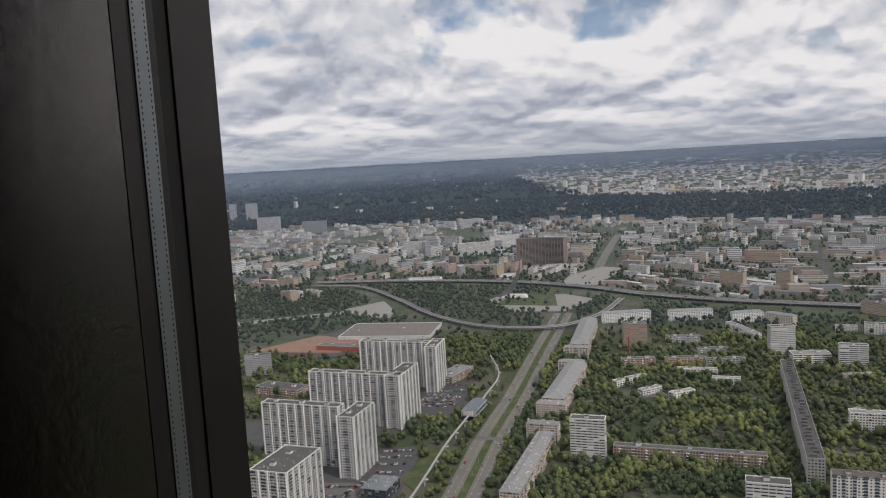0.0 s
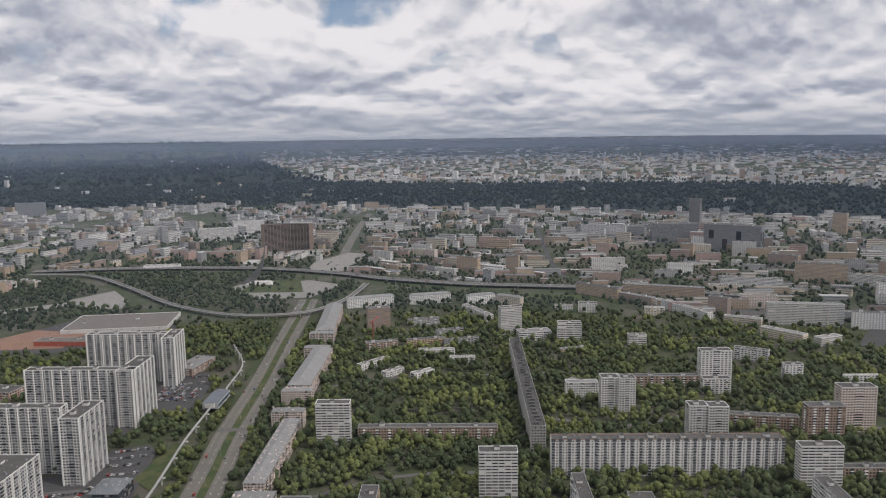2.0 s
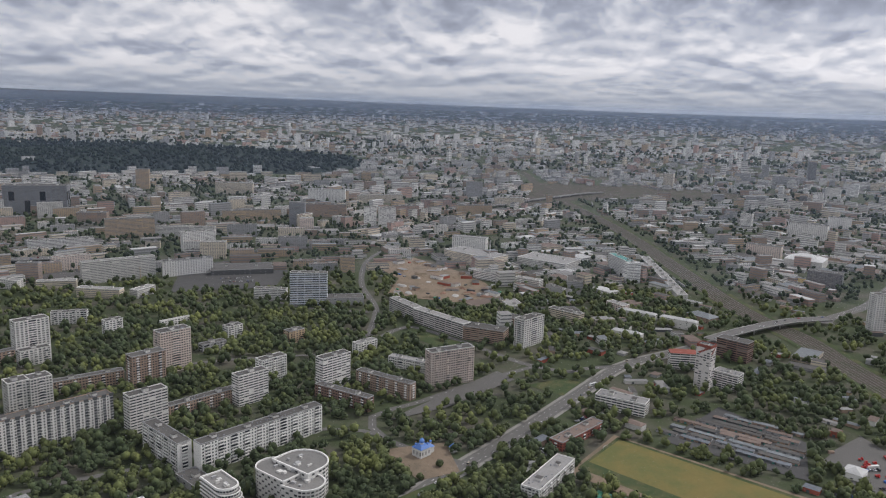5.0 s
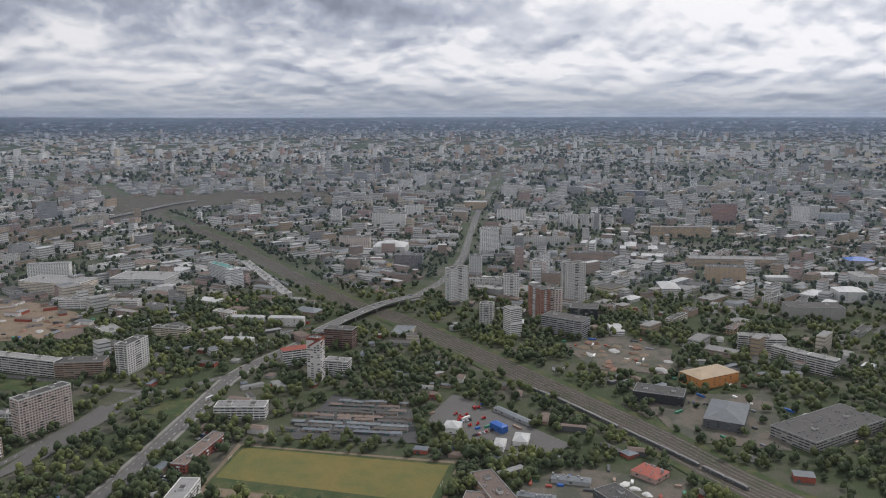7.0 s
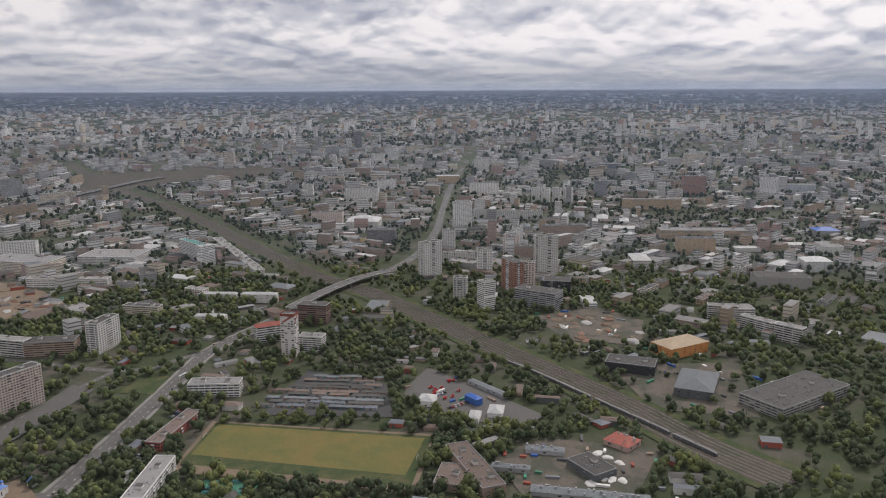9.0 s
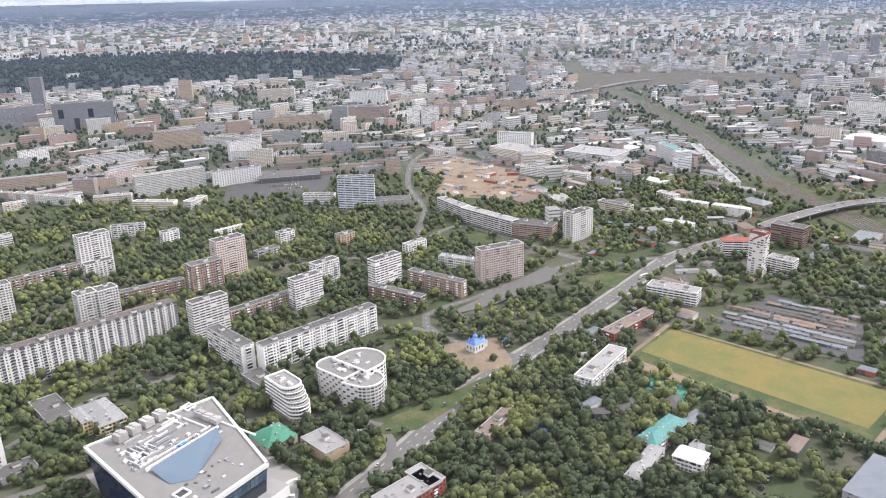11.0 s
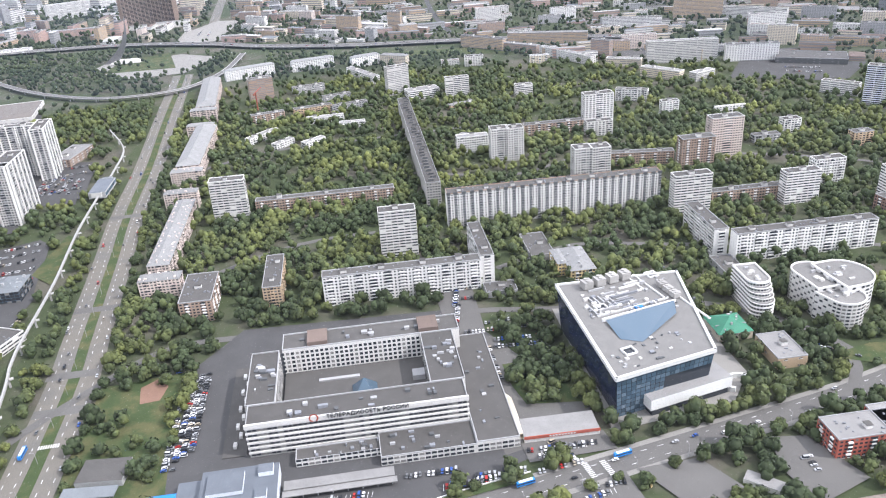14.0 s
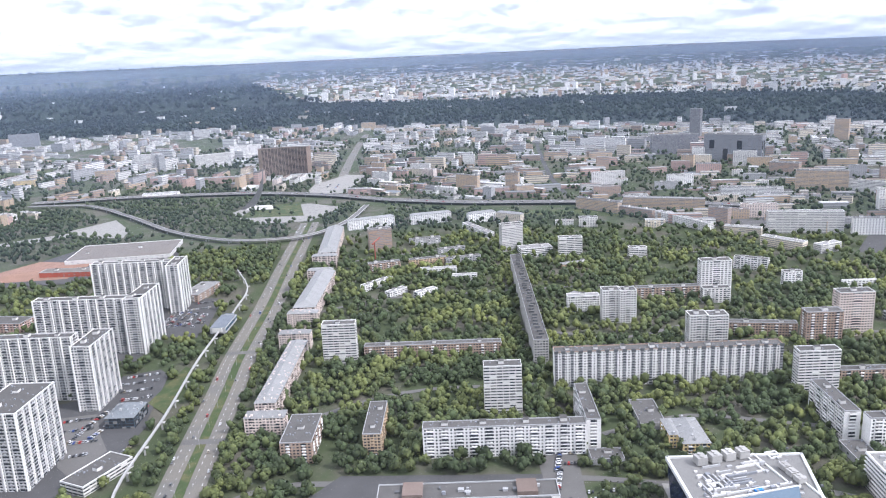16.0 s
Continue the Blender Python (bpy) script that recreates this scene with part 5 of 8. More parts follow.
block("warehouse", 1590.9, -813.3, -102.0, 187.7, 40.0, 21, "strip", "tan", "pale", 318)
block("warehouse", 1441.6, -725.4, -102.0, 74.3, 24.0, 34, "plain", "tan", "bitumen", 319)
block("warehouse", 1451.5, -842.7, -102.0, 50.6, 20.0, 8, "plain", "palegrey", "white", 320)
block("warehouse", 1366.9, -577.5, -102.0, 33.9, 60.0, 16, "strip", "palegrey", "white", 321)
block("warehouse", 1176.7, -749.3, -102.0, 88.5, 40.0, 20, "plain", "concrete", "bitumen", 322)
block("warehouse", 1276.5, -878.1, -102.0, 48.6, 40.0, 20, "plain", "palegrey", "white", 323)
block("warehouse", 1461.8, -949.3, -102.0, 60.7, 24.0, 9, "plain", "white", "white", 324)
block("warehouse", 1400.2, -989.9, -102.0, 38.2, 50.0, 19, "plain", "palegrey", "pale", 325)
block("warehouse", 1579.7, -1103.6, -102.0, 54.1, 40.0, 13, "plain", "grey", "blue", 326)
block("apartment_tower", 3239.5, -1461.0, -102.0, 26.5, 16.0, 42, "strip", "white", "bitumen", 327)
block("apartment_tower", 2993.8, -1392.1, -102.0, 52.1, 16.0, 39, "strip", "palegrey", "bitumen", 328)
block("apartment_tower", 2991.3, -1577.9, -102.0, 23.8, 16.0, 37, "strip", "cream", "bitumen", 329)
block("apartment_block", 3177.0, -1569.8, -102.0, 89.7, 18.0, 39, "strip", "cream", "bitumen", 330)
block("apartment_block", 3112.3, -153.5, -102.0, 33.8, 18.0, 50, "strip", "white", "bitumen", 331)
block("apartment_block", 3329.5, -214.2, -102.0, 53.6, 18.0, 51, "strip", "white", "bitumen", 332)
block("apartment_block", 3578.4, -293.1, -102.0, 58.1, 18.0, 49, "strip", "white", "bitumen", 333)
block("apartment_block", 1938.3, 4.6, -102.0, 78.1, 20.0, 29, "panel", "pinkwhite", "bitumen", 334)
block("warehouse", 1873.9, -83.1, -102.0, 77.7, 70.0, 18, "plain", "palegrey", "white", 335)
block("office_building", 1669.1, -111.9, -102.0, 62.4, 24.0, 30, "glass", "darkglass", "bitumen", 336)
block("house", 1656.2, -66.8, -102.0, 19.0, 12.0, 15, "plain", "yellow", "bitumen", 337)
block("apartment_tower", 2360.9, 59.5, -102.0, 30.9, 18.0, 46, "strip", "white", "bitumen", 338)
block("apartment_block", 2952.4, 0.1, -102.0, 40.3, 16.0, 34, "strip", "white", "bitumen", 339)
block("apartment_tower", 3437.0, 412.1, -102.0, 41.8, 22.0, 61, "strip", "cream", "bitumen", 340)
block("apartment_tower", 3035.9, -103.3, -102.0, 24.0, 16.0, 42, "strip", "darkgrey", "bitumen", 341)
block("office_building", 1384.8, 483.7, -102.0, 66.3, 18.0, 16, "office", "white", "pale", 342)
block("office_building", 1374.4, 403.3, -102.0, 51.8, 16.0, 15, "office", "white", "pale", 343)
block("apartment_block", 1254.3, 182.4, -102.0, 64.0, 12.0, 10, "plain", "palegrey", "white", 344)
block("apartment_block", 1226.0, 114.4, -102.0, 57.6, 12.0, 14, "plain", "palegrey", "white", 345)
block("apartment_block", 1129.3, 176.7, -102.0, 45.9, 12.0, 10, "plain", "palegrey", "white", 346)
block("office_building", 3116.9, -495.7, -102.0, 48.8, 30.0, 21, "plain", "cream", "pale", 347)
block("house", 2702.3, -418.0, -102.0, 81.1, 40.0, 24, "plain", "tan", "white", 348)
block("office_building", 1008.2, -579.0, -102.0, 40.0, 26.0, 21, "strip", "palegrey", "pale", 349)

block("house", 521.9, 61.0, -100.0, 22.0, 18.0, 10, "brick", "white", "white", 360)

block("office_building", 1038.9, 1074.7, -30.0, 126.5, 16.0, 39, "strip", "palegrey", "pale", 380)
block("apartment_block", 481.0, 869.2, -20.0, 41.7, 14.0, 22, "brick", "white", "pale", 381)

# ---- landmark buildings ----
def broadcasting_house():
    """Four wings of six storeys round a court, with low studio wings; local x along the front."""
    root = thing("broadcasting_house", pose(57.5, 420.5, 0, 0, 0, -19.7), "long white broadcasting house with ribbon windows round an inner court", "office building")
    L, h = 145.0, 25.0
    wings = (("front_wing", 0, 0, L, 22), ("rear_wing", 20, 86, 133, 22), ("side_wing", -2, 22, 20, 64), ("side_wing", L - 22, 22, 24, 64))
    for name, x0, y0, sx, sy in wings:
        g = Geo()
        g.box(x0 + sx / 2, y0 + sy / 2, 0, sx, sy, h, 0, top_m=1)
        for a, b, c, d in ((sx / 2, 0.25, sx, 0.5), (sx / 2, sy - 0.25, sx, 0.5), (0.25, sy / 2, 0.5, sy - 1), (sx - 0.25, sy / 2, 0.5, sy - 1)):
            g.box(x0 + a, y0 + b, h, c, d, 1.0, 2)
        w = part(name, g, ["wall_palegrey", "roof_bitumen", "wall_grey"], root)
    # six white bands and dark window ribbons along the front
    for k in range(6):
        z = 1.2 + k * 3.9
        g = Geo()
        g.box(L / 2, -0.55, z + 2.45, L + 1.0, 1.1, 1.2, bottom=True)
        part("white_band", g, "wall_palegrey", root, "white spandrel band between window ribbons")
        g = Geo()
        for c in range(44):
            g.box(0.6 + (c + 0.5) * (L - 1.2) / 44, -0.10, z + 0.1, 2.9, 0.2, 2.1)
        part("window_row", g, "pane", root, "window panes of one storey", kind="stuff")
    g = Geo()
    for c in range(45):
        g.box(0.6 + c * (L - 1.2) / 44, -0.3, 1.0, 0.35, 0.6, 23.0)
    part("fins", g, "wall_grey", root, "slim grey upright fins between the windows", kind="stuff")
    g = Geo()
    g.box(L / 2, -0.7, h - 1.0, L + 1.4, 1.4, 3.2, bottom=True)
    part("parapet", g, "wall_palegrey", root, "tall white parapet")
    # windows of the court and of the outer sides
    def window_rows(x0, y0, dx, dy, nx, ny, run, storeys=6, pitch=3.6, half=1.15):
        for k in range(storeys):
            g = Geo()
            n = int(run / pitch)
            fr = ((x0, y0), (dx, dy), (nx, ny), run)
            for c in range(n):
                m = (c + 0.5) * run / n
                wall_quad(g, fr, m - half, m + half, 2.0 + k * 3.7, 4.1 + k * 3.7, 0.12)
            part("window_row", g, "pane", root, "window panes of one storey", kind="stuff")
    window_rows(18, 86, 1, 0, 0, -1, 105)
    window_rows(L, 22, -1, 0, 0, 1, 105)
    window_rows(18, 86, 0, -1, 1, 0, 64)
    window_rows(L - 22, 22, 0, 1, -1, 0, 64)
    window_rows(-2, 86, 0, -1, -1, 0, 64)
    window_rows(L + 2, 22, 0, 1, 1, 0, 64)
    window_rows(0, 22, 0, -1, -1, 0, 22)
    window_rows(L, 0, 0, 1, 1, 0, 22)
    window_rows(153, 108, -1, 0, 0, 1, 133)
    # court: low link with a glass pyramid
    g = Geo()
    g.box(72, 54, 0, 104, 63, 5, 0)
    part("court_roof", g, "roof_bitumen", root)
    g = Geo()
    for a in range(4):
        p, q = [(78 + 9 * (-1, 1, 1, -1)[(a + e) % 4], 50 + 9 * (-1, -1, 1, 1)[(a + e) % 4], 5.3) for e in (0, 1)]
        g.face([p, q, (78, 50, 17)])
    part("glass_pyramid", g, "blueglass", root, "pale blue glass pyramid")
    for x0, y0, sx, sy, hh in ((118, 60, 9, 9, 9), (40, 34, 14, 6, 8), (60, 70, 30, 3, 6.2), (100, 40, 20, 3, 6.4)):
        g = Geo()
        g.box(x0, y0, 5, sx, sy, hh - 5)
        part("court_hut", g, "wall_grey", root)
    # roof clutter
    rnd = random.Random(5)
    for name, x0, y0, sx, sy in wings:
        for _ in range(16):
            g = Geo()
            a, b = rnd.uniform(1.0, 5), rnd.uniform(1.0, 3.5)
            g.box(x0 + rnd.uniform(0.1, 0.9) * sx, y0 + rnd.uniform(0.25, 0.75) * sy, h, a, b, rnd.uniform(0.8, 2.4))
            part("roof_hut", g, rnd.choice(["wall_midgrey", "wall_grey", "wall_darkgrey"]), root)
    for x0 in (46, 130):
        g = Geo()
        g.box(x0, 97, h, 15, 18, 3.2, 0, top_m=0)
        part("roof_hut", g, "roof_brown", root, "brick-coloured plant room")
    # name along the parapet, its emblem an open ring
    def letters(body, x, z, size, material, depth=0.3):
        cu = bpy.data.curves.new("letters", "FONT")
        cu.body, cu.size, cu.extrude = body, size, depth
        ob = new("letters", cu)
        cu.materials.append(MATS[material])
        ob.parent = root
        ob.matrix_local = pose(x, -1.75, z, 90, 0, 0)
        return tagged(ob, "dark raised letters along the parapet")
    letters("ТЕЛЕРАДИОСЕТЬ РОССИИ", 52, h + 0.0, 4.0, "wall_black")
    g = Geo()
    for a in range(24):
        b0, b1 = radians(15 * a), radians(15 * (a + 1))
        if 250 < 15 * a < 300:
            continue
        for r0, r1 in ((2.2, 3.2),):
            g.face([(44 + r0 * math.cos(b0), -1.8, h + 1.4 + r0 * math.sin(b0)), (44 + r1 * math.cos(b0), -1.8, h + 1.4 + r1 * math.sin(b0)),
                    (44 + r1 * math.cos(b1), -1.8, h + 1.4 + r1 * math.sin(b1)), (44 + r0 * math.cos(b1), -1.8, h + 1.4 + r0 * math.sin(b1))])
    part("emblem", g, "wall_red", root, "open red and white ring emblem")
    # low wings in front and to the side
    g = Geo()
    g.box(-11, 54, 0, 16, 104, 1.2, 0, top_m=0)
    part("parking_deck", g, "roof_bitumen", root, "low dark parking deck")
    for k in range(9):
        g = Geo()
        g.box(-11 + (k % 2) * 3, 12 + k * 10, 1.2, 2.2, 4.8, 2.2)
        part("deck_hut", g, "wall_palegrey", root)
    low = (("studio_wing", 146, -26, 28, 128, 8.5, "roof_bitumen"), ("link_wing", 84, -26, 62, 25, 7.0, "roof_bitumen"), ("link_wing", 30, -16, 80, 12, 5.5, "roof_bitumen"))
    for name, x0, y0, sx, sy, hh, rf in low:
        g = Geo()
        g.box(x0 + sx / 2, y0 + sy / 2, 0, sx, sy, hh, 0, top_m=1)
        for a, b, c, d in ((sx / 2, 0.3, sx, 0.6), (sx / 2, sy - 0.3, sx, 0.6), (0.3, sy / 2, 0.6, sy - 1.2), (sx - 0.3, sy / 2, 0.6, sy - 1.2)):
            g.box(x0 + a, y0 + b, hh, c, d, 0.7, 2)
        w = part(name, g, ["wall_palegrey", rf, "wall_grey"], root)
        for q in range(2):
            g = Geo()
            for c in range(int(sx / 4)):
                g.box(x0 + 2 + c * 4, y0 - 0.1, 1.4 + q * 3.4, 3.2, 0.2, 1.6)
            part("window_row", g, "pane", root, "window panes of one storey", kind="stuff")
        for _ in range(14):
            g = Geo()
            g.box(x0 + rnd.uniform(0.12, 0.88) * sx, y0 + rnd.uniform(0.1, 0.9) * sy, hh, rnd.uniform(1, 4), rnd.uniform(1, 3), rnd.uniform(0.6, 1.8))
            part("roof_hut", g, rnd.choice(["wall_midgrey", "wall_grey", "wall_darkgrey"]), root)
    g = Geo()
    g.tube((176.5, -20, 3.2), (176.5, 20, 3.2), 2.4, 2.4, 10)
    g.tube((176.5, 20, 3.2), (173.5, 26, 3.2), 2.4, 2.2, 10)
    part("air_duct", g, "wall_cream", root, "fat pale air duct along the side wing", smooth=True)
    claim([(45, 430), (190, 375), (235, 480), (95, 535)], 1, 6)
    claim([(186, 347), (214, 337), (258, 458), (229, 467)], 1)


def glass_theatre():
    """A skewed glass block with a white-rimmed roof deck full of machines."""
    roof = [(321, 451), (280, 326), (357, 317), (414, 416)]
    base = [(318, 440), (283, 328), (352, 318), (404, 408)]
    cx, cy, h = 343.0, 378.0, 34.0
    root = thing("glass_theatre", pose(cx, cy, 0), "angular dark glass theatre with a white-rimmed flat roof full of machines", "theatre")
    rf, bs = [(x - cx, y - cy) for x, y in roof], [(x - cx, y - cy) for x, y in base]
    names = ["side", "front", "side", "rear"]
    for i in range(4):
        j = (i + 1) % 4
        p, q, r, s = Vector((*bs[i], 0)), Vector((*bs[j], 0)), Vector((*rf[j], h)), Vector((*rf[i], h))
        g = Geo()
        g.face([tuple(p), tuple(q), tuple(r), tuple(s)])
        wall = part("glass_wall", g, "bluedark" if i == 0 else "darkglass", root, "dark glass curtain wall")
        # panes in a grid over it
        nu, nv = int((q - p).length / 3.4), 10
        g = Geo()
        nrm = (q - p).cross(s - p).normalized()
        rnd = random.Random(i)
        for u in range(nu):
            for v in range(nv):
                if i == 1 and v > 3 and u > nu * 0.45 and v < 7:
                    continue
                c = []
                for a, b in ((u + 0.05, v + 0.05), (u + 0.95, v + 0.05), (u + 0.95, v + 0.95), (u + 0.05, v + 0.95)):
                    a, b = a / nu, b / nv
                    c.append(tuple(p.lerp(q, a).lerp(s.lerp(r, a), b) + nrm * (0.12 if rnd.random() < 0.8 else 0.2)))
                g.face(c)
        part("panes", g, "bluedark" if i == 0 else "blueglass", root, "grid of tinted panes", kind="stuff")
    # roof deck and white rim
    g = Geo()
    g.prism(rf, h - 0.4, h, 0)
    part("roof", g, "roof_deck", root, "grey roof deck")
    g = Geo()
    for i in range(4):
        j = (i + 1) % 4
        a, b = Vector((*rf[i], 0)), Vector((*rf[j], 0))
        u = (b - a).normalized()
        n = Vector((-u.y, u.x, 0))
        o = [a - u * 0.8 - n * -0.8, b + u * 0.8 + n * 0.8, b + u * 0.8 - n * 1.2, a - u * 0.8 - n * 1.2]
        g.prism([(v.x, v.y) for v in o], h - 1.6, h + 1.3)
    part("roof_rim", g, "frame_white", root, "broad white roof rim")
    # machines on the deck
    u = (Vector((*rf[2], 0)) - Vector((*rf[1], 0))).normalized()
    v = (Vector((*rf[0], 0)) - Vector((*rf[1], 0))).normalized()
    o = Vector((*rf[1], 0))

    def at(a, b):
        return o + u * a + v * b
    turn = math.degrees(math.atan2(u.y, u.x))

    def machine(name, a, b, sx, sy, sz, material, label="", rounded=False):
        p = at(a, b)
        g = Geo()
        g.box(0, 0, 0.6 if rounded else 0, sx, sy, sz * (0.86 if rounded else 1.0), bottom=rounded)
        if rounded:
            for q in (-1, 1):
                g.tube((0, q * sy / 4, sz * 0.86 + 0.6), (0, q * sy / 4, sz + 0.6), sy * 0.22, sy * 0.2, 14)
                for e in (-1, 1):
                    g.box(e * sx * 0.4, q * sy * 0.4, 0, 0.5, 0.5, 0.6)
                    g.box(e * sx * 0.5, 0, 1.2 + q * 0.4, 0.2, sy * 0.9, 0.3)
        ob = part(name, g, material, root, label)
        ob.matrix_local = pose(p.x, p.y, h, 0, 0, turn)
        return ob
    for k in range(4):
        machine("cooling_tower", 22 + k * 11.5, 117, 8.0, 8, 7.0, "wall_concrete", "boxy grey cooling unit with fan rings", True)
    for k in range(3):
        machine("cooling_tower", 80 + k * 1.5, 92 - k * 9, 6, 7, 4.5, "wall_concrete", "boxy grey cooling unit with fan rings", True)
    rnd = random.Random(9)
    for k in range(11):
        machine("air_duct", 26 + rnd.uniform(0, 40), 76 + k * 3.4, rnd.uniform(8, 24), 1.1, rnd.uniform(1.2, 2.2), rnd.choice(["wall_grey", "wall_palegrey", "wall_midgrey"]), "sheet-metal duct")
    for k in range(6):
        machine("air_duct", 14 + k * 4.0, 88 + rnd.uniform(-8, 8), 1.1, rnd.uniform(8, 20), 1.6, rnd.choice(["wall_grey", "wall_palegrey"]), "sheet-metal duct")
    for a0, b0, sx, sy in ((70, 96, 1.0, 44), (88, 60, 1.0, 50), (46, 74, 62, 1.0), (62, 104, 1.0, 22)):
        machine("white_kerb", a0, b0, sx, sy, 1.2, "frame_white", "low white kerb across the deck")
    for k in range(48):
        machine("roof_machine", rnd.uniform(8, 68), rnd.uniform(70, 112), rnd.uniform(1.0, 4.2), rnd.uniform(1.0, 3.2), rnd.uniform(0.8, 2.8), rnd.choice(["wall_palegrey", "wall_white", "wall_grey", "wall_midgrey"]))
    for k in range(26):
        machine("roof_machine", rnd.uniform(6, 72), rnd.uniform(6, 32), rnd.uniform(0.8, 3.2), rnd.uniform(0.8, 2.6), rnd.uniform(0.5, 1.4), rnd.choice(["wall_palegrey", "wall_darkgrey", "wall_grey", "wall_midgrey"]))
    for k in range(12):
        machine("roof_machine", rnd.uniform(74, 96), rnd.uniform(60, 118), rnd.uniform(0.8, 3.0), rnd.uniform(0.8, 2.6), rnd.uniform(0.5, 1.6), rnd.choice(["wall_palegrey", "wall_darkgrey", "wall_grey"]))
    for a, b in ((20, 24), (80, 112), (22, 84)):
        g = Geo()
        p = at(a, b)
        for x, y, sx, sy in ((0, -4, 9, 0.7), (0, 4, 9, 0.7), (-4.2, 0, 0.7, 7.4), (4.2, 0, 0.7, 7.4)):
            g.box(x, y, 0, sx, sy, 1.5)
        g.box(0, 0, 0, 7.6, 7.2, 0.15, 1)
        ob = part("roof_well", g, ["frame_white", "darkglass"], root, "white-rimmed square light well")
        ob.matrix_local = pose(p.x, p.y, h, 0, 0, turn)
    # sunken sloping glass over the foyer
    g = Geo()
    q = [at(20, 40), at(34, 30), at(72, 50), at(78, 66), at(18, 64)]
    g.face([(p.x, p.y, h + (0.3 if i < 2 else 2.2)) for i, p in enumerate(q)])
    part("skylight", g, "blueglass", root, "large pale blue sloping skylight")
    for b0, b1 in ((66, 67.2),):
        g = Geo()
        g.prism([(at(a, b).x, at(a, b).y) for a, b in ((16, b0), (80, b0), (80, b1), (16, b1))], h, h + 2.6)
        part("skylight_edge", g, "frame_white", root)
    g = Geo()
    g.box(0, 0, 0, 6, 3, 1.2)
    ob = part("roof_machine", g, "paint_sky", root, "bright blue cover")
    ob.matrix_local = pose(at(50, 72).x, at(50, 72).y, h, 0, 0, turn)
    # white terrace that juts out of the front
    a, b = Vector((302, 316, 0)), Vector((367, 308, 0))
    e = (b - a).normalized()
    n = Vector((-e.y, e.x, 0))
    g = Geo()
    pts = [a, b, b + n * 24, a + n * 14]
    g.prism([(p.x - cx, p.y - cy) for p in pts], 5.5, 14.0, 0, 1)
    part("terrace", g, ["frame_white", "roof_pale"], root, "white terrace box jutting from the front")
    g = Geo()
    pts = [a + n * 1 + e * 2, b + n * 1 - e * 2, b + n * 22 - e * 2, a + n * 12 + e * 2]
    g.prism([(p.x - cx, p.y - cy) for p in pts], 0, 5.5)
    part("foyer", g, "darkglass", root, "recessed dark glass foyer")
    g = Geo()
    for k in range(16):
        t0, t1 = math.pi * 1.6 * k / 16 - 1.2, math.pi * 1.6 * (k + 1) / 16 - 1.2
        c = Vector((378 - cx, 312 - cy, 0))
        g.prism([(c.x + r * math.cos(t), c.y + 0.8 * r * math.sin(t)) for r, t in ((9, t0), (11.5, t0), (11.5, t1), (9, t1))], 0, 4.0)
    part("ramp_wall", g, "frame_white", root, "curved white ramp wall")
    claim(roof, 1, 4)


def curved_hotel():
    """A tall brown hotel, hollow towards the monument."""
    lx, ly, lz, s = land(300, 2345)
    root = thing("hotel", Matrix.LocRotScale((lx, ly, lz), Euler((0, 0, radians(-13))), (s, s, s)), "tall brown glass hotel curved towards the square", "hotel")
    n, h, storeys = 14, 90.0, 25

    def at(k, d):
        a = radians(-34 + 68 * k / n)
        return (118 * math.sin(a) * (1 + d / 118), 95 * (1 - math.cos(a)) * -1 + d * math.cos(a))
    g = Geo()
    g.prism([at(k, 0) for k in range(n + 1)] + [at(k, 20) for k in range(n, -1, -1)], 0, h, 0, 1)
    part("wall", g, ["bronze_glass", "roof_bitumen"], root)
    for q in range(storeys):
        g = Geo()
        for k in range(n):
            p0, p1 = at(k + 0.08, -0.3), at(k + 0.92, -0.3)
            g.face([(*p0, 3 + q * 3.45), (*p1, 3 + q * 3.45), (*p1, 4.9 + q * 3.45), (*p0, 4.9 + q * 3.45)])
        part("window_row", g, "darkglass", root, "row of dark bronze panes")
    for x, y, sx, sy, hh in ((60, -45, 90, 30, 14), (-40, -30, 60, 26, 10)):
        g = Geo()
        g.box(x, y, 0, sx, sy, hh, 0, top_m=1)
        part("podium", g, ["wall_palegrey", "roof_pale"], root, "low pale podium")
    claim(rect(300, 2345, -13, 140, 40), 1, 5)


def space_monument():
    """A curved, tapering titanium plume on a low plinth."""
    root = thing("monument", pose(178, 1862, 0, 0, 0, -20), "tall curved titanium monument rising to a thin tip", "monument")
    g, n = Geo(), 18
    ring = []
    for k in range(n + 1):
        t = k / n
        z = 92 * t
        x = -42 * (1 - t) ** 2.6 + 6 * t
        w, d = 13 * (1 - t) ** 1.6 + 0.7, 8 * (1 - t) ** 1.4 + 0.7
        ring.append([(x - w, -d, z), (x + w, -d * 0.3, z), (x + w, d * 0.3, z), (x - w, d, z)])
    for a, b in zip(ring, ring[1:]):
        for i in range(4):
            j = (i + 1) % 4
            g.face([a[i], a[j], b[j], b[i]])
    part("plume", g, "titanium", root)
    g = Geo()
    g.box(-8, 0, 0, 66, 34, 3, 0, 0.92)
    g.box(-8, 0, 3, 52, 26, 3, 0, 0.9)
    part("plinth", g, "plinth", root, "stepped pale stone plinth")
    g = Geo()
    g.tube((6, 0, 90), (6, 0, 99), 1.2, 0.2, 6)
    g.box(6, 0, 92, 5, 0.6, 1.2, bottom=True)
    part("rocket", g, "titanium", root)
    claim(rect(175, 1860, -20, 80, 50), 2)


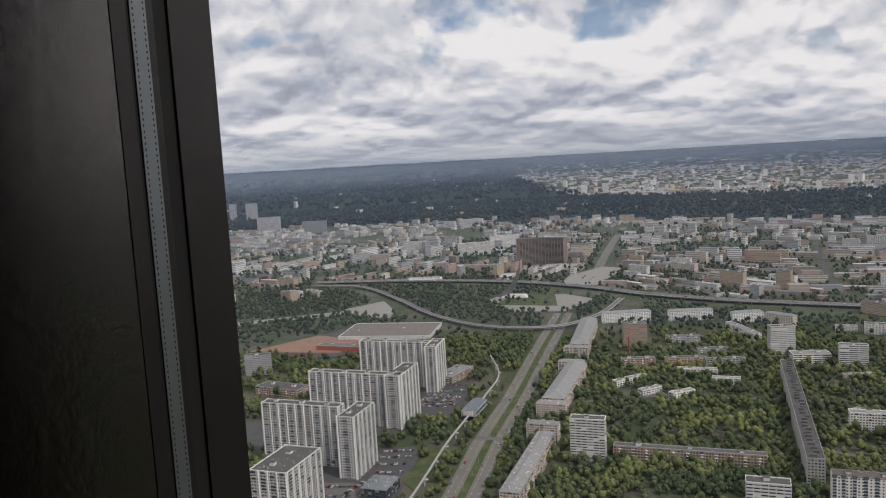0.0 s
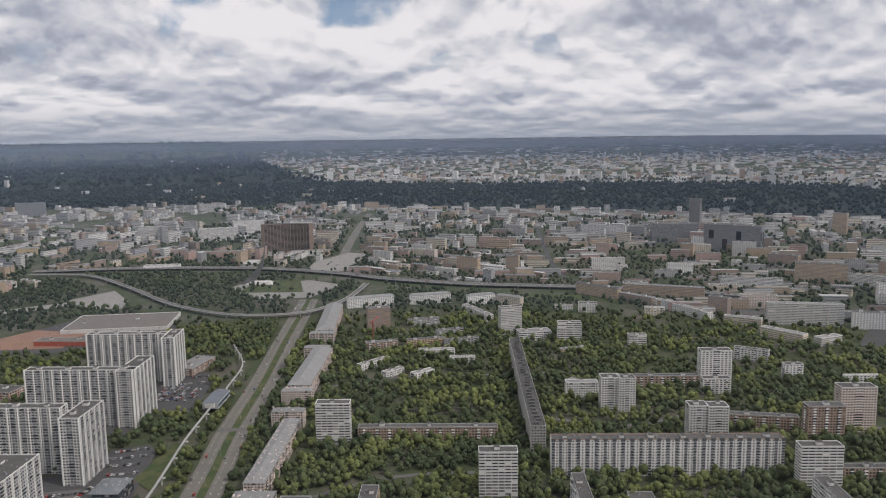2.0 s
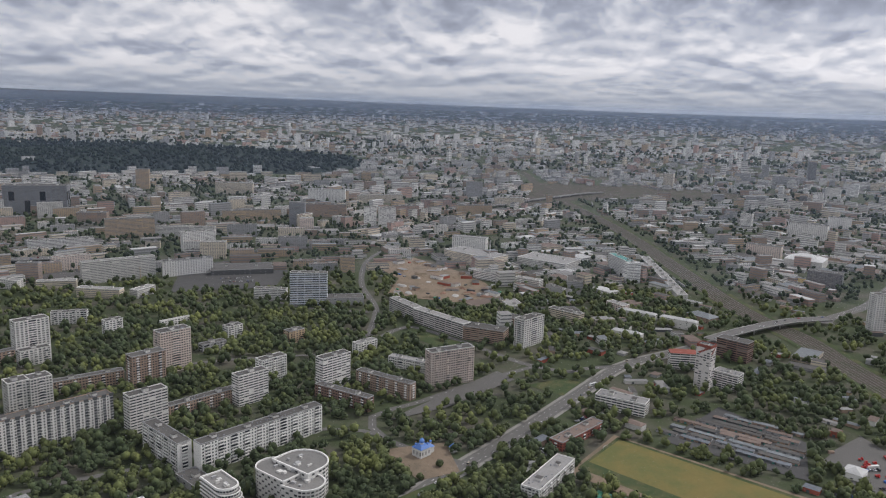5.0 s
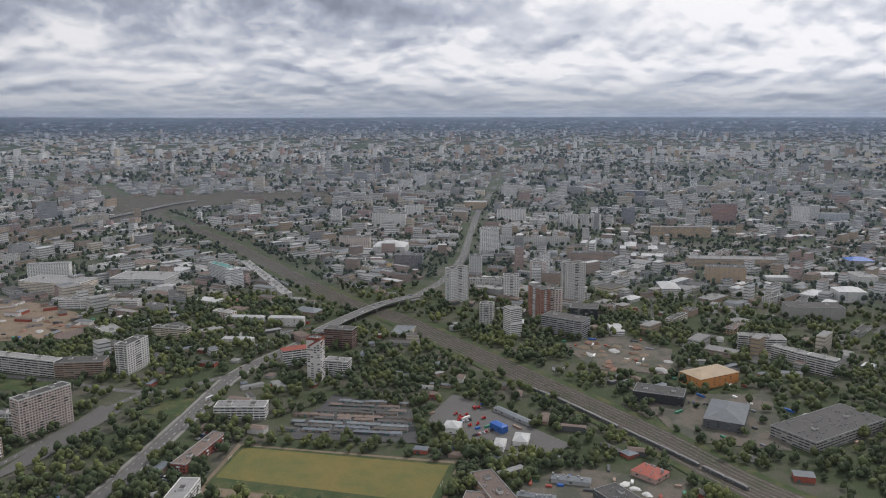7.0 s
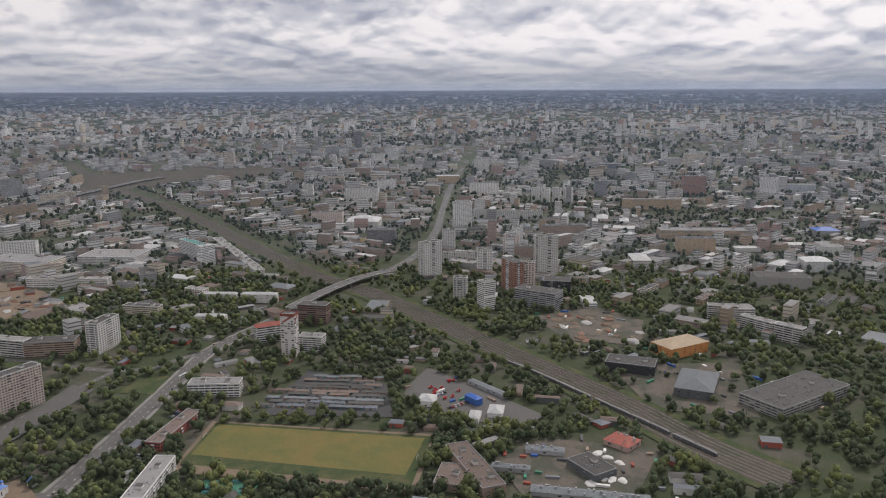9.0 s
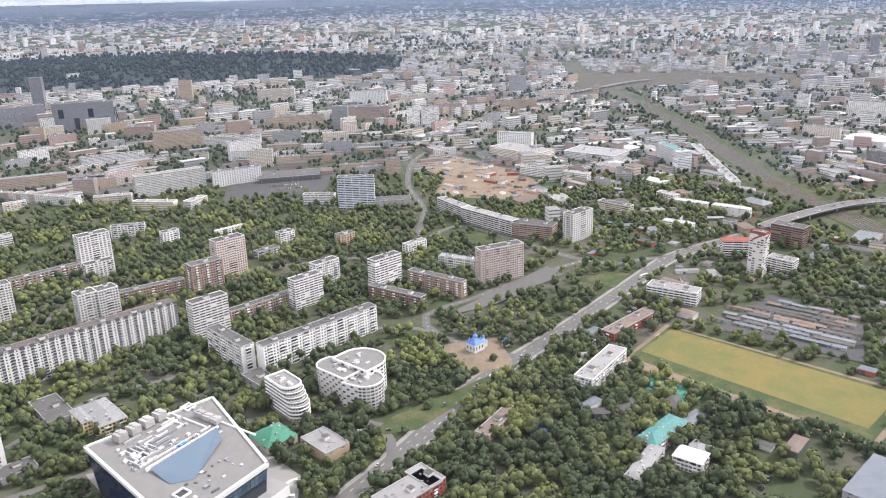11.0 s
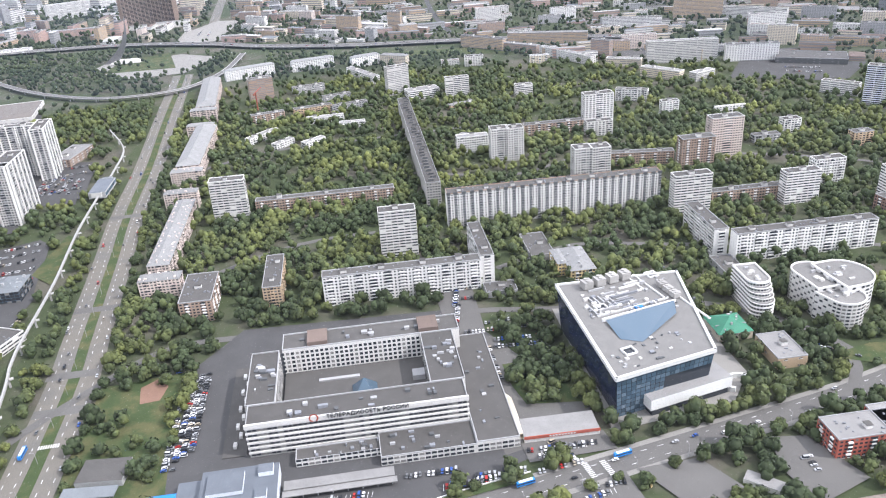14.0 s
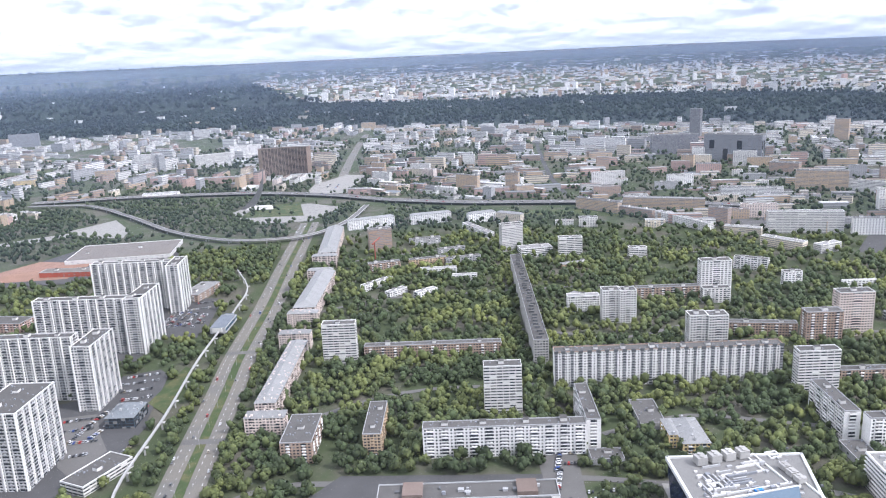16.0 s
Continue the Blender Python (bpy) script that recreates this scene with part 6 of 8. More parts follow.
def church():
    root = thing("church", pose(640, 286, 0, 0, 0, -20), "small white church with bright blue domes and gilded crosses", "church")
    g = Geo()
    g.box(0, 0, 0, 14, 12, 9)
    g.box(10, 0, 0, 8, 7, 6.5)
    part("wall", g, "frame_white", root)
    g = Geo()
    g.box(0, 0, 9, 15, 13, 3, 0, 0.55)
    g.box(10, 0, 6.5, 9, 8, 2.5, 0, 0.3)
    part("roof", g, "church_blue", root, "blue tent roof")
    for x, y, z, r in ((0, 0, 11, 2.4), (-4.5, -3.5, 10, 1.2), (4.5, -3.5, 10, 1.2), (-4.5, 3.5, 10, 1.2), (4.5, 3.5, 10, 1.2), (12, 0, 9, 1.2)):
        g = Geo()
        g.tube((x, y, z - 1.5), (x, y, z + r), r * 0.8, r * 0.8, 10)
        part("drum", g, "frame_white", root)
        g = Geo()
        prof = [(0.8, 0.0), (1.05, 0.35), (1.1, 0.75), (0.9, 1.2), (0.5, 1.6), (0.15, 1.95)]
        for (r0, z0), (r1, z1) in zip(prof, prof[1:]):
            g.tube((x, y, z + r + z0 * r), (x, y, z + r + z1 * r), r0 * r, r1 * r, 10)
        dome = part("dome", g, "church_blue", root, "bright blue onion dome", smooth=True)
        g = Geo()
        g.box(x, y, z + r * 2.9, 0.25, 0.25, r * 1.1)
        g.box(x, y, z + r * 3.4, 1.0, 0.25, 0.25, bottom=True)
        part("cross", g, "gold", root, "gilded cross")
    for fr in side_frames(14, 12):
        g = Geo()
        for c in range(3):
            wall_quad(g, fr, 2 + c * 4.2, 3.2 + c * 4.2, 3, 6.5, 0.08)
        part("window_row", g, "pane", root, "tall narrow church windows")
    claim(rect(640, 286, -20, 34, 24), 1)
    tree_ob = thing("chapel", pose(662, 262, 0, 0, 0, -20), "small white and blue chapel beside the church", "chapel")
    g = Geo()
    g.box(0, 0, 0, 6, 6, 5)
    part("wall", g, "frame_white", tree_ob)
    g = Geo()
    g.box(0, 0, 5, 6.6, 6.6, 3.5, 0, 0.1)
    part("roof", g, "church_blue", tree_ob)


def front_hall():
    """Low pale hall before the broadcasting house, with a blue canopy at its side."""
    root = thing("entrance_hall", pose(41, 383, 0, 0, 0, -19.7), "low pale blue-grey hall with glazed front", "hall")
    g = Geo()
    g.box(0, 0, 0, 47, 42, 10, 0, top_m=1)
    part("wall", g, ["wall_bluewhite", "roof_slate"], root)
    for x, y, sx, sy, hh in ((-8, 6, 22, 18, 2.5), (16, 14, 9, 8, 3.0), (14, -6, 7, 8, 2.2)):
        g = Geo()
        g.box(x, y, 10, sx, sy, hh, 0, top_m=1)
        part("roof_hut", g, ["wall_bluewhite", "roof_slate"], root)
    for k in range(2):
        g = Geo()
        for c in range(14):
            g.box(-21.6 + c * 3.3, -21.1, 1.5 + k * 4.2, 2.8, 0.25, 2.6)
        part("window_row", g, "blueglass", root, "window panes of one storey", kind="stuff")
    g = Geo()
    g.box(-32, 5, 0, 14, 30, 5, 0, top_m=1)
    part("side_wing", g, ["wall_bluewhite", "roof_slate"], root)
    ob = thing("canopy", pose(2, 405, 0, 0, 0, -19.7), "bright blue market canopy on thin posts", "canopy")
    g = Geo()
    g.box(0, 0, 4, 26, 9, 0.4, bottom=True)
    part("roof", g, "paint_sky", ob)
    for x in (-12, 0, 12):
        for y in (-4, 4):
            g = Geo()
            g.box(x, y, 0, 0.3, 0.3, 4)
            part("post", g, "wall_grey", ob)
    for x, y, l, d, lab in ((99, 366, 68, 8, ""), (97, 360, 70, 5, "")):
        ob = thing("walkway_roof", pose(x, y, 0, 0, 0, -19.7), "long white covered walkway before the broadcasting house", "walkway")
        g = Geo()
        g.box(0, 0, 5.0 - (d == 5) * 1.0, l, d, 0.6, bottom=True)
        part("roof", g, "roof_pale", ob)
        for c in range(8):
            g = Geo()
            g.box(-l / 2 + 3 + c * (l - 6) / 7, 0, 0, 0.5, 0.5, 5.0 - (d == 5))
            part("post", g, "wall_grey", ob)
    ob = thing("shop_pavilion", pose(243, 338, 0, 0, 0, -21), "low shop with grey roof and red sign band", "shop")
    g = Geo()
    g.box(0, 0, 0, 50, 19, 5.5, 0, top_m=1)
    part("wall", g, ["wall_palegrey", "roof_pale"], ob)
    g = Geo()
    g.box(0, -9.7, 3.6, 50.4, 0.5, 2.2, bottom=True)
    part("sign_band", g, "wall_red", ob, "red sign band")
    g = Geo()
    for c in range(9):
        g.box(-8 + c * 2.0, -10.05, 4.2, 1.3, 0.12, 1.0)
    part("sign_bars", g, "frame_white", ob, "white bars of unreadable lettering")
    ob = thing("petrol_station", pose(-33, 446, 0, 0, 0, -25), "small petrol station with flat grey canopy", "petrol station")
    g = Geo()
    g.box(0, 9, 0, 30, 22, 5, 0, top_m=1)
    part("shop", g, ["wall_grey", "roof_bitumen"], ob)
    g = Geo()
    g.box(-2, -12, 5, 34, 10, 0.8, bottom=True)
    part("canopy", g, "roof_steel", ob, "flat grey-blue canopy")
    for x in (-14, 10):
        g = Geo()
        g.box(x, -12, 0, 0.7, 0.7, 5)
        part("post", g, "wall_grey", ob)
    ob = thing("kiosk", pose(316, 232, 0, 0, 0, -62), "small pale flat-roofed kiosk by the crossing", "kiosk")
    g = Geo()
    g.box(0, 0, 0, 24, 9, 4, 0, top_m=1)
    part("wall", g, ["wall_palegrey", "roof_pale"], ob)
    for q in (rect(41, 383, -19.7, 62, 44), rect(243, 338, -21, 52, 22), rect(-33, 446, -25, 36, 46), rect(2, 405, -19.7, 28, 10), rect(99, 362, -19.7, 72, 16), rect(316, 232, -62, 26, 11)):
        claim(q, 1, 2)


broadcasting_house()
glass_theatre()
curved_hotel()
space_monument()
church()
front_hall()


# ---- monorail and railway ----
def monorail():
    line = smooth_line([(-150, 330), (-128, 410), (-115, 474), (-95, 532), (-84, 586), (-76, 637), (-41, 753), (-10, 875), (20, 972), (51, 1069), (75, 1162), (70, 1278)], 14)
    root = thing("monorail", pose(0, 0, 0), "white monorail beam on tall pillars beside the boulevard", "monorail")
    g = Geo()
    strip(g, line, 1.7, 9.5, 1.6)
    part("beam", g, "monorail_white", root)
    for d in (-0.7, 0.7):
        g = Geo()
        strip(g, offset_line(line, d), 0.25, 9.9, 0.5)
        part("rail", g, "wall_grey", root)
    run = 20.0
    for a, b in zip(line, line[1:]):
        run += (b - a).length
        if run > 34:
            run = 0.0
            u = (b - a).normalized()
            g = Geo()
            g.box(a.x, a.y, 0, 1.6, 1.6, 7.7)
            g.box(a.x + u.y * 2.2, a.y - u.x * 2.2, 6.9, 3.2, 3.2, 0.8, bottom=True)
            part("pillar", g, "concrete", root, "concrete pillar with a side bracket")
    for a, b in zip(line, line[1:]):
        u = (b - a).normalized()
        n = Vector((u.y, -u.x, 0)) * 9
        claim([(a - n).xy, (a + n).xy, (b + n).xy, (b - n).xy], 2)
    ob = thing("monorail_station", pose(30, 1005, 0, 0, 0, 70), "grey-blue monorail station hall on pillars", "station")
    g = Geo()
    g.box(0, 0, 5.5, 52, 20, 8, 0, top_m=1, bottom=True)
    part("hall", g, ["wall_grey", "roof_slate"], ob)
    g = Geo()
    g.box(-27, 0, 8, 4, 12, 6, 0, top_m=1, bottom=True)
    g.box(27, 0, 8, 4, 12, 6, 0, top_m=1, bottom=True)
    part("porch", g, ["wall_palegrey", "roof_slate"], ob)
    g = Geo()
    for c in range(12):
        for y in (-10.1, 10.1):
            g.box(-23 + c * 4.2, y, 8, 3.6, 0.25, 3.6)
    part("window_row", g, "blueglass", ob, "row of tall panes")
    for x in (-20, 0, 20):
        for y in (-6, 6):
            g = Geo()
            g.box(x, y, 0, 1.2, 1.2, 5.5)
            part("pillar", g, "concrete", ob)
    claim(rect(30, 1005, 70, 56, 26), 1)


monorail()
RAIL = [(560, -385), (639, -343), (746, -303), (870, -245), (1008, -180), (1155, -108), (1255, -61), (1393, 34), (1731, 190), (2153, 385), (2829, 752), (3729, 1160)]
rail_line = smooth_line(RAIL)
verge = Geo()
strip(verge, rail_line, 62, next_level())
sheet("railway_verge", verge, "lawn", "rough green verge of the railway")
for a, b in zip(rail_line, rail_line[1:]):
    n = Vector(((b - a).normalized().y, -(b - a).normalized().x, 0)) * 30
    claim([(a - n).xy, (a + n).xy, (b + n).xy, (b - n).xy], 3)
road("railway_bed", RAIL, 44, "ballast", "broad brown railway bed", clear=2)
for d in (-18, -12, -6, 0, 6, 12, 18):
    g = Geo()
    for e in (-0.75, 0.75):
        strip(g, offset_line([p for p in rail_line if p.length < 2600], d + e), 0.4, LEVEL[0] + 0.25, 0.15)
    sheet("railway_track", g, "rail_steel", "pair of dull steel rails")
    LEVEL[0] += 0.012


def train(pts, cars, label, paint, gap=27.0, length=25.0):
    line = smooth_line(pts, 5)
    run, made = 0.0, 0
    for a, b in zip(line, line[1:]):
        run += (b - a).length
        if run >= gap and made < cars:
            run -= gap
            made += 1
            u = (b - a).normalized()
            ob = thing("railway_carriage", pose(a.x, a.y, 0.4, 0, 0, math.degrees(math.atan2(u.y, u.x))), label, "carriage", "carriages of the standing train")
            g = Geo()
            g.box(0, 0, 1.0, length, 3.0, 2.6, bottom=True)
            part("body", g, paint, ob)
            g = Geo()
            g.box(0, 0, 3.6, length, 3.0, 0.7, 0, 0.75)
            part("roof", g, "roof_pale", ob)
            g = Geo()
            for c in range(9):
                for y in (-1.52, 1.52):
                    g.box(-10.4 + c * 2.6, y, 2.1, 1.5, 0.06, 0.9)
            part("window_row", g, "pane", ob, "row of carriage windows")
            for x in (-9, 9):
                g = Geo()
                g.box(x, 0, 0, 4.5, 2.2, 1.0)
                part("bogie", g, "rubber", ob)


train([(915, -196), (907, -200), (841, -238), (762, -276), (687, -312), (600, -352)], 12, "grey passenger carriage standing on the railway", "paint_grey")
train([(1500, 130), (1620, 186), (1731, 236), (1900, 312)], 12, "grey passenger carriage standing near the station", "paint_silver")


# ---- offices with rounded ends, and things round the crossing ----
def round_office(x, y, ang, length, width, h, end, wall, label, stepped=False, small=False):
    """An office block whose one end (+1 or -1 along its length) is rounded, with a raised white roof rim."""
    root = thing("office_building", pose(x, y, 0, 0, 0, ang), label, "office building")
    a, b = length / 2, width / 2

    def outline(grow, cut=0.0):
        pts = [(-a - grow, -b - grow), (a - b * 0.9 - cut, -b - grow)]
        for k in range(1, 12):
            t = -math.pi / 2 + math.pi * k / 12
            pts.append((a - b * 0.9 - cut + (b * 0.9 + grow) * math.cos(t), (b + grow) * math.sin(t)))
        pts += [(a - b * 0.9 - cut, b + grow), (-a - grow, b + grow)]
        return pts if end > 0 else [(-px, -py) for px, py in pts]
    storeys = round(h / 3.3)
    fh = h / storeys
    for k in range(storeys):
        cut = 2.6 * max(0, k - 3) if stepped else 0.0
        z = k * fh
        g = Geo()
        g.prism(outline(0.0, cut), z, z + fh, 0, 1)
        part("storey", g, [wall, "roof_deck"], root, "one storey of pale wall")
        line = outline(0.08, cut)
        g = Geo()
        for p, q in zip(line, line[1:] + line[:1]):
            p, q = Vector(p), Vector(q)
            d = (q - p).length
            n = max(1, round(d / (4.0 if small else 3.0)))
            for c in range(n):
                if small and (c + k) % 2 and d > 6:
                    continue
                u, v = p.lerp(q, (c + 0.14) / n), p.lerp(q, (c + 0.86) / n)
                g.face([(u.x, u.y, z + fh * 0.34), (v.x, v.y, z + fh * 0.34), (v.x, v.y, z + fh * 0.84), (u.x, u.y, z + fh * 0.84)])
        part("window_row", g, "darkglass" if stepped else "pane", root, "window panes of one storey", kind="stuff")
        if stepped:
            ring, g = outline(0.7, cut), Geo()
            inner = outline(0.0, cut)
            for i in range(len(ring)):
                j = (i + 1) % len(ring)
                g.prism([inner[i], inner[j], ring[j], ring[i]], z + fh - 0.35, z + fh + 0.45)
            part("balcony_band", g, "wall_white", root, "white balcony band")
    cut = 2.6 * max(0, storeys - 4) if stepped else 0.0
    ring, inner, g = outline(0.4, cut), outline(-0.7, cut), Geo()
    for i in range(len(ring)):
        j = (i + 1) % len(ring)
        g.prism([inner[i], inner[j], ring[j], ring[i]], h, h + 1.3)
    part("roof_rim", g, "wall_white", root, "raised white roof rim")
    rnd = random.Random(int(x))
    for _ in range(7):
        g = Geo()
        g.box(rnd.uniform(-0.7, 0.3) * a * end, rnd.uniform(-0.5, 0.5) * b, h, rnd.uniform(1.5, 5), rnd.uniform(1.5, 4), rnd.uniform(0.8, 2.4))
        part("roof_hut", g, rnd.choice(["wall_palegrey", "wall_grey"]), root)
    claim(rect(x, y, ang, length, width), 1, 2)


round_office(470, 384, -112, 44, 19, 27, 1, "wall_palegrey", "white office block with stepped round glass balconies", True)
round_office(515, 363, -105, 44, 28, 25, -1, "wall_palegrey", "pale office block with a rounded end and small windows", False, True)
round_office(509, 331, -92, 30, 30, 22, 1, "wall_palegrey", "pale office block with a rounded end and small windows", False, True)
round_office(535, 349, -14, 36, 44, 27, 1, "wall_white", "white office block with a broad rounded end", False, True)


def crossing():
    """Car park, side street, long kiosk roof and yellow sign at the crossing below the theatre."""
    plot("pavement", [(215, 285), (251, 280), (244, 254), (237, 228), (190, 250)], "road", "grey car park beside the crossing")
    road("road", [(252, 290), (246, 262), (240, 230), (232, 190)], 7, label="narrow grey side street")
    plot("pavement", [(262, 282), (300, 270), (305, 236), (268, 232)], "road", "grey forecourt of the long kiosk")
    plot("pavement", [(350, 262), (372, 250), (372, 205), (330, 205), (334, 232)], "road", "grey yard of the red brick house")
    root = thing("sign_pylon", pose(259, 266, 0, 0, 0, 20), "tall yellow sign pylon beside the side street", "sign")
    g = Geo()
    g.box(0, 0, 0, 1.8, 0.5, 6.5)
    part("panel", g, "wall_yellow", root)
    g = Geo()
    for k in range(4):
        g.box(0, -0.3, 1.2 + k * 1.2, 1.2, 0.1, 0.5)
    part("lettering", g, "wall_darkgrey", root, "dark bars of unreadable lettering", kind="stuff")
    # old hall with a crumbling flat roof at the edge of the park
    mat("rubble_roof", (0.27, 0.225, 0.19), 0.95, 0.30, 0.25, 2.0, 0.6, 0.0, 0.0, 0.0, 0.0, (0.15, 0.125, 0.11))
    root = thing("old_hall", pose(0, 0, 0), "old flat hall with a crumbling grey-brown roof", "hall")
    g = Geo()
    g.prism([(266, 196), (284, 205), (312, 207), (372, 186), (350, 150), (280, 164)][::-1], 0, 6, 0, 1)
    part("wall", g, ["wall_tan", "rubble_roof"], root)
    claim([(260, 195), (284, 208), (312, 210), (374, 188), (350, 148), (276, 160)], 1)
    # parking bays, zebra stripes
    g, z = Geo(), next_level()
    for cx, cy, along, n, length in ((88, 343, -20, 18, 5.0), (100, 352, -20, 12, 5.0), (178, 322, -16, 20, 5.0), (225, 276, -8, 12, 4.5), (205, 262, -20, 8, 4.5), (236, 320, -16, 12, 5.0), (30, 345, -20, 12, 5.0)):
        c, s = math.cos(radians(along)), math.sin(radians(along))
        for k in range(n):
            d = (k - n / 2) * 2.7
            g.face([(x, y, z) for x, y in rect(cx + c * d, cy + s * d, along + 78, length, 0.22)])
    for cx, cy, along in ((247, 292, -8), (236, 296, -8), (-60, 505, 72), (60, 322, -8)):
        c, s = math.cos(radians(along + 90)), math.sin(radians(along + 90))
        for k in range(9):
            d = (k - 4) * 1.6
            g.face([(x, y, z) for x, y in rect(cx + c * d, cy + s * d, along, 4.0, 0.7)])
    sheet("road_marking", g, "marking", "white parking bays and zebra stripes")
    # low white wall between the yard and the street
    line = smooth_line([(60, 334), (110, 327), (160, 322), (205, 314)], 6)
    g = Geo()
    strip(g, line, 0.4, 1.3, 1.3)
    sheet("low_wall", g, "wall_white", "low white wall along the street verge")
    g = Geo()
    strip(g, offset_line(line, 4), 6, next_level())
    sheet("lawn", g, "lawn", "green verge along the street")


crossing()
# railway yard and far overpass
plot("railway_bed", [(2412, 743), (2735, 635), (3078, 154), (3441, -26), (3743, 185), (3296, 693), (3224, 963)], "ballast", "wide brown railway yard")
flyover([(2300, 850), (2510, 789), (2684, 733), (2886, 668), (3000, 600)], 16, 8.0, "far grey road bridge over the railway yard")
for k in range(3):
    train([(2500 + k * 70, 640 - k * 95), (2700 + k * 80, 700 - k * 100), (2900 + k * 90, 760 - k * 105)], 5, "pale carriage in the railway yard", "paint_silver")

# ---- trees ----
def leaf_template(seed, clumps, leaves, core_faces=20):
    """A crown of radius about 1 over a short stem: uneven clumps with loose leaf sprays round them."""
    rnd = random.Random(seed)
    verts, faces = [], []
    centres = []
    for k in range(clumps):
        a = rnd.uniform(0, 6.28)
        d = 0.0 if k == 0 else rnd.uniform(0.35, 0.62)
        c = Vector((d * math.cos(a), d * math.sin(a), 0.75 + (0.55 if k == 0 else rnd.uniform(-0.15, 0.5))))
        rr = rnd.uniform(0.42, 0.62)
        centres.append((c, rr))
        bm = bmesh.new()
        bmesh.ops.create_icosphere(bm, subdivisions=1 if core_faces <= 20 else 2, radius=rr)
        n = len(verts)
        for v in bm.verts:
            w = v.co * rnd.uniform(0.78, 1.22)
            verts.append((w.x + c.x, w.y + c.y, w.z * 1.05 + c.z))
        for f in bm.faces:
            faces.append([n + v.index for v in f.verts])
        bm.free()
    for _ in range(leaves):
        c, rr = rnd.choice(centres)
        n = Vector((rnd.gauss(0, 1), rnd.gauss(0, 1), rnd.gauss(0.35, 0.9))).normalized()
        p = c + n * rr * rnd.uniform(0.88, 1.38)
        t = n.orthogonal().normalized()
        t = (t + n.cross(t) * rnd.uniform(-2, 2) + n * rnd.uniform(-0.6, 0.6)).normalized()
        b = n.cross(t).normalized()
        s = rnd.uniform(0.10, 0.22)
        k = len(verts)
        for u, v in ((-1, -0.6), (0.7, -1), (1, 0.8), (-0.6, 1)):
            verts.append(tuple(p + t * (u * s) + b * (v * s * 0.8)))
        faces.append([k, k + 1, k + 2])
        faces.append([k, k + 2, k + 3])
    return np.array(verts), np.array(faces)


def mass(name, places, sizes, templates, material, label, category="trees"):
    """Many crowns joined into one object: the wood that nobody could count."""
    rs = np.random.RandomState(7)
    vs, fs, n = [], [], 0
    for (x, y, z), r in zip(places, sizes):
        v, f = templates[rs.randint(len(templates))]
        a = rs.uniform(0, 6.28)
        c, s = math.cos(a), math.sin(a)
        h = rs.uniform(0.85, 1.25)
        w = np.empty_like(v)
        w[:, 0], w[:, 1], w[:, 2] = (v[:, 0] * c - v[:, 1] * s) * r + x, (v[:, 0] * s + v[:, 1] * c) * r + y, v[:, 2] * r * h + z
        vs.append(w)
        fs.append(f + n)
        n += len(v)
    v, f = np.concatenate(vs), np.concatenate(fs)
    me = bpy.data.meshes.new(name)
    me.vertices.add(len(v))
    me.vertices.foreach_set("co", v.astype(np.float32).ravel())
    me.loops.add(f.size)
    me.loops.foreach_set("vertex_index", f.astype(np.int32).ravel())
    me.polygons.add(len(f))
    me.polygons.foreach_set("loop_start", np.arange(0, f.size, 3, dtype=np.int32))
    me.polygons.foreach_set("loop_total", np.full(len(f), 3, dtype=np.int32))
    me.materials.append(MATS[material])
    me.update(calc_edges=True)
    return tagged(new(name, me), label, category, "", "stuff")


def bearing(x, y):
    return math.degrees(math.atan2(-x, y))


# share of the open ground under trees: x, y, radius, share
GREEN = [(261, 389, 45, 0.9), (700, 1480, 150, 0.85), (450, 1620, 150, 0.85), (0, 1750, 150, 0.9), (350, 1700, 100, 0.85), (120, 1760, 90, 0.7), (-200, 2050, 160, 0.9), (250, 2000, 120, 0.7), (560, 190, 170, 1.0), (440, 300, 60, 0.9), (620, 150, 90, 0.9), (330, 560, 90, 0.75), (470, 560, 140, 0.9), (250, 740, 150, 0.95), (560, 480, 60, 0.9),
         (450, 900, 190, 0.95), (620, 800, 150, 0.9), (760, 700, 160, 0.9), (900, 620, 130, 0.9), (840, 480, 110, 0.85), (320, 1100, 200, 0.85), (560, 1150, 200, 0.8),
         (-20, 540, 70, 0.75), (0, 700, 60, 0.5), (60, 1380, 130, 1.0), (130, 1330, 110, 1.0), (-300, 1900, 330, 0.95), (60, 1950, 200, 0.8), (230, 1640, 140, 0.9), (20, 2150, 170, 0.8),
         (620, 60, 80, 0.8), (1150, 330, 140, 0.95), (1300, 240, 140, 0.95), (1100, 180, 90, 0.8), (1000, -60, 90, 0.8), (1080, -210, 90, 0.9), (1120, -420, 90, 0.9),
         (950, -560, 120, 0.7), (725, -130, 60, 1.0), (775, -45, 34, 1.0), (800, -75, 26, 1.0), (690, -100, 45, 1.0), (690, -170, 40, 0.9), (600, -20, 40, 0.8), (640, 100, 30, 0.5), (30, 640, 40, 0.9), (430, 220, 70, 0.85), (330, 200, 80, 0.9), (200, 270, 60, 0.7), (1300, -500, 150, 0.5),
         (-60, 720, 60, 0.6), (100, 720, 60, 0.8), (170, 900, 90, 0.8), (600, 1600, 200, 0.6), (760, 2050, 120, 0.9), (900, 1500, 120, 0.5), (530, 2050, 130, 0.95)]


def green_share(x, y):
    b, r = bearing(x, y), math.hypot(x, y)
    p = 0.54 if b > -72 else 0.42
    if r > 1350:
        p = 0.44 if b > -70 else 0.46
    for cx, cy, rr, q in GREEN:
        if (x - cx) ** 2 + (y - cy) ** 2 < rr * rr:
            p = max(p, q)
    return p


